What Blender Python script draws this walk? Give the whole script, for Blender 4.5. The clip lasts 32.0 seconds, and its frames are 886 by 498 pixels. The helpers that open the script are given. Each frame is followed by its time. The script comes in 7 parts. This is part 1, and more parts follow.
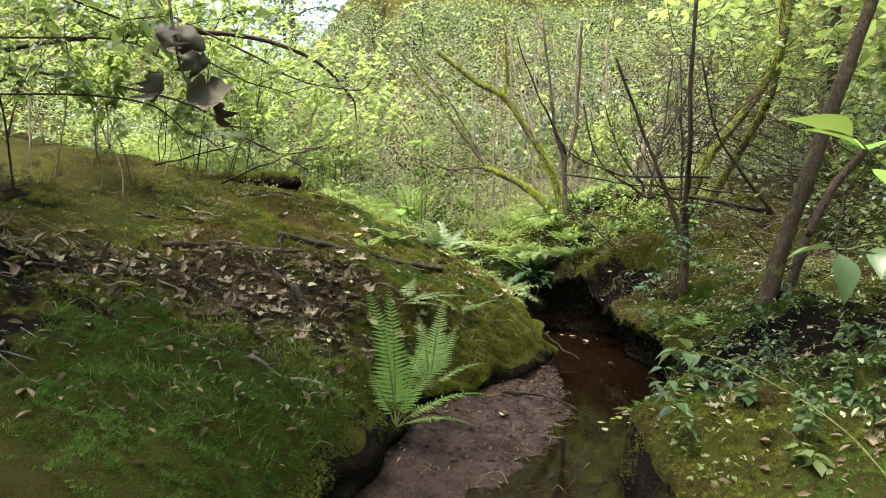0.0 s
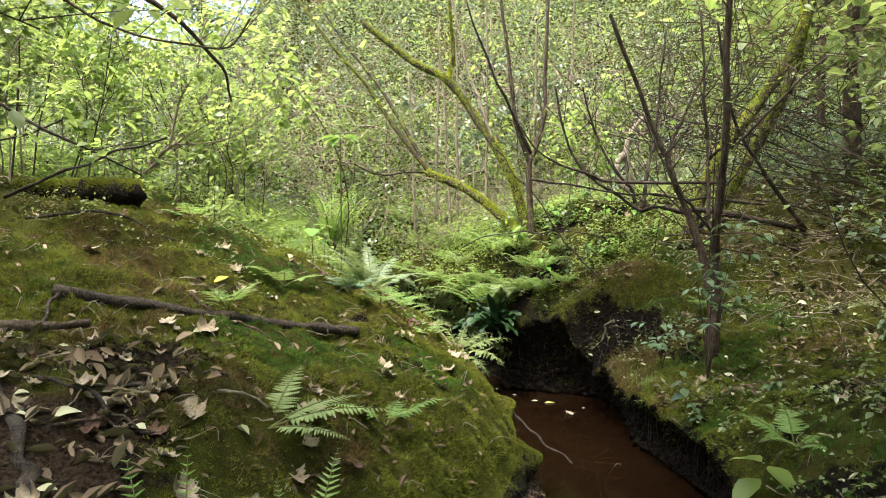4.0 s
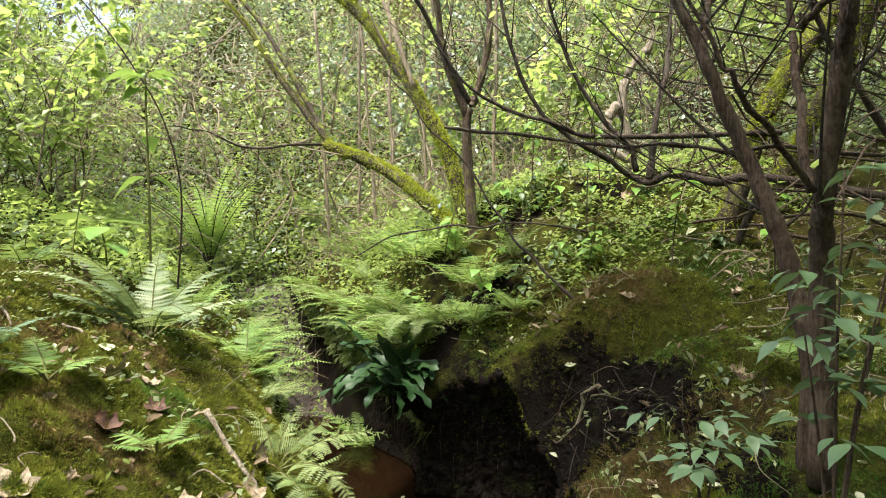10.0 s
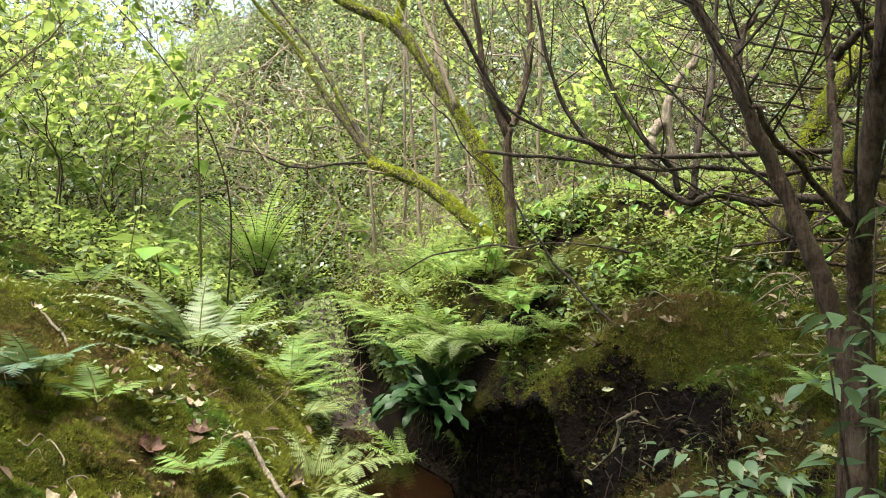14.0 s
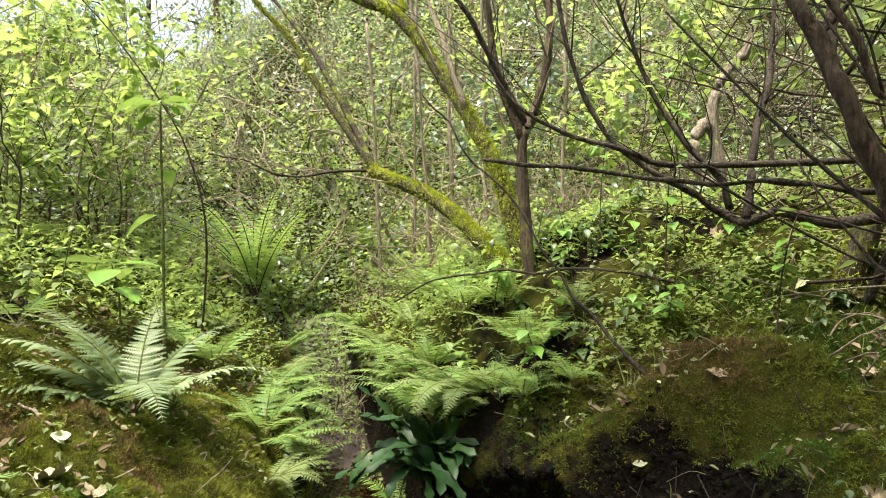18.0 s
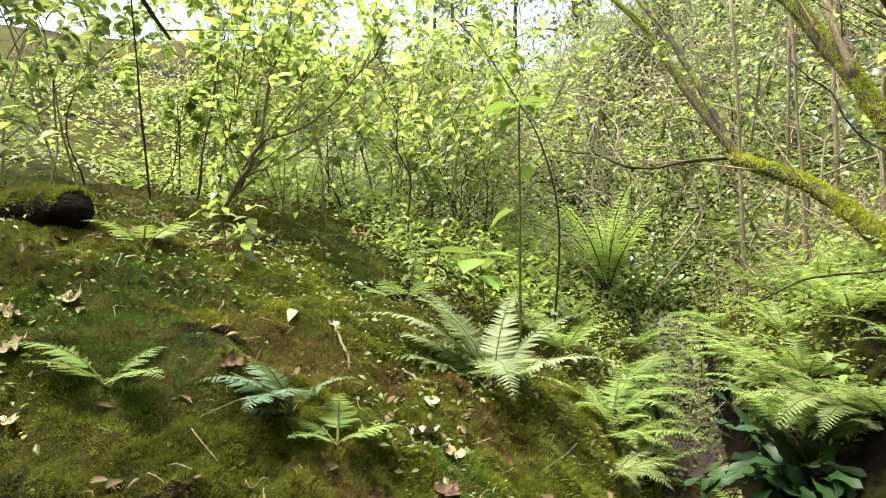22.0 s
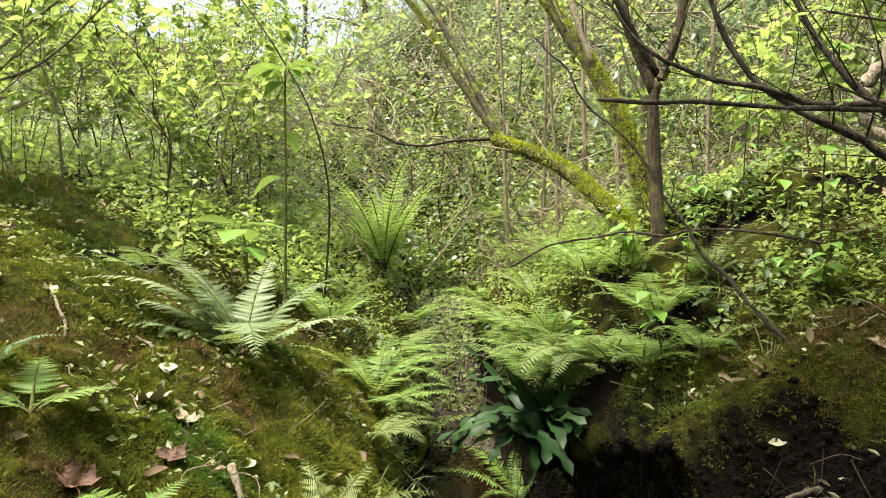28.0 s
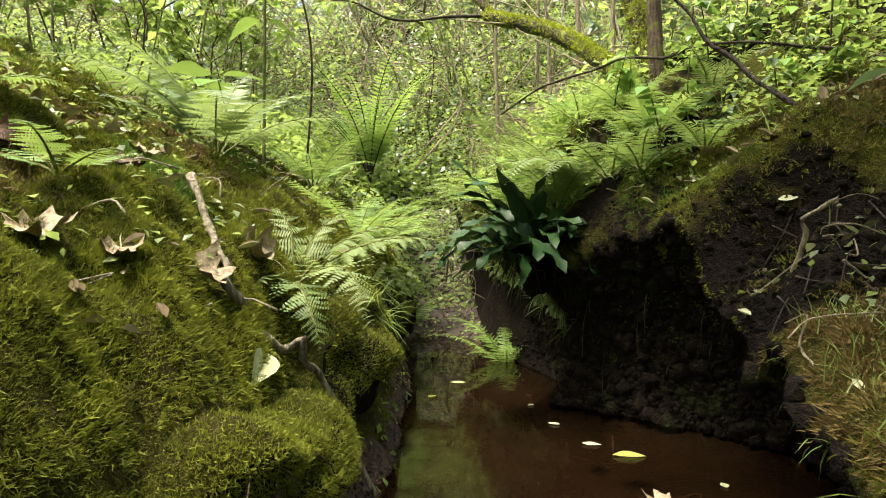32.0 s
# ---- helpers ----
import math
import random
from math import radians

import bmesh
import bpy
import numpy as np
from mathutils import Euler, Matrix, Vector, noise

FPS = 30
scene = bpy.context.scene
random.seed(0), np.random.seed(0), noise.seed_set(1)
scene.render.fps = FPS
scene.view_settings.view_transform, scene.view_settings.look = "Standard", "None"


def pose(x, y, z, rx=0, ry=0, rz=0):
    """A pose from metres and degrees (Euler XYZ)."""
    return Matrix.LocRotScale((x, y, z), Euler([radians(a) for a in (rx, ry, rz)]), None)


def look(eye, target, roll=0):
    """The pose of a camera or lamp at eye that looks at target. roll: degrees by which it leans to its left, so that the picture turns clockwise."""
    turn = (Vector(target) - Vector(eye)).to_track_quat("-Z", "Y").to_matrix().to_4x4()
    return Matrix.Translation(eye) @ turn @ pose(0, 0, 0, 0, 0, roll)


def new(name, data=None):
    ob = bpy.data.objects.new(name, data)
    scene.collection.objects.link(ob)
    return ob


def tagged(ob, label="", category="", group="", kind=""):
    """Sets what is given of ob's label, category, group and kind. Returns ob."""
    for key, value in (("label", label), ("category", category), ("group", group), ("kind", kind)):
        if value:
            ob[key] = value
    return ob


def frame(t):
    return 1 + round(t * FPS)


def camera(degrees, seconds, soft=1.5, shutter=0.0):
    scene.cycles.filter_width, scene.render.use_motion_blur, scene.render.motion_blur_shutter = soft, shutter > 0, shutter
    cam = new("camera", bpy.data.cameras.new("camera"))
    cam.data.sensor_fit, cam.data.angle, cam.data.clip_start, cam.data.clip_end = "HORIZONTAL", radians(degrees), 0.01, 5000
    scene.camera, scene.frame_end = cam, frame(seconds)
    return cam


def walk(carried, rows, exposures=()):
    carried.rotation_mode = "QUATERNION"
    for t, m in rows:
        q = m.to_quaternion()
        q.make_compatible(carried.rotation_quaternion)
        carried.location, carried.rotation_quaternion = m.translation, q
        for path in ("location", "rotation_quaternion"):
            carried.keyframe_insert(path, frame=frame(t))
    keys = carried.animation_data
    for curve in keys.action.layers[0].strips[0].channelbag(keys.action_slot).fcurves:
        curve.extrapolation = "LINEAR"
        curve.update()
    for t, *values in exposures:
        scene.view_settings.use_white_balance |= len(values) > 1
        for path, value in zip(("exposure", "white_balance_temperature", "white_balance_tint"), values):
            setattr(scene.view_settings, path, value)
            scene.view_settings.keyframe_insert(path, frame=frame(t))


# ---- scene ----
cam = camera(67.9, 32.0, 1.0)
METRES, EYE, TILT, LEAN, TURN = 12.0, 1.69, -2.0, 0.0, 0.0
ROWS = [
    (0.0, 0.0, 0.0, 0.0, 0.0, 0.0, -0.0),
    (0.5, 0.0106, 0.0367, -0.0068, -1.38, -0.01, 0.15),
    (1.0, 0.0112, 0.0794, -0.0129, -2.17, -0.01, 0.16),
    (1.5, 0.0101, 0.1225, -0.0105, -2.72, -0.01, 0.24),
    (2.0, 0.0078, 0.1524, 0.005, -3.36, 0.08, 0.36),
    (2.5, 0.0079, 0.186, 0.0113, -3.88, 0.18, 0.49),
    (3.0, 0.0078, 0.2105, 0.0227, -4.18, 0.21, 0.62),
    (3.5, 0.0119, 0.2253, 0.0278, -4.63, 0.37, 0.74),
    (5.5, 0.0328, 0.3166, 0.0286, -6.49, 0.59, 1.42),
    (6.0, 0.0395, 0.3405, 0.0312, -8.41, 0.7, 1.55),
    (6.5, 0.0576, 0.3697, 0.031, -9.41, 0.76, 1.74),
    (7.0, 0.0702, 0.3971, 0.0334, -9.8, 0.88, 1.88),
    (7.5, 0.0793, 0.4284, 0.038, -9.85, 0.99, 1.9),
    (8.0, 0.0886, 0.4555, 0.0413, -9.94, 1.13, 1.95),
    (8.5, 0.1053, 0.4857, 0.0404, -9.78, 1.26, 1.99),
    (9.0, 0.1216, 0.5094, 0.0345, -7.1, 1.33, 2.1),
    (9.5, 0.1279, 0.5178, 0.0232, -4.94, 1.58, 1.99),
    (10.0, 0.1296, 0.5214, 0.0232, -4.04, 1.71, 1.97),
    (10.5, 0.1305, 0.52, 0.0265, -3.26, 1.88, 1.99),
    (11.0, 0.1314, 0.5194, 0.0282, -2.49, 1.98, 1.95),
    (11.5, 0.1336, 0.5179, 0.0296, -1.83, 2.1, 1.97),
    (12.0, 0.136, 0.517, 0.0305, -1.35, 2.2, 1.97),
    (12.5, 0.137, 0.5164, 0.0314, -0.86, 2.29, 1.9),
    (13.0, 0.1378, 0.5163, 0.0307, -0.38, 2.35, 1.87),
    (13.5, 0.1381, 0.5164, 0.0311, -0.04, 2.4, 1.82),
    (14.0, 0.1378, 0.517, 0.0314, 0.46, 2.47, 1.76),
    (14.5, 0.1382, 0.5194, 0.0298, 0.98, 2.5, 1.7),
    (16.5, 0.1508, 0.559, 0.029, 1.7, 2.5, 1.53),
    (17.0, 0.1513, 0.5721, 0.0343, 2.09, 2.52, 1.49),
    (17.5, 0.155, 0.5804, 0.0447, 2.56, 2.59, 1.51),
    (18.0, 0.1557, 0.5861, 0.0471, 3.23, 2.73, 1.41),
    (18.5, 0.1516, 0.5891, 0.048, 6.92, 2.81, 1.13),
    (19.0, 0.1489, 0.5895, 0.0489, 11.76, 2.91, 0.8),
    (19.5, 0.144, 0.5868, 0.0514, 16.76, 2.95, 0.43),
    (20.0, 0.1369, 0.5815, 0.055, 22.53, 2.98, -0.02),
    (20.5, 0.1299, 0.5743, 0.0584, 29.46, 2.93, -0.52),
    (21.0, 0.1299, 0.5732, 0.0593, 35.09, 2.8, -0.91),
    (21.5, 0.1414, 0.5817, 0.0562, 35.77, 2.74, -0.88),
    (22.0, 0.1579, 0.5908, 0.0438, 33.43, 2.78, -0.7),
    (22.5, 0.1655, 0.598, 0.0239, 27.12, 2.75, -0.35),
    (23.0, 0.1659, 0.6045, 0.0097, 23.07, 2.67, -0.11),
    (23.5, 0.1654, 0.6101, 0.0001, 21.46, 2.57, -0.03),
    (24.0, 0.1656, 0.6129, -0.0035, 20.89, 2.53, -0.01),
    (24.5, 0.1663, 0.6135, -0.0043, 20.32, 2.53, -0.03),
    (25.0, 0.1653, 0.6138, -0.0052, 19.81, 2.5, -0.05),
    (25.5, 0.1643, 0.6141, -0.0148, 19.26, 2.44, -0.08),
    (27.5, 0.1702, 0.614, 0.0005, 15.96, 2.52, -0.08),
    (28.0, 0.1696, 0.6073, 0.0269, 15.77, 2.73, -0.07),
    (28.5, 0.1685, 0.6025, 0.0475, 15.86, 2.8, -0.11),
    (29.0, 0.1666, 0.5988, 0.0596, 16.28, 2.89, -0.18),
    (29.5, 0.1652, 0.5991, 0.0616, 16.78, 2.89, -0.23),
    (30.0, 0.1641, 0.601, 0.0575, 17.1, 2.81, -0.28),
    (30.5, 0.1656, 0.6113, 0.0329, 17.05, 2.63, -0.27),
    (31.0, 0.1661, 0.6258, -0.0119, 16.4, 2.25, -0.36),
    (31.5, 0.1667, 0.6283, -0.0379, 15.56, 2.01, -0.37),
    (32.0, 0.1658, 0.629, -0.0529, 14.92, 1.82, -0.41),
]
walk(cam, [(t, pose(0, 0, EYE, TILT, LEAN, TURN) @ pose(METRES * x, METRES * y, METRES * z, 90 + pitch, roll, yaw)) for t, x, y, z, yaw, pitch, roll in ROWS],
     [(0.0, 2.24, 6120, 16), (12.0, 2.17, 6250, 15), (18.0, 2.13, 6450, 13), (21.5, 2.26, 6700, 12), (24.0, 2.2, 6850, 9), (28.0, 2.14, 6650, 10), (32.0, 2.24, 6700, 9)])


# ---- world and light ----
world = bpy.data.worlds.new("sky")
scene.world = world
world.use_nodes = True
wn = world.node_tree
sky = wn.nodes.new("ShaderNodeTexSky")
sky.sky_type, sky.sun_disc = "NISHITA", False
sky.sun_elevation, sky.sun_rotation = radians(74), radians(-127)
sky.dust_density, sky.air_density = 6.0, 1.2
wn.links.new(sky.outputs["Color"], wn.nodes["Background"].inputs["Color"])
wn.nodes["Background"].inputs["Strength"].default_value = 0.15
sun_data = bpy.data.lights.new("sun", "SUN")
sun_data.energy, sun_data.angle, sun_data.color = 2.4, radians(14), (1.0, 0.94, 0.80)
sun = new("sun", sun_data)
sun.matrix_world = look((-3.2, -2.4, 14.0), (0, 0, 0))


# ---- materials ----
def material(name):
    m = bpy.data.materials.new(name)
    m.use_nodes = True
    t = m.node_tree
    for n in list(t.nodes):
        t.nodes.remove(n)
    return m, t


def node(t, kind, **values):
    n = t.nodes.new(kind)
    for key, value in values.items():
        n.inputs[key.replace("_", " ")].default_value = value
    return n


def ramp(t, source, stops):
    n = t.nodes.new("ShaderNodeValToRGB")
    e = n.color_ramp.elements
    while len(e) < len(stops):
        e.new(0.5)
    for k, (at, colour) in zip(e, stops):
        k.position, k.color = at, (*colour, 1)
    t.links.new(source, n.inputs["Fac"])
    return n.outputs["Color"]


def noise_at(t, scale, detail=4.0, coords=None, rough=0.55):
    n = node(t, "ShaderNodeTexNoise", Scale=scale, Detail=detail, Roughness=rough)
    if coords is None:
        coords = t.nodes.new("ShaderNodeNewGeometry").outputs["Position"]
    t.links.new(coords, n.inputs["Vector"])
    return n.outputs["Fac"]


def mixed(t, fac, a, b, blend="MIX"):
    n = t.nodes.new("ShaderNodeMix")
    n.data_type, n.blend_type = "RGBA", blend
    for socket, value in ((n.inputs["Factor"], fac), (n.inputs["A"], a), (n.inputs["B"], b)):
        if isinstance(value, (int, float)):
            socket.default_value = value
        elif isinstance(value, tuple):
            socket.default_value = (*value, 1)
        else:
            t.links.new(value, socket)
    return n.outputs["Result"]


def bumped(t, height, strength, distance):
    n = node(t, "ShaderNodeBump", Strength=strength, Distance=distance)
    t.links.new(height, n.inputs["Height"])
    return n.outputs["Normal"]


def finish(t, colour, rough, normal=None, spec=0.4):
    b = node(t, "ShaderNodeBsdfPrincipled", Roughness=rough)
    b.inputs["Specular IOR Level"].default_value = spec
    if isinstance(colour, tuple):
        b.inputs["Base Color"].default_value = (*colour, 1)
    else:
        t.links.new(colour, b.inputs["Base Color"])
    if normal is not None:
        t.links.new(normal, b.inputs["Normal"])
    out = t.nodes.new("ShaderNodeOutputMaterial")
    t.links.new(b.outputs["BSDF"], out.inputs["Surface"])
    return b


def leaf_material(name, dark, mid, light, through_light=0.5, rough=0.45, spec=0.4, per_object=False, tint=0.5):
    """Thin leaves: gloss on top, light passing through, colour varied leaf by leaf."""
    m, t = material(name)
    if per_object:
        chance = t.nodes.new("ShaderNodeObjectInfo").outputs["Random"]
    else:
        chance = t.nodes.new("ShaderNodeNewGeometry").outputs["Random Per Island"]
    patch = noise_at(t, 1.1, 3.0)
    c = ramp(t, chance, ((0.0, dark), (0.5, mid), (1.0, light)))
    c = mixed(t, 0.28, c, ramp(t, patch, ((0.35, dark), (0.65, light))))
    fine = noise_at(t, 45.0, 3.0)
    c = mixed(t, 0.3, c, ramp(t, fine, ((0.3, dark), (0.7, mid))))
    b = node(t, "ShaderNodeBsdfPrincipled", Roughness=rough)
    b.inputs["Specular IOR Level"].default_value = spec
    t.links.new(c, b.inputs["Base Color"])
    t.links.new(bumped(t, fine, 0.25, 0.004), b.inputs["Normal"])
    tr = t.nodes.new("ShaderNodeBsdfTranslucent")
    t.links.new(mixed(t, tint, c, (0.44, 0.56, 0.13), "MIX"), tr.inputs["Color"])
    mx = t.nodes.new("ShaderNodeMixShader")
    mx.inputs["Fac"].default_value = through_light
    t.links.new(b.outputs["BSDF"], mx.inputs[1])
    t.links.new(tr.outputs["BSDF"], mx.inputs[2])
    out = t.nodes.new("ShaderNodeOutputMaterial")
    t.links.new(mx.outputs["Shader"], out.inputs["Surface"])
    return m


def dead_leaf_material(name, dark, mid, light):
    """Dry leaves: mottled brown, each leaf in its own tone, with a crinkled skin."""
    m, t = material(name)
    chance = t.nodes.new("ShaderNodeObjectInfo").outputs["Random"]
    blotch, fine = noise_at(t, 24.0, 4.0), noise_at(t, 130.0, 3.0)
    c = ramp(t, blotch, ((0.36, dark), (0.5, mid), (0.62, light)))
    c = mixed(t, 0.5, c, ramp(t, chance, ((0.0, dark), (0.4, mid), (1.0, light))))
    c = mixed(t, 0.3, c, ramp(t, fine, ((0.35, dark), (0.65, light))))
    finish(t, c, 0.65, bumped(t, fine, 0.6, 0.006), 0.3)
    return m


def moss_material(name, dark, mid, light, through_light=0.3):
    """Fine moss: colour drifts over a hand's breadth, shoots differ little."""
    m, t = material(name)
    chance = t.nodes.new("ShaderNodeNewGeometry").outputs["Random Per Island"]
    wide, fine = noise_at(t, 2.6, 4.0), noise_at(t, 26.0, 4.0)
    c = ramp(t, wide, ((0.34, dark), (0.5, mid), (0.66, light)))
    c = mixed(t, 0.42, c, ramp(t, fine, ((0.34, dark), (0.5, mid), (0.66, light))))
    c = mixed(t, 0.3, c, ramp(t, chance, ((0.0, dark), (0.5, mid), (1.0, light))))
    b = node(t, "ShaderNodeBsdfPrincipled", Roughness=0.75)
    b.inputs["Specular IOR Level"].default_value = 0.15
    t.links.new(c, b.inputs["Base Color"])
    tr = t.nodes.new("ShaderNodeBsdfTranslucent")
    t.links.new(c, tr.inputs["Color"])
    mx = t.nodes.new("ShaderNodeMixShader")
    mx.inputs["Fac"].default_value = through_light
    t.links.new(b.outputs["BSDF"], mx.inputs[1])
    t.links.new(tr.outputs["BSDF"], mx.inputs[2])
    out = t.nodes.new("ShaderNodeOutputMaterial")
    t.links.new(mx.outputs["Shader"], out.inputs["Surface"])
    return m


def bark_material(name, dark, light, moss=0.0):
    m, t = material(name)
    big, small = noise_at(t, 9.0, 5.0), noise_at(t, 60.0, 4.0)
    squash = t.nodes.new("ShaderNodeVectorMath")
    squash.operation = "MULTIPLY"
    squash.inputs[1].default_value = (1, 1, 0.16)
    t.links.new(t.nodes.new("ShaderNodeNewGeometry").outputs["Position"], squash.inputs[0])
    streak = noise_at(t, 75.0, 4.0, squash.outputs["Vector"])
    c = mixed(t, 0.5, ramp(t, small, ((0.3, dark), (0.7, light))), ramp(t, streak, ((0.36, dark), (0.64, light))))
    lichen = tuple(0.6 * v + 0.4 * w for v, w in zip(light, (0.16, 0.15, 0.11)))
    c = mixed(t, ramp(t, big, ((0.5, (0, 0, 0)), (0.7, (0.6, 0.6, 0.6)))), c, lichen)
    small = streak
    if moss:
        green = ramp(t, small, ((0.3, (0.05, 0.062, 0.008)), (0.7, (0.20, 0.225, 0.025))))
        mask = ramp(t, big, ((0.62 - 0.4 * moss, (0, 0, 0)), (0.75 - 0.4 * moss, (1, 1, 1))))
        c = mixed(t, mask, c, green)
    finish(t, c, 0.85, bumped(t, small, 1.0, 0.022), 0.2)
    return m


def ground_material():
    m, t = material("mossy_soil")
    wide, mid, fine = noise_at(t, 1.3, 5.0), noise_at(t, 7.0, 5.0), noise_at(t, 55.0, 5.0)
    soil = ramp(t, fine, ((0.25, (0.004, 0.0029, 0.0021)), (0.55, (0.009, 0.0064, 0.0045)), (0.8, (0.027, 0.019, 0.0135))))
    litter = ramp(t, fine, ((0.35, (0.028, 0.018, 0.011)), (0.7, (0.15, 0.103, 0.064))))
    strewn_with = t.nodes.new("ShaderNodeAttribute")
    strewn_with.attribute_name = "litter"
    soil = mixed(t, strewn_with.outputs["Fac"], soil, litter)
    soil = mixed(t, ramp(t, wide, ((0.55, (0, 0, 0)), (0.8, (0.12, 0.12, 0.12)))), soil, litter)
    grit = noise_at(t, 170.0, 3.0)
    # Darker than the moss tufts: shadow between shoots is put into this green.
    green = ramp(t, mid, ((0.3, (0.022, 0.021, 0.005)), (0.5, (0.048, 0.051, 0.008)), (0.7, (0.09, 0.094, 0.013))))
    green = mixed(t, 0.55, green, ramp(t, grit, ((0.3, (0.010, 0.011, 0.003)), (0.5, (0.045, 0.05, 0.008)), (0.7, (0.12, 0.125, 0.018)))))
    green = mixed(t, ramp(t, wide, ((0.45, (0, 0, 0)), (0.64, (0.5, 0.5, 0.5)))), green, (0.055, 0.038, 0.015))
    cover = t.nodes.new("ShaderNodeAttribute")
    cover.attribute_name = "cover"
    lift = t.nodes.new("ShaderNodeMath")
    lift.operation = "ADD"
    t.links.new(cover.outputs["Fac"], lift.inputs[0])
    t.links.new(mid, lift.inputs[1])
    mask = ramp(t, lift.outputs[0], ((0.80, (0, 0, 0)), (1.0, (1, 1, 1))))
    c = mixed(t, mask, soil, green)
    both = node(t, "ShaderNodeMath")
    t.links.new(fine, both.inputs[0])
    t.links.new(grit, both.inputs[1])
    finish(t, c, 0.95, bumped(t, both.outputs[0], 1.0, 0.028), 0.06)
    return m


def mud_material():
    m, t = material("wet_mud")
    mid, fine = noise_at(t, 5.0, 5.0), noise_at(t, 60.0, 5.0)
    c = ramp(t, mid, ((0.3, (0.02, 0.011, 0.007)), (0.5, (0.05, 0.028, 0.020)), (0.75, (0.115, 0.065, 0.048))))
    c = mixed(t, 0.5, c, ramp(t, fine, ((0.3, (0.012, 0.007, 0.005)), (0.7, (0.10, 0.058, 0.042)))))
    lump = noise_at(t, 22.0, 4.0)
    both = node(t, "ShaderNodeMath")
    t.links.new(fine, both.inputs[0])
    t.links.new(lump, both.inputs[1])
    b = finish(t, c, 0.6, bumped(t, both.outputs[0], 1.0, 0.035), 0.3)
    t.links.new(ramp(t, mid, ((0.4, (0.85, 0.85, 0.85)), (0.65, (0.45, 0.45, 0.45)))), b.inputs["Roughness"])
    return m


def earth_material():
    m, t = material("shaded_dark_earth")
    mid, fine = noise_at(t, 6.0, 5.0), noise_at(t, 48.0, 6.0)
    # Near-black: dark wet soil with the overhang's shade put into its colour.
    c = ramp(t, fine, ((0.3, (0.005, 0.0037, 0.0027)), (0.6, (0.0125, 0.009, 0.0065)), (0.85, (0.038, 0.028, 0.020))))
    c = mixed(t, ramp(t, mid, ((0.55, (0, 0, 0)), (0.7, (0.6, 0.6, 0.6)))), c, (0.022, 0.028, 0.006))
    finish(t, c, 0.9, bumped(t, fine, 1.0, 0.04), 0.06)
    return m


def bed_material():
    m, t = material("stream_bed")
    mid, fine = noise_at(t, 7.0, 5.0), noise_at(t, 70.0, 5.0)
    c = ramp(t, mid, ((0.35, (0.010, 0.007, 0.005)), (0.6, (0.029, 0.019, 0.0125)), (0.75, (0.07, 0.048, 0.033))))
    c = mixed(t, 0.5, c, ramp(t, fine, ((0.35, (0.010, 0.007, 0.005)), (0.7, (0.07, 0.046, 0.03)))))
    finish(t, c, 0.6, bumped(t, fine, 0.6, 0.02), 0.4)
    return m


def water_material():
    m, t = material("brown_water")
    ripple = noise_at(t, 5.0, 3.0)
    normal = bumped(t, ripple, 0.07, 0.02)
    clear = t.nodes.new("ShaderNodeBsdfTransparent")
    clear.inputs["Color"].default_value = (0.44, 0.35, 0.25, 1)
    gloss = node(t, "ShaderNodeBsdfGlossy", Roughness=0.015)
    t.links.new(normal, gloss.inputs["Normal"])
    fres = node(t, "ShaderNodeFresnel", IOR=1.33)
    t.links.new(normal, fres.inputs["Normal"])
    mx = t.nodes.new("ShaderNodeMixShader")
    t.links.new(fres.outputs["Fac"], mx.inputs["Fac"])
    t.links.new(clear.outputs["BSDF"], mx.inputs[1])
    t.links.new(gloss.outputs["BSDF"], mx.inputs[2])
    out = t.nodes.new("ShaderNodeOutputMaterial")
    t.links.new(mx.outputs["Shader"], out.inputs["Surface"])
    return m


M_GROUND, M_MUD, M_EARTH, M_BED, M_WATER = ground_material(), mud_material(), earth_material(), bed_material(), water_material()
M_MOSS = moss_material("moss", (0.05, 0.058, 0.008), (0.122, 0.140, 0.015), (0.235, 0.252, 0.028))
M_DARKMOSS = moss_material("dark_moss", (0.022, 0.055, 0.007), (0.055, 0.115, 0.013), (0.12, 0.20, 0.024))
M_BROWNMOSS = moss_material("brown_moss", (0.05, 0.033, 0.014), (0.115, 0.08, 0.026), (0.19, 0.15, 0.04), 0.2)
M_LEAF = leaf_material("broad_leaf", (0.045, 0.07, 0.014), (0.135, 0.185, 0.055), (0.29, 0.35, 0.15), 0.45, 0.38, 0.5)
M_FRESH = leaf_material("fresh_leaf", (0.10, 0.165, 0.024), (0.19, 0.275, 0.052), (0.31, 0.395, 0.125), 0.6, 0.38, 0.5)
M_FRESHLEAF = leaf_material("herb_leaf", (0.07, 0.15, 0.03), (0.12, 0.22, 0.045), (0.19, 0.30, 0.075), 0.35, 0.42, 0.4, True)
M_SAPLEAF = leaf_material("sapling_leaf", (0.09, 0.20, 0.02), (0.13, 0.27, 0.03), (0.18, 0.33, 0.05), 0.25, 0.45, 0.4, True)
M_DARKLEAF = leaf_material("dark_leaf", (0.03, 0.06, 0.018), (0.055, 0.10, 0.028), (0.10, 0.16, 0.05), 0.22, 0.45, 0.4, True, tint=0.1)
# Lightest leaf tone is sky sheen painted in; ivy itself is dark.
M_IVY = leaf_material("ivy_leaf_sheen", (0.018, 0.042, 0.014), (0.10, 0.165, 0.075), (0.44, 0.53, 0.36), 0.22, 0.28, 0.7, tint=0.25)
M_ELDER = leaf_material("elder_leaf", (0.045, 0.09, 0.036), (0.075, 0.135, 0.055), (0.12, 0.195, 0.085), 0.25, 0.42, 0.4, True, tint=0.1)
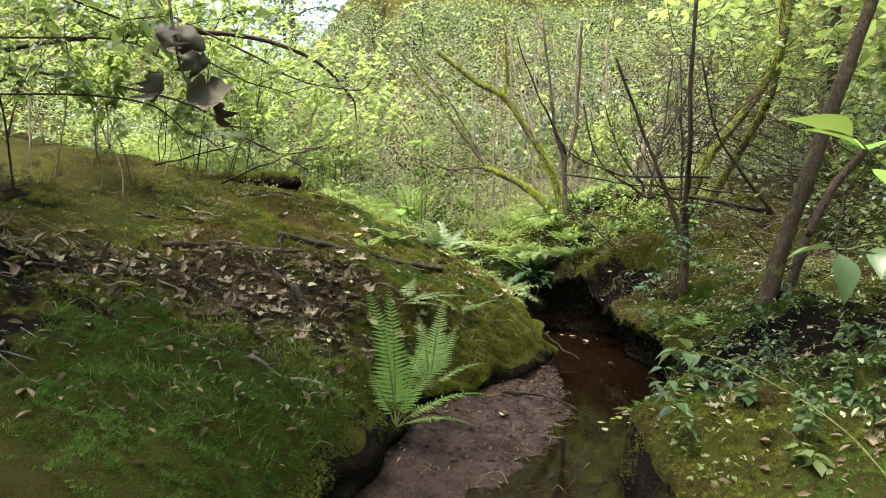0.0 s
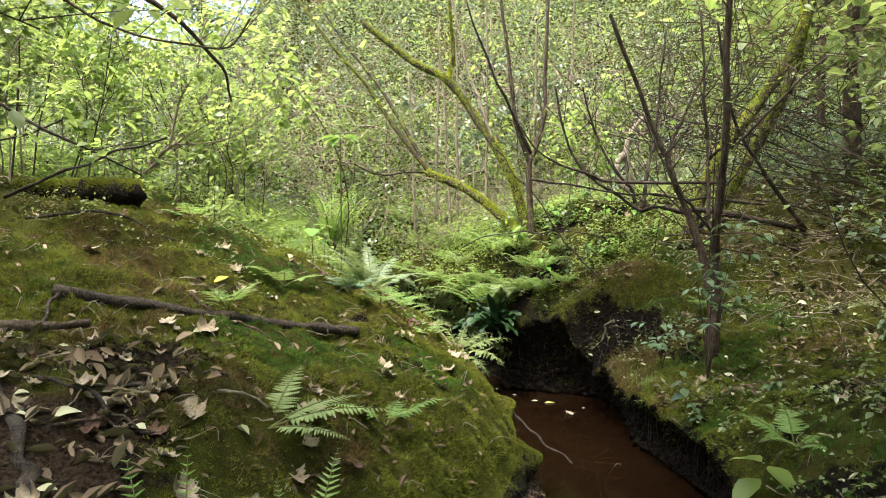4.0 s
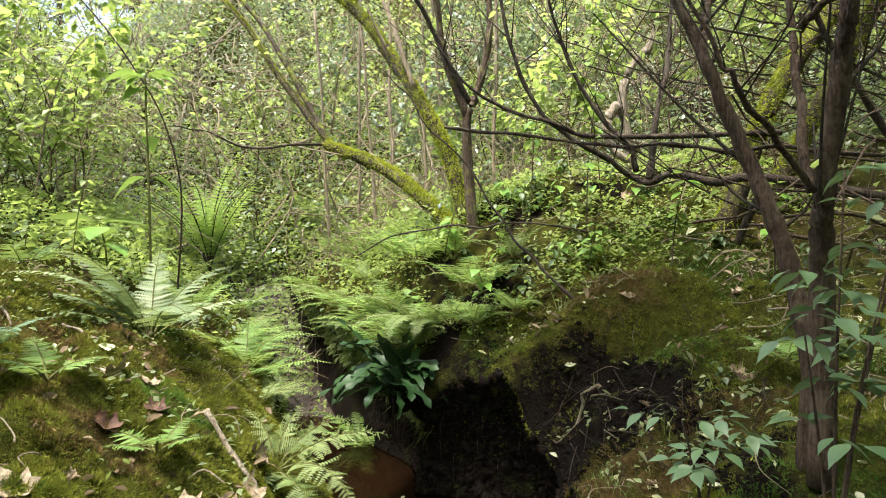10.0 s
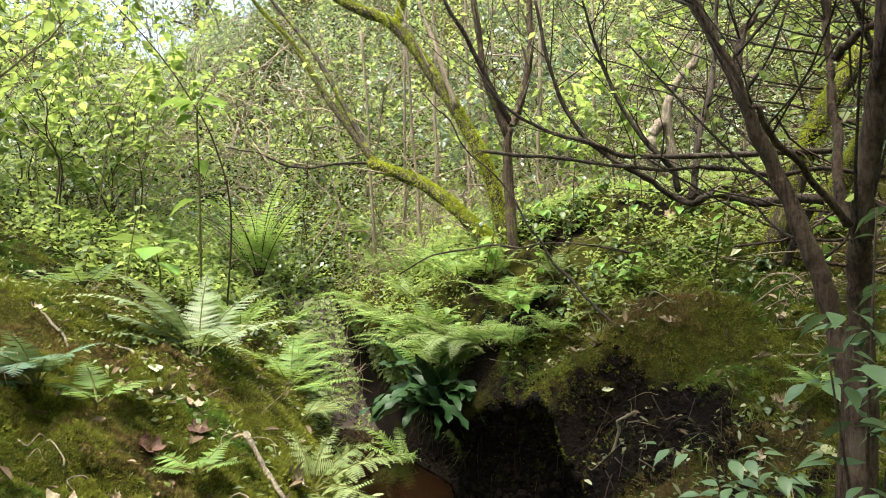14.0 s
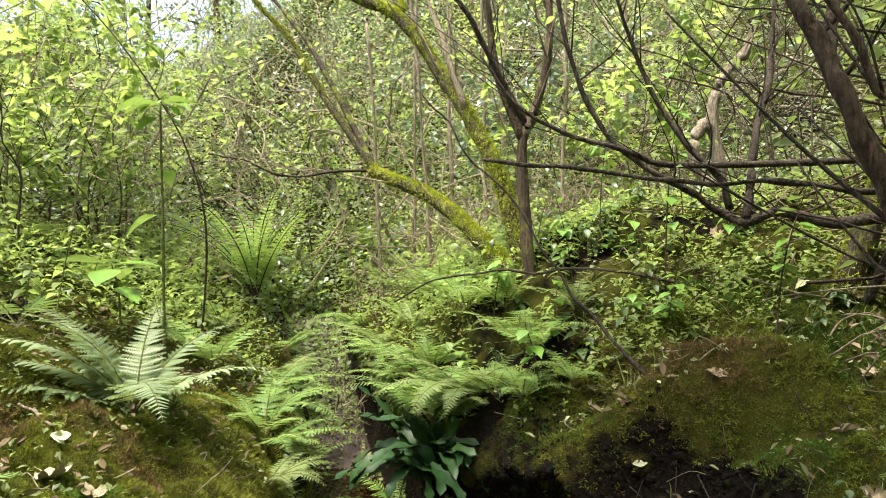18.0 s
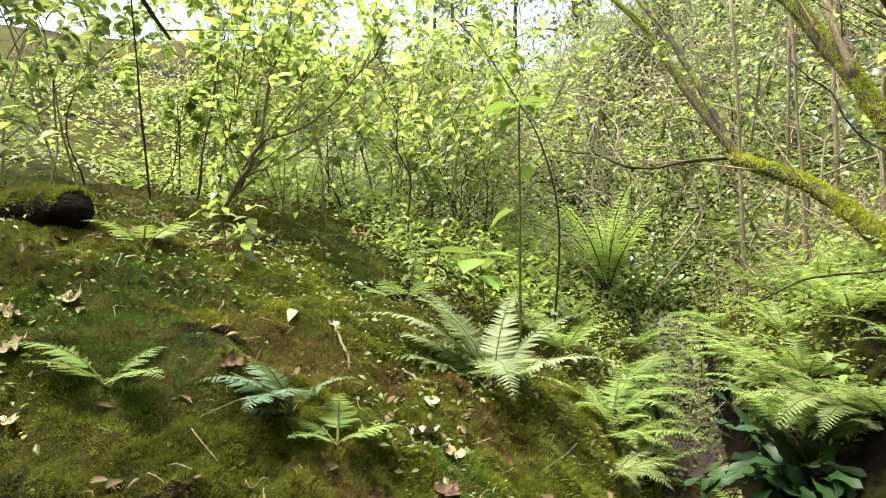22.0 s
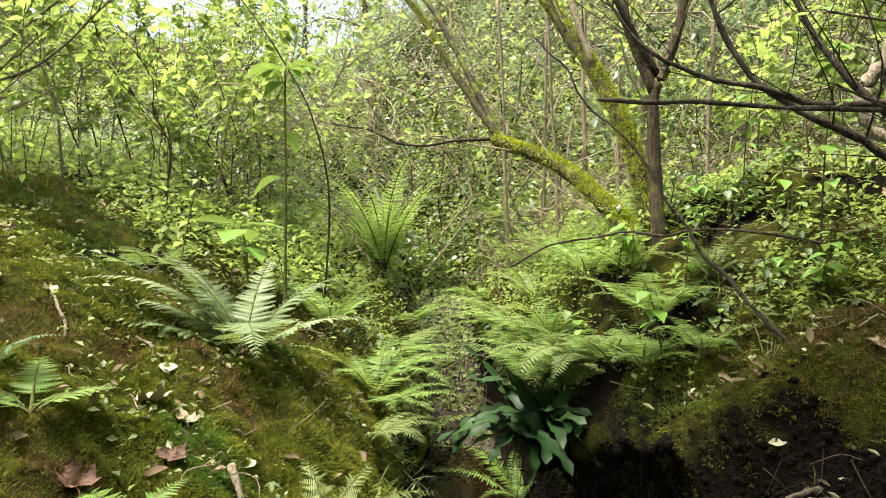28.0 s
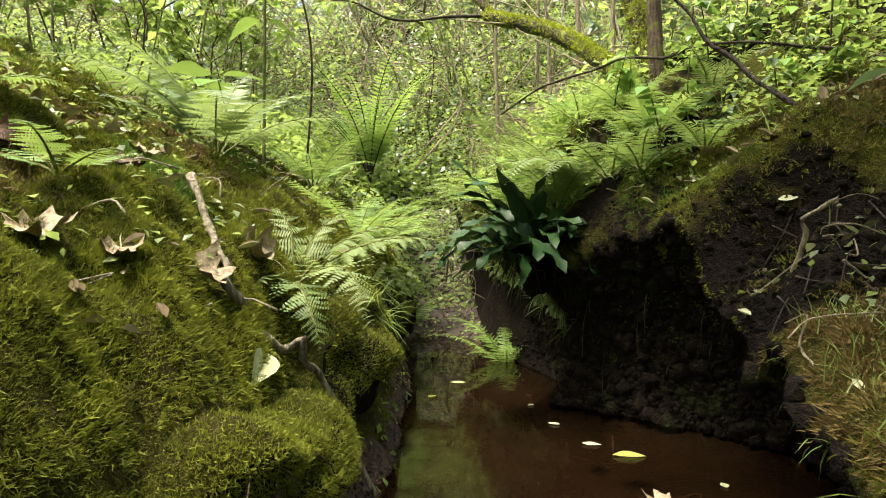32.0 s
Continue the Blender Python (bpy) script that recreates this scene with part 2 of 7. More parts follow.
M_FERN = leaf_material("fern_green", (0.075, 0.15, 0.03), (0.14, 0.25, 0.048), (0.215, 0.335, 0.08), 0.35, 0.5, 0.3, True)
M_PALEFERN = leaf_material("pale_fern", (0.11, 0.17, 0.045), (0.165, 0.23, 0.07), (0.23, 0.29, 0.105), 0.35, 0.5, 0.3, True, 0.3)
M_GREYFERN = leaf_material("grey_green_fern", (0.09, 0.14, 0.06), (0.17, 0.235, 0.11), (0.26, 0.33, 0.17), 0.3, 0.45, 0.4, True)
M_HART = leaf_material("harts_tongue_green", (0.007, 0.026, 0.006), (0.014, 0.042, 0.010), (0.028, 0.066, 0.016), 0.08, 0.5, 0.22, True, tint=0.05)
M_GRASS = leaf_material("grass_blade", (0.05, 0.09, 0.012), (0.11, 0.17, 0.024), (0.22, 0.26, 0.06), 0.4)
M_DRY = dead_leaf_material("dead_leaf", (0.085, 0.055, 0.03), (0.23, 0.175, 0.105), (0.45, 0.385, 0.26))
M_RED = dead_leaf_material("red_leaf", (0.028, 0.013, 0.008), (0.075, 0.034, 0.019), (0.15, 0.08, 0.045))
M_PALE = leaf_material("pale_leaf", (0.26, 0.29, 0.13), (0.40, 0.42, 0.24), (0.55, 0.54, 0.38), 0.08, 0.6, 0.2, True, tint=0.1)
M_OLIVELEAF = leaf_material("yellow_green_leaf", (0.20, 0.22, 0.04), (0.31, 0.32, 0.07), (0.42, 0.41, 0.13), 0.2, 0.6, 0.2, True)
M_YELLOW = leaf_material("yellow_leaf", (0.45, 0.36, 0.04), (0.62, 0.52, 0.06), (0.70, 0.62, 0.12), 0.3, 0.6, 0.2, True)
M_BARK = bark_material("dark_bark", (0.009, 0.0065, 0.0045), (0.062, 0.047, 0.033))
M_MOSSBARK = bark_material("mossy_bark", (0.018, 0.014, 0.009), (0.075, 0.06, 0.038), 0.32)
M_TWIG = bark_material("dry_twig", (0.10, 0.08, 0.05), (0.30, 0.25, 0.17))
M_PALEWOOD = bark_material("bleached_wood", (0.07, 0.055, 0.038), (0.30, 0.26, 0.19))
M_TRUNK = bark_material("brown_bark", (0.02, 0.014, 0.009), (0.12, 0.086, 0.058), 0.14)
M_BROWN = bark_material("red_brown_bark", (0.012, 0.0075, 0.005), (0.10, 0.068, 0.044))
M_LITTER = leaf_material("leaf_litter", (0.035, 0.022, 0.012), (0.12, 0.083, 0.047), (0.33, 0.26, 0.165), 0.05, 0.8, 0.2)


# ---- mesh tools ----
def hashed(ix, iy, seed):
    h = np.sin(ix * 127.1 + iy * 311.7 + seed * 74.7) * 43758.5453
    return h - np.floor(h)


def lumps(x, y, seed=0):
    """Smooth value noise from -1 to 1."""
    x, y = np.asarray(x, float), np.asarray(y, float)
    ix, iy = np.floor(x), np.floor(y)
    fx, fy = x - ix, y - iy
    fx, fy = fx * fx * (3 - 2 * fx), fy * fy * (3 - 2 * fy)
    a, b = hashed(ix, iy, seed), hashed(ix + 1, iy, seed)
    c, d = hashed(ix, iy + 1, seed), hashed(ix + 1, iy + 1, seed)
    return 2 * (a + (b - a) * fx + (c - a) * fy + (a - b - c + d) * fx * fy) - 1


def rough(x, y, seed=0, octaves=3):
    return sum(lumps(x * 2.03 ** k, y * 2.03 ** k, seed + k) / 2 ** k for k in range(octaves))


def mesh_of(name, verts, faces, mats, which=None, smooth=True):
    """A mesh from arrays; faces is an (n, 3) or (n, 4) array or a list of such."""
    me = bpy.data.meshes.new(name)
    groups = faces if isinstance(faces, list) else [faces]
    groups = [np.asarray(g, np.int32) for g in groups if len(g)]
    verts = np.asarray(verts, np.float32)
    me.vertices.add(len(verts))
    me.vertices.foreach_set("co", verts.ravel())
    loops = np.concatenate([g.ravel() for g in groups])
    sizes = np.concatenate([np.full(len(g), g.shape[1], np.int32) for g in groups])
    me.loops.add(len(loops))
    me.loops.foreach_set("vertex_index", loops)
    me.polygons.add(len(sizes))
    me.polygons.foreach_set("loop_start", np.concatenate([[0], np.cumsum(sizes)[:-1]]).astype(np.int32))
    me.polygons.foreach_set("loop_total", sizes)
    me.polygons.foreach_set("use_smooth", np.full(len(sizes), smooth))
    for m in mats if isinstance(mats, (list, tuple)) else [mats]:
        me.materials.append(m)
    if which is not None:
        me.polygons.foreach_set("material_index", np.asarray(which, np.int32))
    me.update(calc_edges=True)
    return me


def thing(name, at, label, category, group="", kind="", turn=0.0):
    ob = new(name)
    ob.matrix_world = pose(at[0], at[1], at[2], 0, 0, turn)
    ob.empty_display_size = 0.05
    return tagged(ob, label, category, group, kind)


def part(name, mesh, parent, label="", m=None):
    ob = new(name, mesh)
    ob.parent = parent
    if m is not None:
        ob.matrix_basis = m
    return tagged(ob, label, kind="stuff" if name in ("twig_spray", "foliage", "moss_sleeve", "moss_cap", "crown") else "")


def turns(yaw, tilt, roll):
    """Stack of matrices: roll about x, tilt the x axis upward, then yaw about z (radians)."""
    cy, sy, ct, st, cr, sr = np.cos(yaw), np.sin(yaw), np.cos(tilt), np.sin(tilt), np.cos(roll), np.sin(roll)
    m = np.empty((len(yaw), 3, 3))
    m[:, 0, 0], m[:, 1, 0], m[:, 2, 0] = ct * cy, ct * sy, st
    m[:, 0, 1], m[:, 1, 1], m[:, 2, 1] = -sy * cr - st * cy * sr, cy * cr - st * sy * sr, ct * sr
    m[:, 0, 2], m[:, 1, 2], m[:, 2, 2] = sy * sr - st * cy * cr, -cy * sr - st * sy * cr, ct * cr
    return m


def strewn(shape, places, mats3, sizes):
    """Copies of one small shape joined into arrays of vertices and faces."""
    v, f = shape
    out = np.einsum("nij,vj->nvi", mats3, v) * np.asarray(sizes)[:, None, None] + np.asarray(places)[:, None, :]
    faces = f[None, :, :] + (np.arange(len(places)) * len(v))[:, None, None]
    return out.reshape(-1, 3), faces.reshape(-1, f.shape[1])


def joined(chunks):
    vs, fs, base = [], [], 0
    for v, f in chunks:
        vs.append(v)
        fs.append(np.asarray(f) + base)
        base += len(v)
    return np.concatenate(vs), fs


def smooth_line(points, steps=5):
    p = np.asarray(points, float)
    q = np.vstack([2 * p[0] - p[1], p, 2 * p[-1] - p[-2]])
    out = []
    for i in range(1, len(q) - 2):
        for u in np.linspace(0, 1, steps, endpoint=False):
            a, b, c, d = q[i - 1], q[i], q[i + 1], q[i + 2]
            out.append(0.5 * (2 * b + (c - a) * u + (2 * a - 5 * b + 4 * c - d) * u ** 2 + (3 * b - a - 3 * c + d) * u ** 3))
    return np.array(out + [p[-1]])


def tube(points, r0, r1, sides=7, knobs=0.0, seed=0, steps=5, wander=0.0):
    """A tapered round branch along a line: arrays of vertices and faces (quads)."""
    p = smooth_line(points, steps)
    n = len(p)
    if wander:
        k = np.arange(n)
        w = np.stack([lumps(k * 0.37, k * 0 + j, seed + 11 * j) for j in range(3)], 1)
        p = p + w * wander * np.sin(np.linspace(0.0, np.pi * 0.6, n))[:, None]
    d = np.gradient(p, axis=0)
    d /= np.linalg.norm(d, axis=1)[:, None] + 1e-9
    ref = np.where(np.abs(d[:, 2:3]) > 0.9, np.array([[1.0, 0, 0]]), np.array([[0, 0, 1.0]]))
    a = np.cross(d, ref)
    a /= np.linalg.norm(a, axis=1)[:, None]
    b = np.cross(d, a)
    r = np.linspace(r0, r1, n) * (1 + knobs * lumps(np.arange(n) * 0.9, np.zeros(n) + seed, seed))
    ang = np.linspace(0, 2 * np.pi, sides, endpoint=False)
    uneven = 1 + knobs * 0.6 * lumps(np.arange(n)[:, None] * 0.5, ang[None, :] * 1.3, seed + 3)
    if knobs:
        uneven = uneven * (1 + 0.16 * (hashed(np.arange(n)[:, None] + 0.0, np.arange(sides)[None, :] + 0.0, seed) - 0.5))
    ring = np.cos(ang)[None, :, None] * a[:, None, :] + np.sin(ang)[None, :, None] * b[:, None, :]
    v = (p[:, None, :] + ring * (r[:, None] * uneven)[:, :, None]).reshape(-1, 3)
    v = np.vstack([v, p[-1] + d[-1] * r1 * 0.6, p[0] - d[0] * r0 * 0.3])
    i, k = np.meshgrid(np.arange(n - 1), np.arange(sides), indexing="ij")
    k2 = (k + 1) % sides
    f = np.stack([i * sides + k, i * sides + k2, (i + 1) * sides + k2, (i + 1) * sides + k], -1).reshape(-1, 4)
    e, e2 = np.arange(sides), (np.arange(sides) + 1) % sides
    tip = np.stack([(n - 1) * sides + e, (n - 1) * sides + e2, np.full(sides, n * sides), np.full(sides, n * sides)], -1)
    root = np.stack([e2, e, np.full(sides, n * sides + 1), np.full(sides, n * sides + 1)], -1)
    tri = np.vstack([tip, root])[:, :3]
    return v, [f, tri], p


def tube_mesh(name, points, r0, r1, mat, sides=7, knobs=0.12, seed=0, steps=5, wander=0.0):
    v, f, p = tube(points, r0, r1, sides, knobs, seed, steps, wander)
    return mesh_of(name, v, f, mat)


def many_tubes(name, lines, mat, sides=4, steps=3):
    """Thin twigs joined into one mesh: lines of (points, r0, r1)."""
    vs, quads, tris, base = [], [], [], 0
    for k, (pts, r0, r1) in enumerate(lines):
        v, (f, t), _ = tube(pts, r0, r1, sides, 0.1, k, steps)
        vs.append(v)
        quads.append(f + base)
        tris.append(t + base)
        base += len(v)
    return mesh_of(name, np.concatenate(vs), [np.concatenate(quads), np.concatenate(tris)], mat)


# ---- shapes of leaves ----
def leaf_shape(widths, length=1.0, fold=0.25, droop=0.15):
    """A blade along +x in rows of left edge, midrib and right edge."""
    n = len(widths)
    v = []
    for i, w in enumerate(widths):
        u = i / (n - 1)
        z = -droop * u * u
        v += [(u * length, w, z + fold * w), (u * length, 0, z), (u * length, -w, z + fold * w)]
    f = []
    for i in range(n - 1):
        a = 3 * i
        f += [(a, a + 1, a + 4, a + 3), (a + 1, a + 2, a + 5, a + 4)]
    return np.array(v), np.array(f)


OVAL = leaf_shape((0.02, 0.2, 0.3, 0.27, 0.14, 0.01))
CURLED = leaf_shape((0.03, 0.17, 0.22, 0.24, 0.15, 0.02), 1.0, 1.0, -0.3)
SIMPLE = (np.array([(0, 0, 0), (0.45, 0.3, 0.06), (1, 0, -0.12), (0.45, -0.3, 0.06), (0.5, 0, -0.02)], float),
          np.array([(0, 4, 1, 1), (4, 2, 1, 1), (0, 3, 4, 4), (3, 2, 4, 4)])[:, :3])
BLADE = (np.array([(0, 0.02, 0), (0, -0.02, 0), (0.55, 0.016, 0.02), (0.55, -0.016, 0.02), (1, 0, -0.12)], float),
         np.array([(0, 1, 3), (0, 3, 2), (2, 3, 4)]))


# ---- ground and stream ----
# Rows along the valley: y, left lip x, left lip height, left water edge, right water edge, right lip x, right lip height, right slope, right rise
BANKS = np.array([
    (-8, -1.6, 0.6, -0.6, 0.9, 1.3, 0.5, 0.3, 0.6),
    (0, -1.2, 0.55, -0.4, 0.9, 1.2, 0.5, 0.3, 0.6),
    (3.0, -0.8, 0.55, -0.1, 0.95, 1.15, 0.48, 0.3, 0.6),
    (4.2, -0.55, 0.5, 0.35, 1.2, 1.22, 0.48, 0.3, 0.6),
    (5.6, -0.4, 0.45, 1.15, 2.02, 1.96, 0.44, 0.26, 0.6),
    (6.6, 0.55, 0.4, 1.3, 2.45, 2.3, 0.42, 0.25, 0.6),
    (7.6, 1.1, 0.43, 1.32, 2.52, 2.36, 0.52, 0.3, 0.6),
    (8.8, 1.15, 0.53, 1.32, 2.5, 2.35, 0.5, 0.42, 0.8),
    (9.7, 0.95, 0.62, 1.22, 2.7, 2.38, 0.58, 0.5, 0.8),
    (10.35, 0.8, 0.68, 1.05, 2.72, 2.3, 0.88, 0.55, 0.9),
    (10.75, 0.7, 0.69, 0.94, 2.2, 1.95, 0.86, 0.6, 1.1),
    (11.05, 0.61, 0.7, 0.86, 1.68, 1.52, 0.8, 0.78, 1.3),
    (11.6, 0.45, 0.74, 0.68, 1.62, 1.52, 0.86, 1.2, 1.4),
    (12.1, 0.36, 0.76, 0.47, 1.36, 1.3, 0.98, 1.5, 1.5),
    (13.1, 0.02, 0.88, 0.12, 0.92, 0.88, 1.1, 1.2, 1.4),
    (15.0, -0.62, 1.15, -0.5, 0.2, 0.22, 1.25, 0.8, 1.0),
    (17.0, -1.7, 1.3, -1.5, -0.7, -0.65, 1.3, 0.4, 0.6),
    (20.0, -2.6, 1.6, -2.4, -1.9, -1.8, 1.6, 0.3, 0.5),
    (70.0, -3, 1.6, -2.6, -1.9, -1.6, 1.6, 0.3, 0.5)])
WATER = -0.03


def bank(column, y):
    """A column of the rows above at y, eased between rows."""
    ys, vs = BANKS[:, 0], BANKS[:, column]
    slope = np.gradient(vs, ys)
    k = np.clip(np.searchsorted(ys, y) - 1, 0, len(ys) - 2)
    h = ys[k + 1] - ys[k]
    u = np.clip((y - ys[k]) / h, 0, 1)
    lo, hi = slope[k] * h, slope[k + 1] * h
    d = vs[k + 1] - vs[k]
    lo, hi = [np.where(np.abs(s) > 2 * np.abs(d), 2 * np.abs(d) * np.sign(s), s) for s in (lo, hi)]
    return vs[k] + lo * (u - 2 * u * u + u ** 3) + d * (3 * u * u - 2 * u ** 3) + hi * (u ** 3 - u * u)


def soft(x):
    return np.where(x > 20, x, np.log1p(np.exp(np.clip(x * 1.6, -50, 32))) / 1.6)


def hills(x, y):
    up = 0.74 * soft(y - 15.4 - 0.10 * np.abs(x + 1)) * np.clip(0.5 + (x + 7) / 8, 0.3, 1)
    up = up + 0.42 * soft(x - 6.5) + 0.30 * soft(-x - 7.5) + 0.5 * soft(-y - 5)
    return np.minimum(up, 12 + 0.05 * up) + 0.25 * rough(x * 0.23, y * 0.23, 5) * np.clip(up, 0, 1)


def head(y):
    """Rise of the stream's bed where the channel runs out into the slope."""
    u = np.clip((y - 12.9) / 3.3, 0, 1)
    return 1.3 * u * u * (3 - 2 * u)


def bumps(x, y):
    broken = 0.06 * np.exp(-((x - 2.85) / 0.8) ** 4 - ((y - 9.75) / 0.7) ** 4)
    return broken * rough(x * 5.1, y * 5.1, 35, 3) + 0.05 * rough(x * 1.7, y * 1.7, 21, 2) + 0.055 * rough(x * 4.7, y * 4.7, 31, 3) + 0.028 * lumps(x * 9.3, y * 9.3, 37) + 0.012 * lumps(x * 15.1, y * 15.1, 39)


def left_ground(x, y):
    d = np.maximum(bank(1, y) - x, 0)
    u = np.clip((y - 7.9) / 1.2, 0, 1)
    steep = 0.86 + 0.14 * u * u * (3 - 2 * u)
    z = bank(2, y) + steep * (2.9 * (1 - np.exp(-0.185 * d)) + 0.15 * (1 - np.exp(-d / 0.2))) - 0.1 * np.exp(-d / 0.12)
    z = z + 0.2 * np.exp(-((x + 1.6) / 1.2) ** 2 - ((y - 8.9) / 1.4) ** 2)
    z = z + 0.24 * np.exp(-((x + 0.95) / 0.65) ** 2 - ((y - 6.1) / 0.75) ** 2)
    z = z + 0.22 * np.exp(-((x + 2.7) / 1.2) ** 2 - ((y - 11.7) / 1.3) ** 2)
    fall = np.clip((4.4 - y) / 4, 0, 1)
    return z - 0.2 * fall * (1 - np.exp(-d)) + hills(x, y) + bumps(x, y)


def right_ground(x, y):
    d = np.maximum(x - bank(5, y), 0)
    rise = bank(8, y)
    z = bank(6, y) + rise * (1 - np.exp(-bank(7, y) * d / rise)) - 0.07 * np.exp(-d / 0.1)
    z = z + 0.38 * np.exp(-((x - 3.3) / 0.65) ** 2 - ((y - 6.3) / 0.9) ** 2)
    step = np.tanh((y - 10.36) / 0.09) - np.tanh((y - 10.36) / 0.42)
    z = z + 0.22 * step * np.clip((x - 1.9) / 0.3, 0, 1) * np.clip((3.7 - x) / 0.7, 0, 1)
    return z + hills(x, y) + bumps(x, y)


def ground_z(x, y):
    """Height of the land at a place; the stream's bed lies between the banks."""
    x, y = np.asarray(x, float), np.asarray(y, float)
    left, right = bank(1, y), bank(5, y)
    wet = bank(3, y)
    bar = head(y) + hills(x, y) + np.where(x < wet, 0.14 * np.clip((wet - x) / np.maximum(wet - left, 0.05), 0, 1) - 0.02, -0.1)
    return np.where(x < left, left_ground(x, y), np.where(x > right, right_ground(x, y), bar))


def gz(x, y):
    return float(ground_z(np.array([x]), np.array([y]))[0])


def slope_at(x, y, e=0.06):
    zx = (ground_z(x + e, y) - ground_z(x - e, y)) / (2 * e)
    zy = (ground_z(x, y + e) - ground_z(x, y - e)) / (2 * e)
    n = np.stack([-zx, -zy, np.ones_like(zx)], -1)
    return n / np.linalg.norm(n, axis=-1)[..., None]


def moss_patch(x, y):
    """Where moss grows, above 0, and where soil and litter lie bare, below."""
    bare = 1.1 * np.exp(-((x + 1.9) / 1.1) ** 2 - ((y - 5.6) / 0.8) ** 2) + 0.15 * np.exp(-((x - 3.6) / 0.9) ** 2 - ((y - 9.6) / 1.3) ** 2)
    bare = bare + 1.5 * np.exp(-((x - 2.62) / 0.55) ** 4 - ((y - 9.98) / 0.4) ** 4) + 0.35 * np.exp(-((x - 2.2) / 0.35) ** 2 - ((y - 7.2) / 0.9) ** 2)
    bare = bare + 0.9 * np.exp(-((x + 2.6) / 0.6) ** 2 - ((y - 3.5) / 1.0) ** 2) - 0.9 * np.exp(-((x + 1.1) / 0.8) ** 2 - ((y - 3.3) / 0.7) ** 2)
    bare = bare + 0.25 * np.exp(-((x + 1.2) / 0.9) ** 2 - ((y - 7.6) / 0.5) ** 2) 
    bare = bare - 0.8 * np.exp(-((bank(1, y) - x) / 0.5) ** 2) * np.clip((y - 5.4) / 0.8, 0, 1) * np.clip(12.2 - y, 0, 1)
    bare = bare + 0.12 * np.clip((x - 1.4) * 2, 0, 1) * np.clip(10 - y, 0, 1) - 0.2 * np.exp(-((x - 2.15) / 0.35) ** 2 - ((y - 10.78) / 0.28) ** 2)
    bare = bare - 0.9 * np.exp(-((x - 0.2) / 0.7) ** 2 - ((y - 7.3) / 0.6) ** 2)
    bare = bare - 0.9 * np.exp(-((x - 2.5) / 0.25) ** 2 - ((y - 8.8) / 0.5) ** 2) + 1.1 * np.exp(-((x - 3.2) / 0.4) ** 2 - ((y - 8.85) / 0.7) ** 2) + 0.5 * np.exp(-((x - 2.95) / 0.4) ** 2 - ((y - 9.7) / 0.5) ** 2) - 0.35 * np.exp(-((x - 3.9) / 1.2) ** 2 - ((y - 9.2) / 1.5) ** 2)
    bare = bare + 0.3 * np.exp(-((x + 1.3) / 0.5) ** 2 - ((y - 8.1) / 0.35) ** 2)
    return 0.36 + 0.7 * rough(x * 0.9, y * 0.9, 71, 2) + 0.45 * rough(x * 3.1, y * 3.1, 73, 2) - bare


LAND = {}


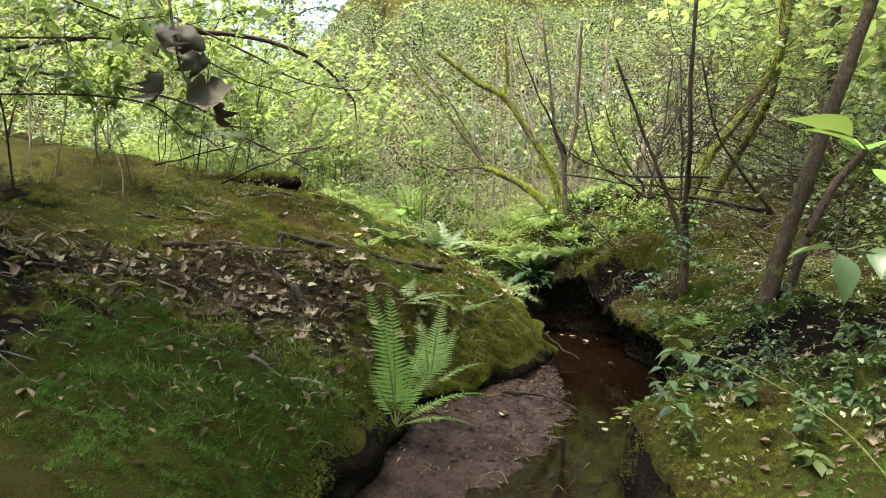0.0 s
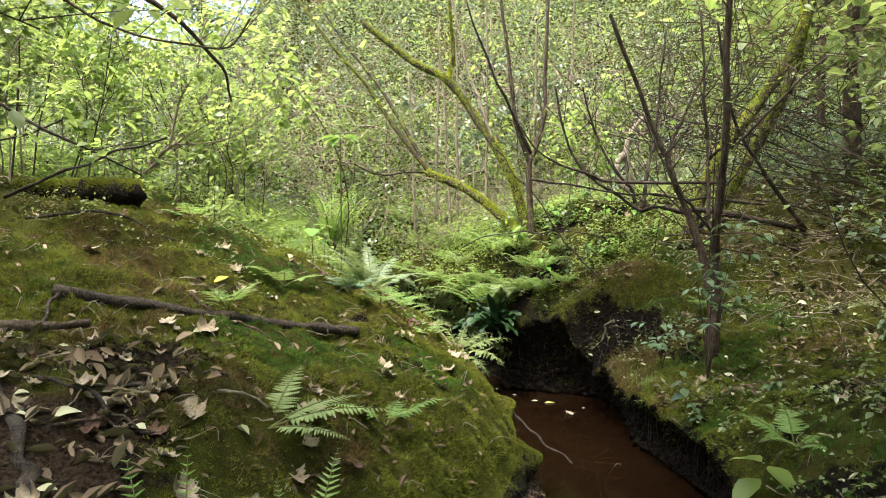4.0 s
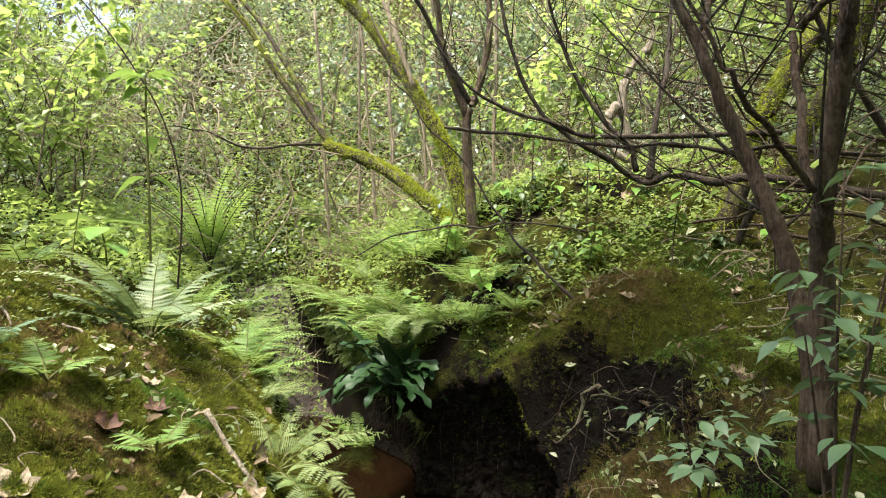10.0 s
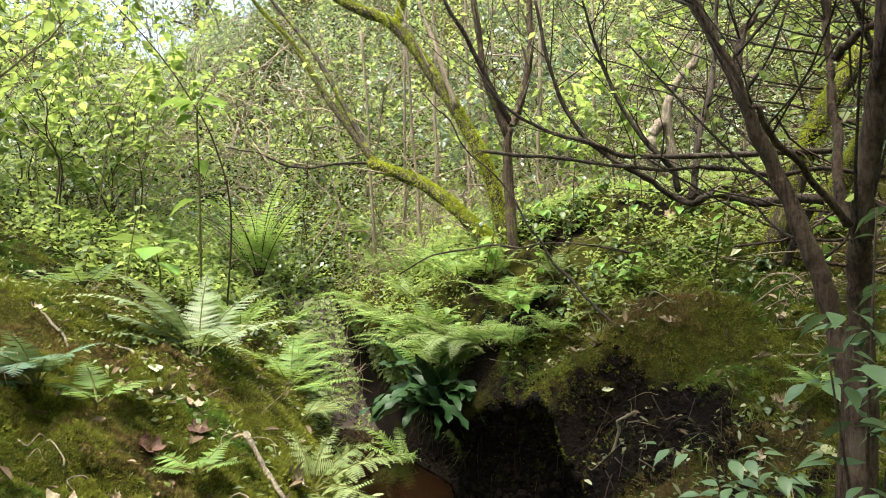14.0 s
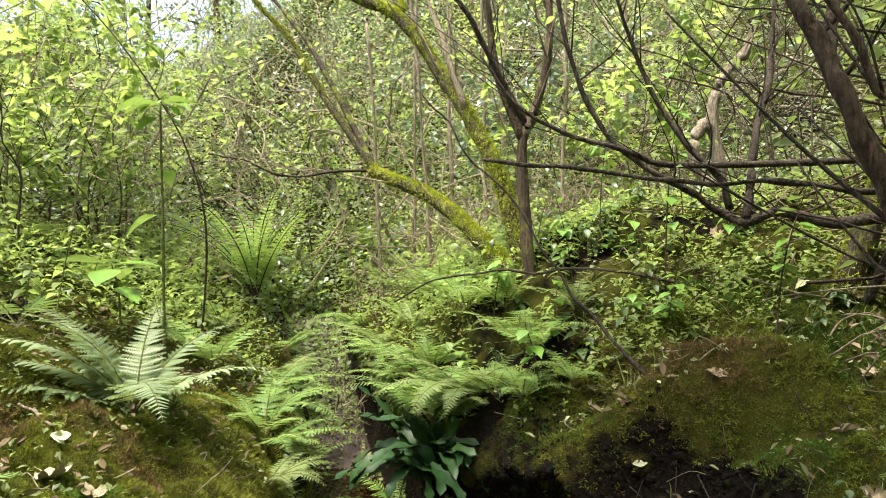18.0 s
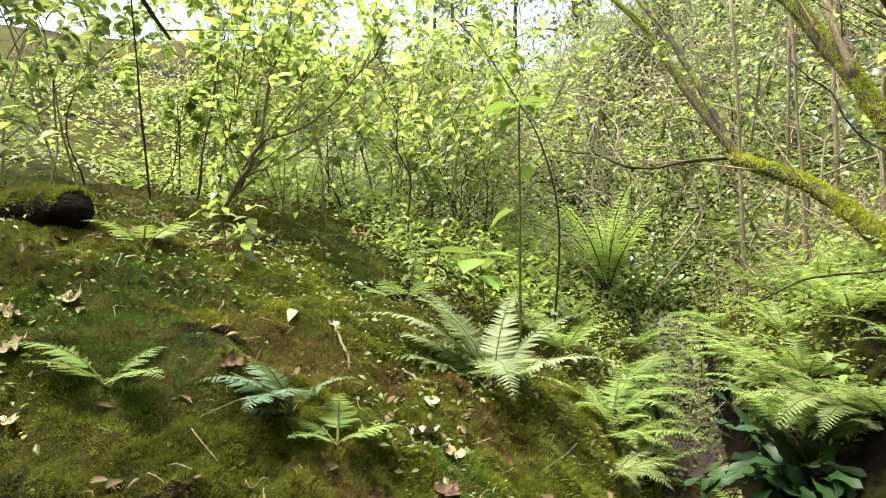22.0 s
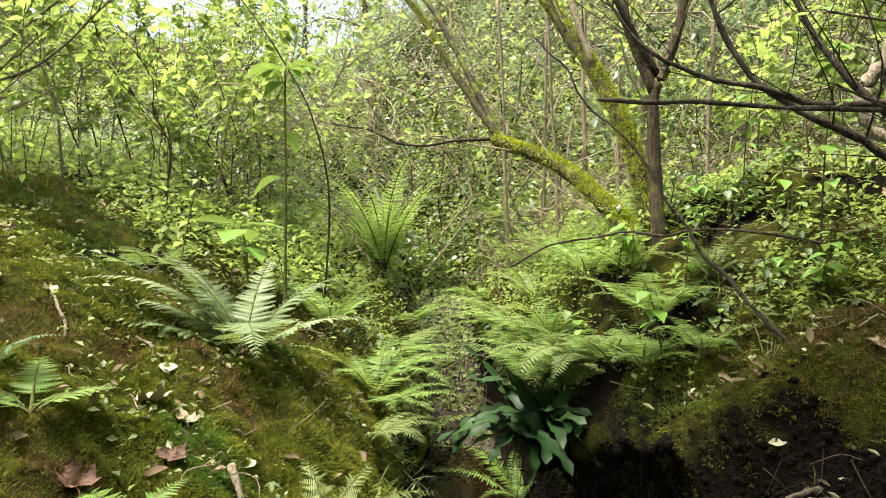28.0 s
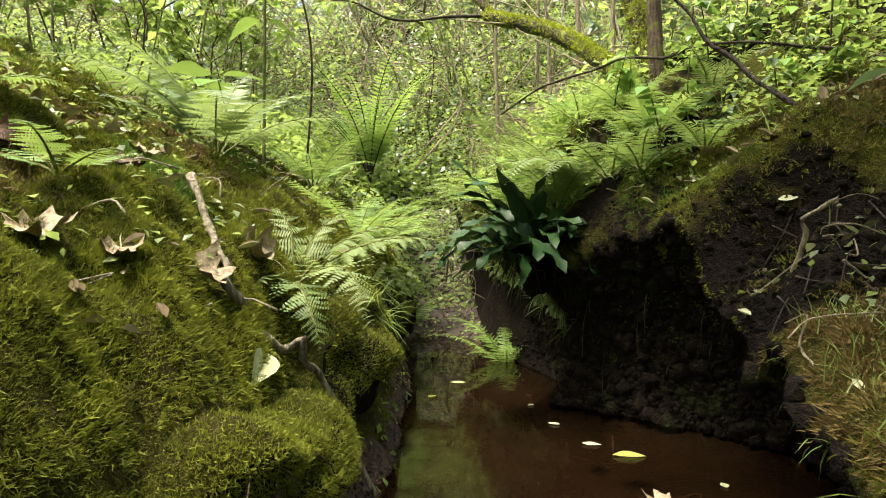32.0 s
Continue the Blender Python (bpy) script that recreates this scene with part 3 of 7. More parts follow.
def build_land():
    ys = np.concatenate([np.linspace(-60, -4, 30), np.arange(-3.6, 2.6, 0.2), np.arange(2.6, 13.2, 0.045), np.arange(13.2, 18, 0.12), np.linspace(18, 70, 60)])
    far = np.concatenate([np.linspace(0, 2.6, 80), 2.6 + np.geomspace(0.05, 60, 70)])
    steep = np.linspace(0, 1, 16)
    wall = np.linspace(0, 1, 22)
    rows, n_left = [], len(far)
    for y in ys:
        yy = np.full(1, y)
        xl, wl, wr, xr = [float(bank(c, yy)[0]) for c in (1, 3, 4, 5)]
        x = xl - far[::-1]
        left = np.stack([x, np.full(len(x), y), left_ground(x, np.full(len(x), y))], 1)
        lift = float(head(y)) + float(hills(np.array([wl]), yy)[0])
        top, foot = left[-1, 2], 0.12 + lift
        u = steep[1:]
        lx = xl + 0.10 * np.sin(u * np.pi * 0.9) + 0.03 * lumps(u * 4 + 3, np.full(len(u), y * 3.1), 41) + min(0.10, wl - xl) * u * 0.6
        lz = top + (foot - top) * u ** 1.15
        rough_y = 0.085 * rough(np.full(len(u), y * 2.3), lz * 4.1, 43)
        lw = np.stack([lx + rough_y, np.full(len(u), y), lz], 1)
        u = np.linspace(0, 1, 14)[1:]
        bx = lw[-1, 0] + (wl - lw[-1, 0]) * u
        bz = lift + 0.12 * (1 - u) ** 0.8 - 0.05 * u + 0.045 * rough(bx * 5, np.full(len(u), y * 5), 47, 4) * np.minimum(1, 3 * (1 - u) + 0.3)
        bar = np.stack([bx, np.full(len(u), y), bz], 1)
        u = np.linspace(0, 1, 14)[1:]
        base = wr
        sx = wl + (base - wl) * u
        sz = lift - 0.05 - 0.09 * np.sin(np.pi * u) ** 0.6 + 0.012 * rough(sx * 5, np.full(len(u), y * 5), 53)
        bed = np.stack([sx, np.full(len(u), y), sz], 1)
        xg = xr + far
        right = np.stack([xg, np.full(len(xg), y), right_ground(xg, np.full(len(xg), y))], 1)
        u = wall[1:-1]
        rz = lift - 0.05 + (right[0, 2] + 0.05 - lift) * u
        hollow = 0.12 * np.sin(np.pi * u) * np.clip((y - 6) / 2, 0.2, 1)
        rx = base + (xr - base) * u ** 2.2 + hollow + 0.07 * rough(np.full(len(u), y * 2.1), rz * 3.3, 59) * np.sin(np.pi * u) ** 0.5
        rw = np.stack([rx, np.full(len(u), y), rz], 1)
        rows.append(np.vstack([left, lw, bar, bed, rw, right]))
    grid = np.array(rows)
    m, n = grid.shape[:2]
    i, k = np.meshgrid(np.arange(m - 1), np.arange(n - 1), indexing="ij")
    f = np.stack([i * n + k, i * n + k + 1, (i + 1) * n + k + 1, (i + 1) * n + k], -1).reshape(-1, 4)
    kind = np.zeros(n - 1, int)
    a = n_left - 1
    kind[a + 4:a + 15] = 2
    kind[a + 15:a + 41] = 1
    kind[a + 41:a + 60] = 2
    kinds = np.tile(kind, (m - 1, 1))
    kinds[:, a + 28:a + 41][kinds[:, a + 28:a + 41] == 1] = 3
    kinds[ys[:-1] > 15.6] = 0
    me = mesh_of("ground", grid.reshape(-1, 3), f, [M_GROUND, M_MUD, M_EARTH, M_BED], kinds.ravel())
    cover = me.attributes.new("cover", "FLOAT", "POINT")
    cover.data.foreach_set("value", np.clip(0.42 + 0.5 * moss_patch(grid[:, :, 0].ravel(), grid[:, :, 1].ravel()), 0, 1).astype(np.float32))
    gx, gy = grid[:, :, 0].ravel(), grid[:, :, 1].ravel()
    some = np.clip(gy - 12.6, 0, 1) * np.clip(1.6 - np.hypot(gx - 1, gy - 14.5) / 4, 0, 1) + 0.8 * np.exp(-((gx + 1.9) / 1.2) ** 2 - ((gy - 5.7) / 1.0) ** 2) + 0.3 * np.exp(-((gx + 1.3) / 0.7) ** 2 - ((gy - 8.1) / 0.5) ** 2)
    me.attributes.new("litter", "FLOAT", "POINT").data.foreach_set("value", np.clip(some, 0, 1).astype(np.float32))
    LAND.update(grid=grid, ys=ys, left=(a, a + 15), bar=(a + 15, a + 28), bed=(a + 15, a + 41), right=(a + 41, a + 62))
    ob = tagged(new("ground", me), "mossy woodland ground cut by a narrow earth-sided stream", "ground", kind="structure")
    ys = np.concatenate([np.arange(-8, 13, 0.15), np.arange(13, 24, 0.4)])
    cross = np.linspace(0, 1, 10)
    v = np.array([[(bank(3, np.array([y]))[0] - 0.5) * (1 - c) + (bank(4, np.array([y]))[0] + 0.35) * c, y, WATER] for y in ys for c in cross])
    i, k = np.meshgrid(np.arange(len(ys) - 1), np.arange(9), indexing="ij")
    f = np.stack([i * 10 + k, i * 10 + k + 1, (i + 1) * 10 + k + 1, (i + 1) * 10 + k], -1).reshape(-1, 4)
    tagged(new("water", mesh_of("water", v, f, M_WATER)), "shallow clear brown stream water over mud", "water", kind="structure")
    return ob


build_land()

rng = np.random.default_rng(7)


def scattered(n, x0, x1, y0, y1, keep=None):
    """Places on the banks, off the stream, with height and normal."""
    x, y = rng.uniform(x0, x1, n), rng.uniform(y0, y1, n)
    ok = (x < bank(1, y) - 0.01) | (x > bank(5, y) + 0.01) | (y > 15.4)
    if keep is not None:
        ok &= keep(x, y)
    x, y = x[ok], y[ok]
    return np.stack([x, y, ground_z(x, y)], 1), slope_at(x, y)


def frames_on(normals, spread=0.0):
    """Matrices whose z follows the normals, turned at random about them."""
    n = normals + rng.normal(0, spread, normals.shape) if spread else normals
    n = n / np.linalg.norm(n, axis=1)[:, None]
    a = rng.normal(0, 1, n.shape)
    a -= (a * n).sum(1)[:, None] * n
    a /= np.linalg.norm(a, axis=1)[:, None]
    return np.stack([a, np.cross(n, a), n], 2)


# ---- moss ----
def tuft_shape(blades, seed, height=1.0, lean=1.0):
    """A few thin shoots that spread from one foot."""
    r = np.random.default_rng(seed)
    v, f = [], []
    for k in range(blades):
        a, o = r.uniform(0, 6.283), r.normal(0, 0.55, 2)
        d = np.array([np.cos(a), np.sin(a)])
        s = np.array([-d[1], d[0]]) * r.uniform(0.09, 0.15)
        h, out = height * r.uniform(0.35, 1.0), r.uniform(0.25, lean)
        b = len(v)
        v += [(*(o - s), -0.3), (*(o + s), -0.3), (*(o + d * out), h)]
        f.append((b, b + 1, b + 2))
    return np.array(v), np.array(f)


def on_wall(side, n, y0, y1, low=0.0, high=1.0):
    """Places and outward normals on an earth wall of the stream."""
    g, ys, (c0, c1) = LAND["grid"], LAND["ys"], LAND[side]
    rows = np.where((ys > y0) & (ys < y1))[0]
    if side == "left":
        low, high = 1 - high, 1 - low
    i = rng.integers(rows[0], rows[-1], n)
    k = rng.integers(int(c0 + low * (c1 - c0)), int(c0 + high * (c1 - c0)), n)
    u, w = rng.uniform(0, 1, (2, n, 1))
    a, b, c, d = g[i, k], g[i, k + 1], g[i + 1, k], g[i + 1, k + 1]
    p = a * (1 - u) * (1 - w) + b * u * (1 - w) + c * (1 - u) * w + d * u * w
    nrm = np.cross(b - a, c - a)
    nrm /= np.linalg.norm(nrm, axis=1)[:, None] + 1e-9
    return p, nrm


def clod_shape(seed):
    r = np.random.default_rng(seed)
    v = np.array([(1, 0, 0), (-1, 0, 0), (0, 1, 0), (0, -1, 0), (0, 0, 1), (0, 0, -1)], float) * r.uniform(0.6, 1.2, (6, 1))
    f = np.array([(0, 2, 4), (2, 1, 4), (1, 3, 4), (3, 0, 4), (2, 0, 5), (1, 2, 5), (3, 1, 5), (0, 3, 5)])
    return v, f


def build_bare_soil():
    """Lumps of black soil where the bank has slipped."""
    chunks = []
    for k, (n, x0, x1, y0, y1, size) in enumerate(((6000, 1.9, 3.7, 8.9, 11.0, 0.014), (900, 2.1, 3.5, 9.2, 10.4, 0.03), (1500, 1.5, 3.2, 5.2, 8.6, 0.015), (1500, -3.2, 0.3, 4.6, 7.2, 0.012))):
        p, nrm = scattered(n, x0, x1, y0, y1, lambda x, y: moss_patch(x, y) < 0.05)
        chunks.append(strewn(clod_shape(20 + k), p, frames_on(nrm, 0.4), size * rng.uniform(0.25, 1.1, len(p))))
    v, f = joined(chunks)
    tagged(new("soil_clods", mesh_of("soil_clods", v, np.concatenate(f), M_EARTH)), "lumps of dark bare soil on the slipped bank", "soil", kind="stuff")


def build_walls():
    """Clods, hanging moss and root fibres on the earth walls."""
    chunks = []
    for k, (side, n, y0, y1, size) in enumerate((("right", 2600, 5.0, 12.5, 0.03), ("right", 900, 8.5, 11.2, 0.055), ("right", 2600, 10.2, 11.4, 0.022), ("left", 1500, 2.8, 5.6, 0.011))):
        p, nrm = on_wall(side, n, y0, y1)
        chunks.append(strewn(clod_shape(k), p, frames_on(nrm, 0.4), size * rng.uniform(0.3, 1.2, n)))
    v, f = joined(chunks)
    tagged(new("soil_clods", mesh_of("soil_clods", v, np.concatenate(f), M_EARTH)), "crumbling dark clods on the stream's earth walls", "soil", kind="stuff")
    chunks = []
    for k, (side, n, y0, y1, size) in enumerate((("bar", 3200, 3.0, 11.6, 0.007), ("bar", 500, 4.4, 8.0, 0.02), ("bed", 2200, 12.6, 16.4, 0.018))):
        p, nrm = on_wall(side, n, y0, y1)
        chunks.append(strewn(clod_shape(9 + k), p, frames_on(nrm, 0.3), size * rng.uniform(0.3, 1.8, n)))
    v, f = joined(chunks)
    f = np.concatenate(f)
    tagged(new("mud_lumps", mesh_of("mud_lumps", v, f, M_MUD)), "small wet lumps on the mud bank", "mud", kind="stuff")
    chunks = []
    for k, (side, n, y0, y1, low, high) in enumerate((("right", 5200, 4.5, 12.5, 0.72, 1.0), ("right", 3600, 7.0, 11.2, 0.35, 0.75), ("right", 5000, 10.2, 11.4, 0.6, 1.0), ("left", 34000, 5.6, 12.6, 0.3, 1.0), ("left", 5000, 3.0, 6.4, 0.4, 1.0), ("right", 5000, 2.0, 6.2, 0.3, 1.0), ("bar", 4200, 8.2, 12.0, 0.0, 0.55))):
        p, nrm = on_wall(side, n, y0, y1, low, high)
        keep = rough(p[:, 1] * 2.2, p[:, 2] * 2.2 + k, 77, 2) > rng.uniform(-0.5, 0.4, n)
        chunks.append(strewn(tuft_shape(6, 60 + k), p[keep], frames_on(nrm[keep] * 0.7 + np.array([0, 0, 0.2]), 0.3), 0.012 * rng.uniform(0.6, 1.5, keep.sum())))
    v, f = joined(chunks)
    tagged(new("wall_moss", mesh_of("wall_moss", v, np.concatenate(f), M_MOSS, smooth=False)), "moss hanging over the stream's lips", "moss", kind="stuff")
    chunks = []
    for side, n, y0, y1, low in (("right", 2600, 11.3, 16.5, 0.55), ("left", 1100, 11.2, 16.5, 0.6)):
        p, nrm = on_wall(side, n, y0, y1, low, 1.0)
        m = turns(np.arctan2(nrm[:, 1], nrm[:, 0]) + rng.normal(0, 0.7, n), rng.normal(-0.5, 0.4, n), rng.normal(0, 0.5, n))
        chunks.append(strewn(OVAL, p, m, rng.uniform(0.03, 0.09, n)))
    v, f = joined(chunks)
    tagged(new("wall_herbs", mesh_of("wall_herbs", v, np.concatenate(f), M_LEAF)), "small leafy herbs hanging from the stream banks", "undergrowth", kind="stuff")
    for name, shape, mat, label, rows in (("stream_litter", CURLED, M_LITTER, "scraps of brown leaf lying on the mud", (("bar", 420, 4.2, 8.4, 0.035), ("bed", 420, 12.6, 16.4, 0.05))),
                                          ("stream_herbs", SIMPLE, M_FRESH, "small fresh herbs growing on the stream's muddy bed", (("bed", 4200, 13.9, 16.6, 0.075), ("bed", 500, 12.8, 14.0, 0.06), ("bar", 160, 8.8, 12.5, 0.04)))):
        chunks = []
        for side, n, y0, y1, size in rows:
            p, nrm = on_wall(side, n, y0, y1)
            chunks.append(strewn(shape, p + nrm * 0.012, frames_on(nrm, 0.25), size * rng.uniform(0.4, 1.3, n)))
        v, f = joined(chunks)
        tagged(new(name, mesh_of(name, v, np.concatenate(f), mat)), label, "leaves", kind="stuff")
    chunks = []
    for side, n, y0, y1, low in (("right", 700, 11.0, 15.5, 0.5), ("left", 420, 9.8, 15.5, 0.5), ("right", 120, 8.2, 9.4, 0.92)):
        p, nrm = on_wall(side, n, y0, y1, low, 1.0)
        m = turns(np.arctan2(nrm[:, 1], nrm[:, 0]) + rng.normal(0, 0.6, n), rng.normal(-0.1, 0.7, n), rng.normal(0, 0.4, n))
        chunks.append(strewn(BLADE, p, m, np.where(p[:, 1] < 10, 0.5, 1) * rng.uniform(0.06, 0.2, n)))
    v, f = joined(chunks)
    tagged(new("bank_grass", mesh_of("bank_grass", v, np.concatenate(f), M_GRASS)), "thin grass blades hanging over the banks", "grass", kind="stuff")
    lines = []
    p, nrm = scattered(110, 2.1, 3.5, 9.2, 10.4)
    for q in p:
        l, a = rng.uniform(0.08, 0.3), rng.uniform(-2.6, -0.5)
        d = np.array([math.cos(a) * l, math.sin(a) * l])
        e, h = q[:2] + d, q[:2] + 0.5 * d
        if q[2] - gz(*e) > 0.3:
            continue
        lines.append(([q + np.array([0, 0, 0.01]), (h[0], h[1], gz(*h) + 0.03), (e[0], e[1], gz(*e) + 0.01)], 0.004, 0.0015))
    for side, n, y0, y1 in (("right", 120, 5.5, 12.3), ("left", 110, 5.6, 11.0)):
        p, nrm = on_wall(side, n, y0, y1, 0.35, 0.95)
        for q, m in zip(p, nrm):
            l = rng.uniform(0.06, 0.28)
            side_way = rng.normal(0, 0.3)
            lines.append(([q - m * 0.01, q + m * 0.03 + np.array([0, side_way * l * 0.5, -0.4 * l]), q + m * 0.03 + np.array([0, side_way * l, -l])], 0.003, 0.0012))
    tagged(new("root_fibres", many_tubes("root_fibres", lines, M_ROOT, 3, 2)), "fine roots hanging from the earth walls", "roots", kind="stuff")


def build_moss():
    chunks = {0: [], 1: [], 2: []}
    bands = ((48000, -3.0, 1.0, 2.2, 7.2, 0.017), (64000, -0.3, 1.3, 7.8, 9.9, 0.0095), (66000, -2.4, 1.3, 6.4, 10.8, 0.0155), (26000, -3.8, 0.9, 9.5, 13.2, 0.019),
             (34000, 0.9, 4.0, 2.2, 7.5, 0.016), (12000, 2.1, 3.0, 8.1, 9.5, 0.010), (50000, 2.0, 4.4, 7.0, 11.4, 0.016), (9000, -5.2, -2.2, 4, 12, 0.026), (18000, -1.6, 1.2, 10.8, 14.4, 0.016))
    for k, (n, x0, x1, y0, y1, size) in enumerate(bands):
        p, nrm = scattered(n, x0, x1, y0, y1, lambda x, y: moss_patch(x, y) > rng.uniform(-0.45, 0.2, len(x)))
        tone = 1.4 * rough(p[:, 0] * 1.6, p[:, 1] * 1.6, 141, 3) + rng.normal(0, 0.25, len(p))
        clump = lumps(p[:, 0] * 10.5, p[:, 1] * 10.5, 151) + 0.7 * lumps(p[:, 0] * 23, p[:, 1] * 23, 152)
        thick = clump > rng.uniform(-2.6, -0.8, len(p))
        p, nrm, tone, clump = p[thick], nrm[thick], tone[thick], clump[thick]
        p = p + nrm * (0.011 * np.maximum(clump, -0.4)[:, None] + 0.006)
        # Low clumps turn to dark moss, painting shade into the hollows.
        tone = tone + 0.45 * np.minimum(clump, 0.5) + 0.8 * np.exp(-((p[:, 0] + 1.7) / 1.5) ** 2 - ((p[:, 1] - 5.7) / 1.1) ** 2)
        tone = tone - 2.2 * np.exp(-((p[:, 0] + 1.1) / 0.8) ** 4 - ((p[:, 1] - 3.3) / 0.7) ** 4)
        tone = tone * (1 - 0.9 * np.exp(-((bank(1, p[:, 1]) - p[:, 0]) / 0.42) ** 2) * (p[:, 1] > 6))
        # Right bank leans to deep green moss, which also holds some tree shade.
        tone = tone - 0.3 * ((p[:, 0] > 1.6) & (p[:, 0] < 3.6) & (p[:, 1] < 8.6)) - 0.75 * ((p[:, 0] > 0.9) & (p[:, 1] < 6.4))
        which = np.where(tone < -0.75, 1, np.where(tone > 0.5, 2, 0))
        for j in range(3):
            for w in range(3):
                pick = (np.arange(len(p)) % 3 == j) & (which == w)
                q, nq = p[pick], nrm[pick]
                chunks[w].append(strewn(tuft_shape(7, 10 * k + j), q, frames_on(nq, 0.35), size * (0.95 + 0.3 * clump[pick]) * rng.uniform(0.6, 1.5, len(q))))
    for w, (mat, label) in enumerate(((M_MOSS, "thick yellow-green moss carpeting the banks"), (M_DARKMOSS, "deep green moss of the cushions, also shading hollows and the right bank"), (M_BROWNMOSS, "brown withered moss between the green"))):
        v, f = joined(chunks[w])
        tagged(new("moss", mesh_of("moss", v, np.concatenate(f), mat, smooth=False)), label, "moss", kind="stuff")


M_ROOT = bark_material("root_fibre", (0.012, 0.008, 0.005), (0.055, 0.04, 0.027))
build_moss()
build_walls()
build_bare_soil()


# ---- woody plants ----
def twigs_from(line, count, length, r, seed, up=0.3):
    """Short side shoots along a branch."""
    rr = np.random.default_rng(seed)
    out = []
    for k in range(count):
        i = rr.integers(len(line) // 4, len(line) - 1)
        d = line[min(i + 1, len(line) - 1)] - line[i - 1]
        d /= np.linalg.norm(d) + 1e-9
        side = rr.normal(0, 1, 3)
        side[2] = abs(side[2]) * 0.6 + up
        side = side / np.linalg.norm(side)
        l = length * rr.uniform(0.4, 1.2)
        a = line[i]
        b = a + (d * 0.5 + side) * l * 0.5 + rr.normal(0, 0.04, 3) * l
        c = a + (d * 0.8 + side * 1.0) * l + rr.normal(0, 0.12, 3) * l + np.array([0, 0, 0.1 * l])
        out.append(([a, b, c], r, r * 0.35))
    return out


def leaves_along(lines, per, size, shape, seed, droop=0.2):
    """Leaves on the outer ends of twigs, as arrays."""
    rr = np.random.default_rng(seed)
    pos = []
    for pts, _, _ in lines:
        p = smooth_line(pts, 6)
        for k in range(per):
            q = p[rr.integers(len(p) // 3, len(p))]
            pos.append(q + rr.normal(0, 0.02, 3))
    pos = np.array(pos)
    n = len(pos)
    m = turns(rr.uniform(0, 6.283, n), rr.normal(-droop, 0.35, n), rr.normal(0, 0.4, n))
    return strewn(shape, pos, m, size * rr.uniform(0.55, 1.25, n))


def tree(name, label, base, limbs, twig_count=6, twig_len=0.6, leaf_per=0, leaf_size=0.09, leaf_mat=None, twig_mat=None, seed=0, category="tree", mossy=(), crown=()):
    """limbs: (points, r0, r1, material). Each limb is a part; twigs and leaves are joined parts."""
    root = thing(name, base, label, category)
    inv = -np.array(base)
    all_twigs = []
    for k, (pts, r0, r1, mat) in enumerate(limbs):
        v, f, line = tube(np.array(pts) + inv, r0, r1, 12 if r0 > 0.03 else 7, 0.12, seed + k, 7, 0.008 if r0 > 0.03 else 0.018)
        limb = part("limb", mesh_of("limb", v, f, mat), root)
        if k in mossy:
            n = 5200
            i = np.random.default_rng(seed + k).integers(0, len(line) - 1, n)
            u = rng.uniform(0, 1, n)[:, None]
            c = line[i] * (1 - u) + line[i + 1] * u
            rad = np.interp(i, (0, len(line) - 1), (r0, r1))
            d = rng.normal(0, 1, (n, 3)) + np.array([0, 0, 1.5])
            along = line[i + 1] - line[i]
            along /= np.linalg.norm(along, axis=1)[:, None]
            d -= (d * along).sum(1)[:, None] * along
            d /= np.linalg.norm(d, axis=1)[:, None]
            vv, ff = strewn(tuft_shape(5, 3), c + d * rad[:, None] * 0.96, frames_on(d, 0.35), min(0.02, 0.3 * r0) * rng.uniform(0.5, 1.6, n))
            part("moss_sleeve", mesh_of("moss_sleeve", vv, ff, M_LIMBMOSS, smooth=False), limb, "bright yellow-green moss")
        if r0 < 0.2:
            all_twigs += twigs_from(line, twig_count, twig_len, min(0.009, max(0.004, r1 * 0.5)), seed + 50 + k)
    # Loose leaf clumps out of view overhead, added to shade the ground.
    for cx, cy, cz, wide, count in crown:
        rr = np.random.default_rng(seed + count)
        pos = np.array([cx, cy, cz]) + inv + rr.normal(0, 1, (count, 3)) * np.array([wide, wide, wide * 0.35]) * 0.5
        m = turns(rr.uniform(0, 6.283, count), rr.normal(-0.2, 0.4, count), rr.normal(0, 0.4, count))
        v, f = strewn(SIMPLE, pos, m, 0.22 * rr.uniform(0.6, 1.3, count))
        part("crown", mesh_of("crown", v, f, M_LEAF, smooth=False), root)
    if all_twigs:
        part("twig_spray", many_tubes("twig_spray", all_twigs, twig_mat or M_BARK), root)
        if leaf_per:
            v, f = leaves_along(all_twigs, leaf_per, leaf_size, OVAL, seed + 99)
            part("foliage", mesh_of("foliage", v, f, leaf_mat), root)
    return root


M_LIMBMOSS = moss_material("limb_moss", (0.11, 0.14, 0.010), (0.25, 0.30, 0.018), (0.40, 0.44, 0.035))

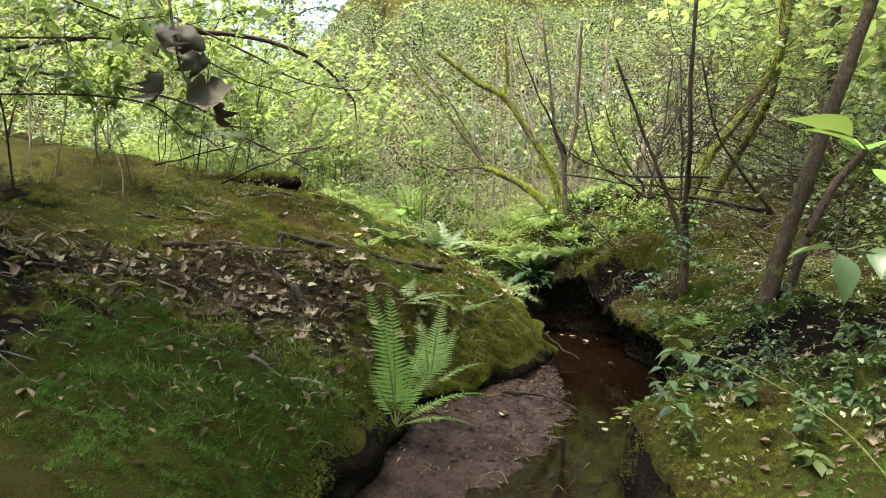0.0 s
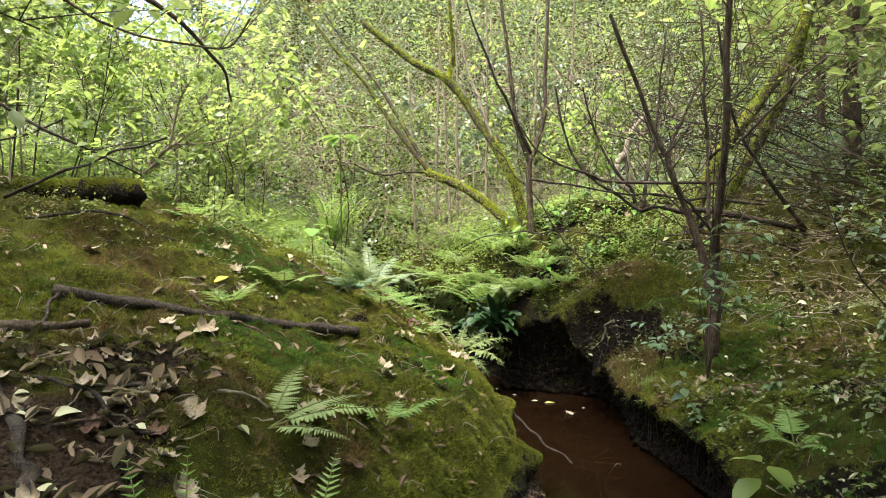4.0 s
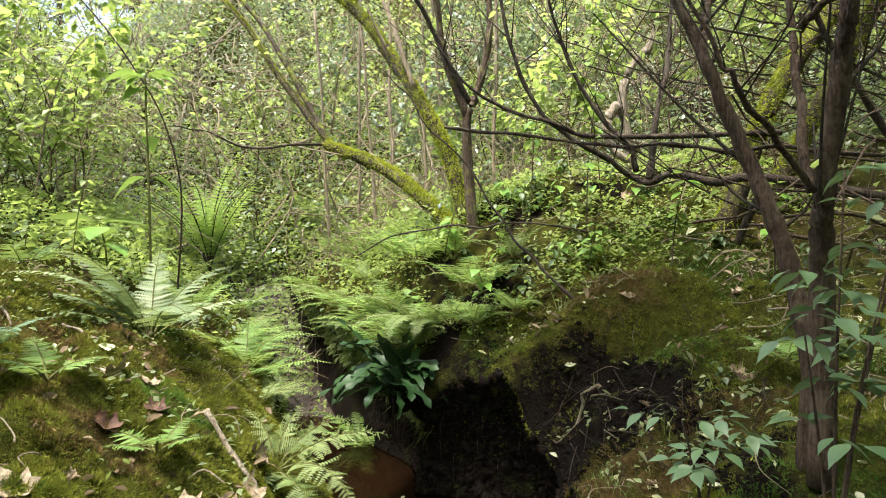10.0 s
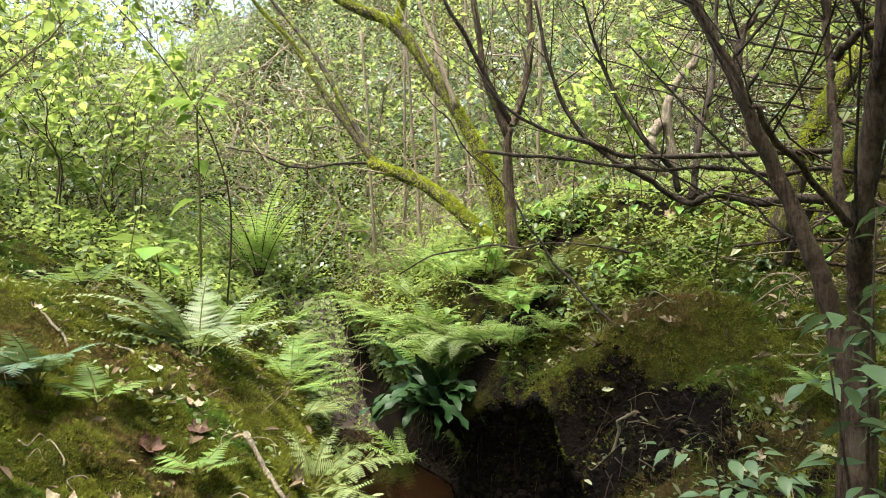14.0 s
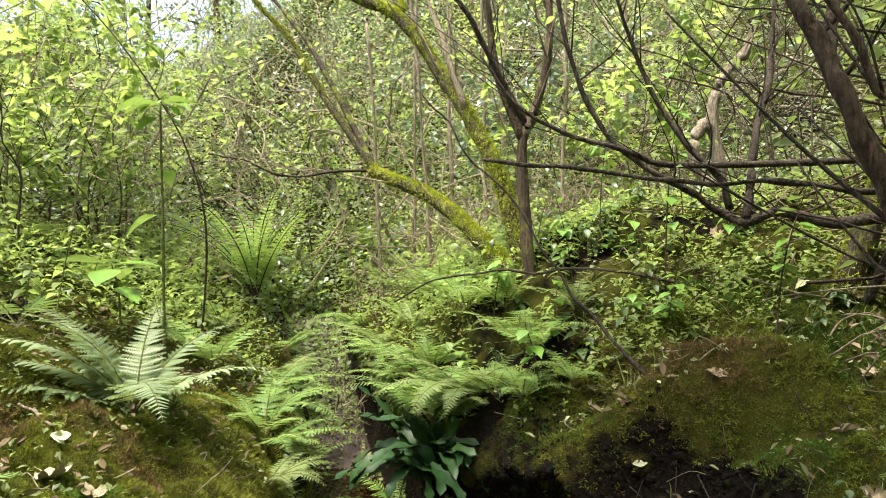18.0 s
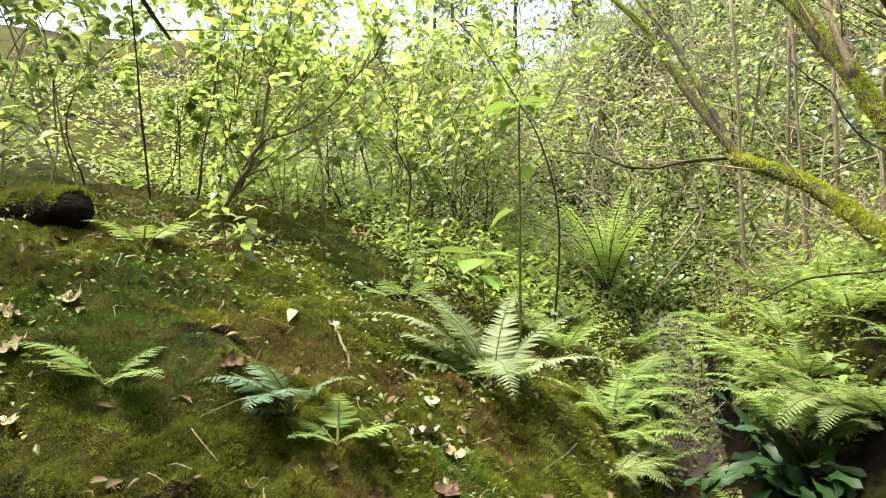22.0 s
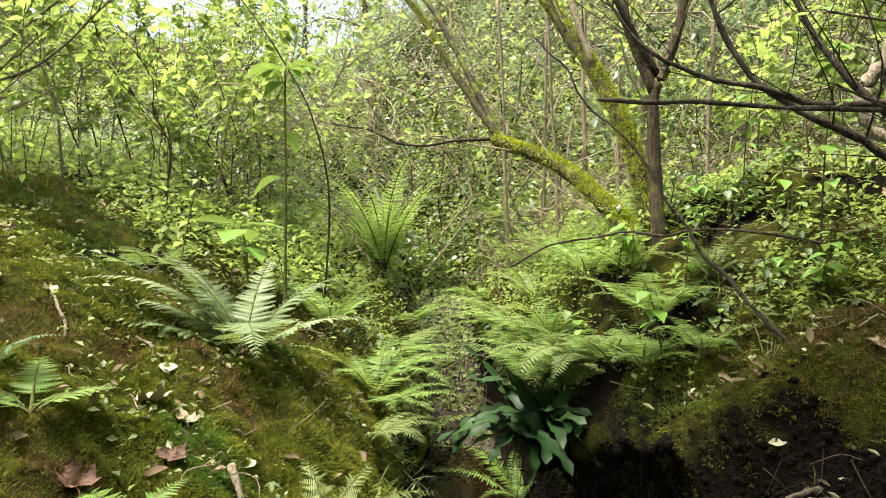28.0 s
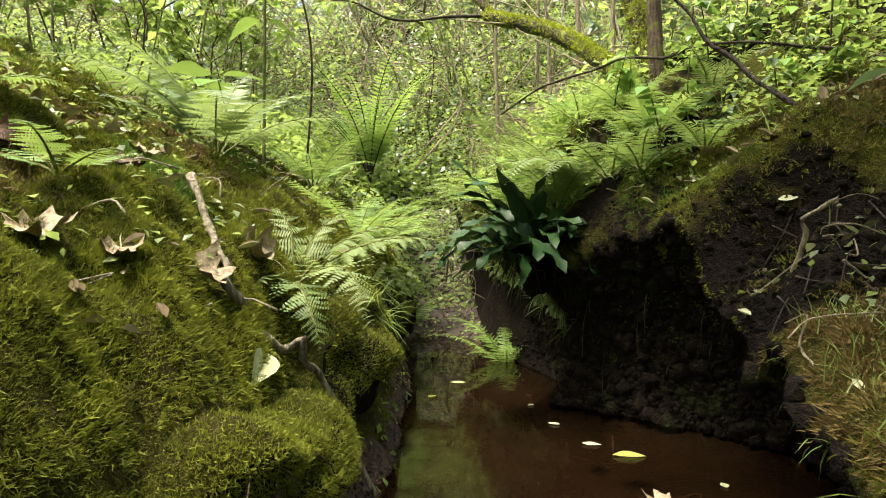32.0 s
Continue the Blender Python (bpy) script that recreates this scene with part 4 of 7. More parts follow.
tree("mossy_tree", "multi-stemmed tree with yellow-green mossy limbs on the bank", (2.2, 12.1, gz(2.2, 12.1) - 0.05), [
    ([(2.21, 12.1, 1.7), (1.93, 12.4, 2.09), (1.47, 12.9, 2.53), (0.86, 13.28, 2.85)], 0.078, 0.055, M_MOSSBARK),
    ([(0.92, 13.25, 2.83), (0.33, 13.7, 3.68), (-0.11, 14, 4.4), (-0.61, 14.2, 5.0), (-1.3, 14.5, 6)], 0.04, 0.018, M_MOSSBARK),
    ([(0.9, 13.26, 2.84), (0.61, 13.5, 3.43), (0.13, 13.8, 4.3), (-0.32, 14, 4.91), (-0.9, 14.2, 5.8)], 0.032, 0.016, M_MOSSBARK),
    ([(0.83, 13.3, 2.86), (0.52, 13.2, 2.85), (0.08, 13, 2.79), (-0.24, 12.9, 2.94), (-0.58, 12.9, 3.0)], 0.015, 0.006, M_BARK),
    ([(2.24, 12.1, 1.7), (2.07, 12.3, 2.55), (1.83, 12.5, 3.13), (1.52, 12.8, 3.71), (1.18, 13, 4.22), (0.63, 13.2, 4.57), (-0.1, 13.4, 5.2)], 0.072, 0.042, M_MOSSBARK),
    ([(1.18, 13, 4.22), (1.23, 13.1, 4.4), (1.27, 13.1, 4.75), (1.2, 13.2, 6)], 0.045, 0.02, M_MOSSBARK),
    ([(1.78, 12.5, 3.24), (1.61, 12.6, 3.82), (1.45, 12.8, 4.39), (1.2, 13, 5.6)], 0.03, 0.015, M_TWIG),
    ([(2.25, 12, 1.7), (2.21, 12, 2.41), (2.22, 12, 2.86), (2.32, 12, 3.11), (2.44, 12, 3.61), (2.45, 12, 4.06), (2.5, 12, 5.4)], 0.047, 0.022, M_TRUNK),
    ([(2.22, 12, 2.86), (2.03, 12, 3.42), (1.96, 12, 4.07), (1.8, 12, 5.4)], 0.04, 0.018, M_TRUNK),
    ([(2.24, 12, 2.99), (1.98, 11.9, 3.49), (1.7, 11.8, 4.0), (1.3, 11.7, 5)], 0.028, 0.012, M_BARK)],
    5, 0.9, 2, 0.09, M_FRESH, M_TWIG, 100, mossy=(0, 1, 4, 5))

tree("forked_tree", "dark slender tree forking low beside the stream", (3.2, 8.8, gz(3.2, 8.8) - 0.05), [
    ([(3.21, 8.75, 0.75), (3.23, 8.75, 1.46), (3.2, 8.7, 1.72), (3.16, 8.6, 1.96), (3.16, 8.5, 2.35), (3.14, 8.4, 2.65), (3.1, 8.3, 3.6), (3.2, 8.3, 5)], 0.052, 0.022, M_BROWN),
    ([(3.22, 8.86, 0.75), (3.24, 8.85, 1.22), (3.19, 8.9, 1.63), (3.12, 8.95, 1.91), (3.05, 9, 2.15), (2.94, 9, 2.42), (2.87, 9.05, 2.66), (2.75, 9.1, 2.98), (2.4, 9.2, 4)], 0.046, 0.018, M_BROWN),
    ([(3.14, 8.65, 1.91), (3.13, 8.7, 2.11), (3.19, 8.8, 2.39), (3.23, 8.9, 2.7), (3.23, 8.9, 2.91), (3.2, 9, 4)], 0.022, 0.011, M_BROWN),
    ([(3.11, 8.6, 1.91), (2.9, 8.5, 2.1), (2.72, 8.4, 2.26), (2.63, 8.4, 2.38), (2.4, 8.4, 2.9)], 0.014, 0.006, M_BROWN),
    ([(2.91, 9.05, 2.56), (3.02, 9.2, 2.8), (3.18, 9.3, 2.99), (3.6, 9.5, 3.8)], 0.024, 0.01, M_BROWN),
    ([(3.2, 8.8, 2.57), (3.22, 8.7, 2.63), (3.4, 8.5, 2.75), (4.0, 8.3, 3.4)], 0.02, 0.008, M_BROWN)],
    # Both crowns are unseen shade casters over the stream and right bank.
    7, 0.7, 1, 0.07, M_FRESH, None, 200, crown=((1.9, 6.3, 6.4, 1.8, 1200), (1.6, 9.1, 6.2, 1.3, 900)))

tree("dark_shrub", "tangle of dark curved branches sweeping over the bank", (3.4, 11.0, gz(3.4, 11.0) - 0.05), [
    ([(2.38, 11.2, 3.75), (2.47, 11.2, 3.23), (2.65, 11.2, 2.79), (2.88, 11.1, 2.53), (3.13, 11.1, 2.38), (3.35, 11.1, 2.22), (3.44, 11, 2.17), (3.59, 10.9, 2.22), (3.82, 10.8, 2.14), (4.11, 10.6, 2.14), (5.2, 10.4, 1.9)][::-1], 0.036, 0.012, M_BARK),
    ([(2.73, 11.2, 3.74), (2.87, 11.3, 3.33), (3.08, 11.2, 2.8), (3.32, 11.1, 2.46), (3.38, 11.1, 2.26)][::-1], 0.024, 0.01, M_BARK),
    ([(3.44, 11, 2.19), (3.58, 11.2, 2.68), (3.76, 11.4, 3.11), (3.9, 11.6, 3.58), (4.0, 11.6, 4.6)], 0.028, 0.013, M_BARK),
    ([(1.9, 11.3, 3.32), (2.1, 11.2, 3.02), (2.39, 11.2, 2.78), (2.8, 11.1, 2.62), (3.13, 11.1, 2.53), (4.4, 10.9, 2.5)][::-1], 0.022, 0.008, M_BARK),
    ([(4.11, 10.6, 2.14), (4.0, 10.8, 1.7), (3.9, 11, 1.2)], 0.026, 0.03, M_BARK),
    ([(5.2, 10.4, 1.9), (4.6, 10.3, 2.6), (4.2, 10.2, 3.2), (3.9, 10.0, 4.2)], 0.03, 0.012, M_BARK)],
    14, 0.8, 1, 0.07, M_FRESH, None, 300, "shrub")

# ---- loose branches ----
def stick(points, r0, r1, mat, label, seed=0, name="fallen_branch", category="branch"):
    p = np.array(points, float)
    base = p.mean(0)
    ob = new(name, tube_mesh(name, p - base, r0, r1, mat, 8, 0.3, seed, 8, 0.03))
    ob.location = base
    return tagged(ob, label, category)


stick([(-1.75, 7.0, gz(-1.75, 7.0) + 0.03), (-1.07, 7.34, gz(-1.07, 7.34) + 0.02), (-0.5, 7.78, gz(-0.5, 7.78) + 0.02), (-0.03, 8.03, gz(-0.03, 8.03) + 0.02)], 0.045, 0.036, M_BARK, "dark rotting branch lying on the moss", 1)
stick([(-2.6, 6.1, gz(-2.6, 6.1) + 0.02), (-1.94, 6.5, gz(-1.94, 6.5) + 0.03), (-1.46, 6.8, gz(-1.46, 6.8) + 0.02)], 0.03, 0.025, M_BROWN, "brown fallen branch on mossy ground", 2)
stick([(-1.89, 6.5, gz(-1.89, 6.5) + 0.05), (-1.52, 6, gz(-1.52, 6) + 0.02), (-1.22, 5.6, gz(-1.22, 5.6) + 0.02), (-1.06, 5.4, gz(-1.06, 5.4) + 0.02)], 0.02, 0.03, M_BARK, "dark crooked twig on leaf litter", 3)
stick([(1.9, 10.6, 2.53), (2.49, 10.4, 2.42), (2.96, 10.2, 2.32), (3.49, 10, 2.27), (4.3, 9.8, 2.2)], 0.009, 0.015, M_BARK, "long thin bare branch caught across the stems", 4)
stick([(2.8, 10.4, gz(2.8, 10.4) - 0.03), (2.59, 10.7, 1.53), (2.32, 10.9, 1.89), (2.06, 11, 2.36), (1.79, 11.1, 2.67), (1.5, 11.2, 3.1)], 0.012, 0.004, M_BARK, "thin bare sapling leaning over the bank", 5, "leaning_sapling", "sapling")
stick([(1.23, 11.9, 1.69), (1.61, 11.8, 1.87), (2.22, 11.5, 1.9), (2.66, 11.4, 1.91), (3.4, 11.3, 1.7)], 0.006, 0.010, M_BARK, "fallen bare branch lying among herbs", 6)

tree("leaning_tree", "brown leaning trunk rising from the mossy bank", (3.1, 6.3, gz(3.1, 6.3) - 0.05), [
    ([(2.95, 6.28, 0.35), (3.05, 6.29, 0.8), (3.16, 6.3, 1.17), (3.28, 6.3, 1.59), (3.46, 6.3, 2.11), (3.67, 6.35, 2.68), (3.96, 6.4, 3.39), (4.5, 6.5, 4.8), (5, 6.6, 6)], 0.085, 0.055, M_TRUNK),
    ([(3.42, 6.8, 0.45), (3.55, 6.8, 0.9), (3.68, 6.8, 1.34), (3.8, 6.8, 1.65), (4.1, 6.9, 2.12), (4.53, 7, 2.56), (5.2, 7.1, 3.2)], 0.06, 0.035, M_TRUNK)],
    # Unseen crown, added only to dim the ground on the right.
    3, 0.9, 2, 0.09, M_FRESH, None, 400, crown=((4.6, 6.6, 6.4, 2.6, 350),))
tree("mossy_leaning_tree", "pair of slanting trunks furred with yellow moss", (4.3, 11.0, gz(4.3, 11.0) - 0.05), [
    ([(3.95, 11, gz(3.95, 11) - 0.1), (4.42, 11, 2.8), (4.95, 11, 3.5), (5.35, 10.9, 4.13), (5.55, 10.8, 4.83), (5.8, 10.7, 6.5)], 0.08, 0.05, M_MOSSBARK),
    ([(4.4, 11.2, gz(4.4, 11.2) - 0.1), (4.84, 11.2, 2.63), (5.4, 11.1, 3.67), (5.57, 11, 4.46), (5.6, 11, 4.9), (5.7, 11, 6.5)], 0.075, 0.045, M_MOSSBARK)],
    4, 1.0, 2, 0.09, M_FRESH, None, 430, mossy=(0, 1))


# ---- fern fronds ----
def pinna_shape(lobes, plump, seed, share=1.15):
    """One side leaflet of a frond, unit long on +x, edged with small lobes."""
    v, f = [], []
    for side in (1, -1):
        for k in range(lobes):
            u0, u1 = k / lobes, (k + share) / lobes
            h = plump * (1 - 0.85 * (k / lobes) ** 1.4) * (0.75 if k == 0 else 1)
            b = len(v)
            v += [(u0, 0, 0), (min(u1, 1.02), 0, -0.01), (u0 + 0.65 * share / lobes, side * h, -0.03), (u0 + 0.22 * share / lobes, side * h * 0.9, -0.02)]
            f += [(b, b + 1, b + 2), (b, b + 2, b + 3)] if side > 0 else [(b, b + 2, b + 1), (b, b + 3, b + 2)]
    return np.array(v, float), np.array(f)


PINNA_FINE, PINNA_PLAIN, PINNA_LACE, PINNA_WIDE = pinna_shape(8, 0.145, 1), pinna_shape(4, 0.16, 2), pinna_shape(9, 0.11, 3), pinna_shape(8, 0.19, 4, 0.66)


def frond_mesh(length, a0, a1, width, pairs, shape, mat, seed, sway=0.0, stalk=None, loose=0.1):
    """A frond from its root along +x: starts at a0 degrees above level, ends at a1."""
    r = np.random.default_rng(seed)
    n = pairs + 8
    u = np.linspace(0, 1, n)
    ang = np.radians(a0 + (a1 - a0) * u ** 1.2)
    bend = np.cumsum(np.full(n, sway / n))
    d = np.stack([np.cos(ang) * np.cos(bend), np.cos(ang) * np.sin(bend), np.sin(ang)], 1)
    p = np.vstack([[0, 0, 0], np.cumsum(d[:-1] * length / (n - 1), 0)])
    side = np.stack([-np.sin(bend), np.cos(bend), np.zeros(n)], 1)
    up = np.cross(d, side)
    first = 6
    i = np.arange(first, n)
    w = (i - first + 0.5) / (n - first)
    env = np.minimum(1, 0.55 + w * 3.2) * (1 - w) ** 0.75 + 0.03
    mats, pos, size = [], [], []
    for s in (1, -1):
        tilt = r.normal(0.12 + 0.5 * (loose - 0.1), loose, len(i))
        sweep = 0.22 + 0.35 * w
        x = side[i] * s * np.cos(sweep)[:, None] + d[i] * np.sin(sweep)[:, None] - up[i] * tilt[:, None]
        x /= np.linalg.norm(x, axis=1)[:, None]
        z = up[i] - (up[i] * x).sum(1)[:, None] * x
        z /= np.linalg.norm(z, axis=1)[:, None]
        mats.append(np.stack([x, np.cross(z, x), z], 2))
        pos.append(p[i])
        size.append(width * env * r.uniform(0.88, 1.08, len(i)))
    v, f = strewn(shape, np.vstack(pos), np.concatenate(mats), np.concatenate(size))
    stem, (q, t), _ = tube(p[::3], 0.006 if stalk is None else 0.011, 0.0015 if stalk is None else 0.003, 4, 0, seed, 2)
    both = np.vstack([v, stem])
    which = np.concatenate([np.zeros(len(f), int), np.ones(len(q) + len(t), int)])
    me = mesh_of("frond", both, [f, q + len(v), t + len(v)], [mat, stalk or M_STALK], None, False)
    order = np.concatenate([np.zeros(len(f), int), np.ones(len(q), int), np.ones(len(t), int)])
    me.polygons.foreach_set("material_index", order.astype(np.int32))
    return me


M_STALK = bark_material("green_stalk", (0.07, 0.08, 0.02), (0.16, 0.17, 0.05))
M_SHIELD = leaf_material("shield_fern_green", (0.11, 0.23, 0.035), (0.18, 0.32, 0.055), (0.26, 0.40, 0.09), 0.45, 0.5, 0.3, True)


def fern(at, fronds, label, mat, seed, width=0.15, pairs=24, shape=None, group="", stalk=None, loose=0.1):
    """fronds: rows of yaw, length, start and end angle in degrees."""
    root = thing("fern", at, label, "fern", group)
    for k, (yaw, length, a0, a1) in enumerate(fronds):
        me = frond_mesh(length, a0, a1, width * length / 0.7, pairs, shape or PINNA_FINE, mat, seed + k, random.uniform(-0.3, 0.3) * (1 + 6 * (loose - 0.1)), stalk, loose)
        part("frond", me, root, "", pose(0, 0, 0, 0, 0, yaw))
    return root


def crown_of(count, length, a0, a1, seed, first=0.0, spread=360.0):
    r = random.Random(seed)
    return [(first + spread * k / count + r.uniform(-14, 14), length * r.uniform(0.75, 1.15), a0 + r.uniform(-14, 12), a1 + r.uniform(-14, 14)) for k in range(count)]


# the upright fern by the mud, at the start
fern((-0.33, 4.55, 0.28), [(112, 1.15, 78, 35), (95, 1.12, 76, 42), (70, 0.85, 60, 20), (128, 0.7, 55, 0), (20, 0.85, 38, -25), (50, 0.75, 55, 5), (-15, 0.6, 30, -30), (160, 0.45, 40, -10)], "bright green fern with arching fronds rooted in the muddy bank", M_SHIELD, 10, 0.085, 30)
fern((-0.1, 5.1, 0.42), [(75, 0.8, 72, 38), (105, 0.7, 70, 30), (55, 0.7, 60, 15), (20, 0.55, 40, -10), (130, 0.5, 50, 0)], "green fern with spreading fronds on the steep bank", M_FERN, 30, 0.11, 26)
fern((-0.4, 6.3, gz(-0.4, 6.3)), [(75, 0.62, 34, 2), (30, 0.6, 24, -12), (0, 0.7, 22, -14), (120, 0.5, 34, 0), (-35, 0.5, 16, -22), (160, 0.4, 30, -5)], "pale green fern among dead leaves on the moss", M_PALEFERN, 40, 0.13, 24)
# clump on the left bank with long drooping fronds
fern((0.04, 10.42, gz(0.04, 10.42)), [(212, 1.0, 62, -15), (228, 0.95, 34, -8), (-58, 0.9, 46, -40), (222, 0.9, 75, 5), (165, 0.9, 66, 10), (100, 0.75, 75, 20), (60, 0.8, 60, 0), (15, 0.8, 40, -20), (-30, 0.7, 50, -25), (195, 0.9, 48, -12)], "broad green fern with long drooping fronds on mossy bank", M_GREYFERN, 60, 0.14, 26)
fern((0.35, 11.5, gz(0.35, 11.5)), crown_of(8, 0.75, 55, -15, 3, -90), "green fern arching over the stream bank", M_FERN, 80, 0.13, 22)
fern((-0.2, 12.0, gz(-0.2, 12.0)), crown_of(7, 0.8, 55, -10, 4, -60), "green fern at the edge of the stream", M_FERN, 95, 0.13, 22)
fern((0.2, 12.7, gz(0.2, 12.7)), crown_of(7, 0.7, 50, -15, 5, 10), "green fern beside the upper stream", M_FERN, 110, 0.13, 20)
for k, (x, y, l) in enumerate(((1.25, 13.6, 0.6), (-0.6, 13.2, 0.6), (0.8, 14.7, 0.7), (1.15, 14.3, 0.6), (-1.9, 14.6, 0.9), (0.5, 15.8, 0.8), (1.5, 13.2, 0.6))):
    fern((x, y, gz(x, y) - 0.02), crown_of(7, l, 60, -5, 140 + k, 25 * k), "bright green fern along the upper stream", M_PALEFERN if k % 2 else M_FERN, 500 + 9 * k, 0.13, 18, None, "upper stream ferns")
# fronds arching over the upper stream from both edges
for k, (x, y, first, l) in enumerate(((0.62, 10.75, -60, 0.5), (0.42, 11.4, -70, 0.62), (0.25, 12.1, -60, 0.7), (0.02, 12.75, -50, 0.75), (-0.12, 13.4, -60, 0.7), (-0.3, 14.0, -60, 0.7), (1.34, 12.15, 130, 0.6), (1.12, 12.65, 140, 0.65), (0.95, 13.15, 150, 0.6), (0.74, 13.75, 150, 0.65), (0.55, 14.3, 160, 0.65))):
    fern((x, y, gz(x, y) - 0.02), crown_of(6, l, 42, -28, 240 + k, first, 150), "green fern arching over the narrow stream", M_PALEFERN if k % 4 == 0 else M_FERN, 700 + 9 * k, 0.13, 20, None, "upper stream ferns")
# pale fern on the lip
fern((0.93, 9.55, gz(0.93, 9.55) - 0.02), [(120, 0.42, 78, 5), (75, 0.4, 74, 10), (5, 0.62, 40, -22), (-25, 0.6, 28, -48), (-62, 0.5, 15, -62), (-95, 0.42, 25, -50), (-140, 0.34, 40, -30), (35, 0.5, 55, -15)], "pale yellow-green fern growing from the stream lip", M_PALEFERN, 130, 0.17, 19, PINNA_WIDE, loose=0.3)
# mass on the right bank above the hart's tongue
for k, (x, y, c, l) in enumerate(((1.75, 11.35, 9, 0.75), (1.5, 11.75, 8, 0.8), (1.2, 12.3, 8, 0.75), (2.1, 11.6, 7, 0.65), (1.75, 12.1, 7, 0.7), (1.3, 12.7, 7, 0.55), (1.55, 12.8, 6, 0.6), (1.15, 13.3, 7, 0.55), (1.95, 11.15, 8, 0.55), (2.2, 11.3, 8, 0.55), (2.5, 11.5, 7, 0.5), (1.65, 11.55, 8, 0.7), (2.05, 11.9, 8, 0.6), (1.4, 12.1, 8, 0.65), (1.5, 11.95, 8, 0.6), (1.66, 11.2, 9, 0.5), (1.64, 11.4, 9, 0.55), (1.62, 11.7, 8, 0.55), (2.1, 10.95, 9, 0.45), (2.4, 10.95, 8, 0.42))):
    fern((x, y, gz(x, y) - 0.02), crown_of(c, l, 58, -25, 20 + k, 180 + 30 * k), "fresh green fern spilling over the earth bank", M_FERN if k % 5 else M_PALEFERN, 150 + 12 * k, 0.13, 26, PINNA_LACE, "ferns over the bank")
fern((1.78, 11.25, gz(1.78, 11.25)), [(238, 0.72, 55, -62), (205, 0.7, 50, -40), (265, 0.65, 50, -50)], "fern with one broad frond hanging over the water", M_PALEFERN, 290, 0.15, 24)
# big shield fern in the middle distance
fern((-0.72, 14.5, gz(-0.72, 14.5) + 0.05), crown_of(21, 1.6, 80, 20, 33), "tall shield fern standing like a shuttlecock", M_SHIELD, 310, 0.07, 30, PINNA_PLAIN, stalk=M_BARK)
for k, (x, y, l) in enumerate(((-0.95, 10.9, 0.5), (-1.6, 9.3, 0.4), (-0.65, 8.55, 0.42), (-0.9, 7.6, 0.35), (0.2, 6.9, 0.4), (0.15, 9.0, 0.3), (-1.5, 12.6, 0.7), (-2.2, 13.4, 0.8), (1.9, 5.9, 0.4), (2.6, 6.6, 0.35), (3.6, 9.6, 0.4), (0.6, 8.9, 0.25))):
    fern((x, y, gz(x, y)), crown_of(5, l, 45, -10, 60 + k, 40 * k), "small low fern growing in the moss", M_FERN, 400 + 8 * k, 0.2, 16, None, "small ferns")


M_BLUEFERN = leaf_material("blue_green_fern", (0.05, 0.11, 0.06), (0.08, 0.15, 0.085), (0.12, 0.20, 0.12), 0.2, 0.5, 0.3, True)
fern((-0.12, 9.02, gz(-0.12, 9.02)), [(250, 0.45, 60, -20), (285, 0.42, 50, -30), (215, 0.45, 50, -25), (320, 0.4, 55, -20), (180, 0.4, 60, -10), (20, 0.35, 60, -10), (265, 0.35, 75, 20), (235, 0.3, 30, -45)], "lacy blue-green fern growing out of the moss", M_BLUEFERN, 360, 0.2, 18)


# ---- hart's-tongue fern ----
def strap_mesh(length, a0, a1, width, seed):
    n = 12
    u = np.linspace(0, 1, n)
    ang = np.radians(a0 + (a1 - a0) * u)
    d = np.stack([np.cos(ang), np.zeros(n), np.sin(ang)], 1)
    p = np.vstack([[0, 0, 0], np.cumsum(d[:-1] * length / (n - 1), 0)])
    w = width * np.minimum(1, 0.35 + u * 3) * np.sqrt(np.clip(1 - u ** 4, 0.0004, 1))
    up = np.stack([-np.sin(ang), np.zeros(n), np.cos(ang)], 1)
    wave = 0.014 * np.sin(u * 23 + seed)
    v = np.empty((n, 3, 3))
    v[:, 0] = p + np.array([0, 1, 0]) * w[:, None] + up * (0.3 * w + wave)[:, None]
    v[:, 1] = p
    v[:, 2] = p - np.array([0, 1, 0]) * w[:, None] + up * (0.3 * w - wave)[:, None]
    f = []
    for i in range(n - 1):
        a = 3 * i
        f += [(a, a + 1, a + 4, a + 3), (a + 1, a + 2, a + 5, a + 4)]
    return mesh_of("frond", v.reshape(-1, 3), np.array(f), M_HART)


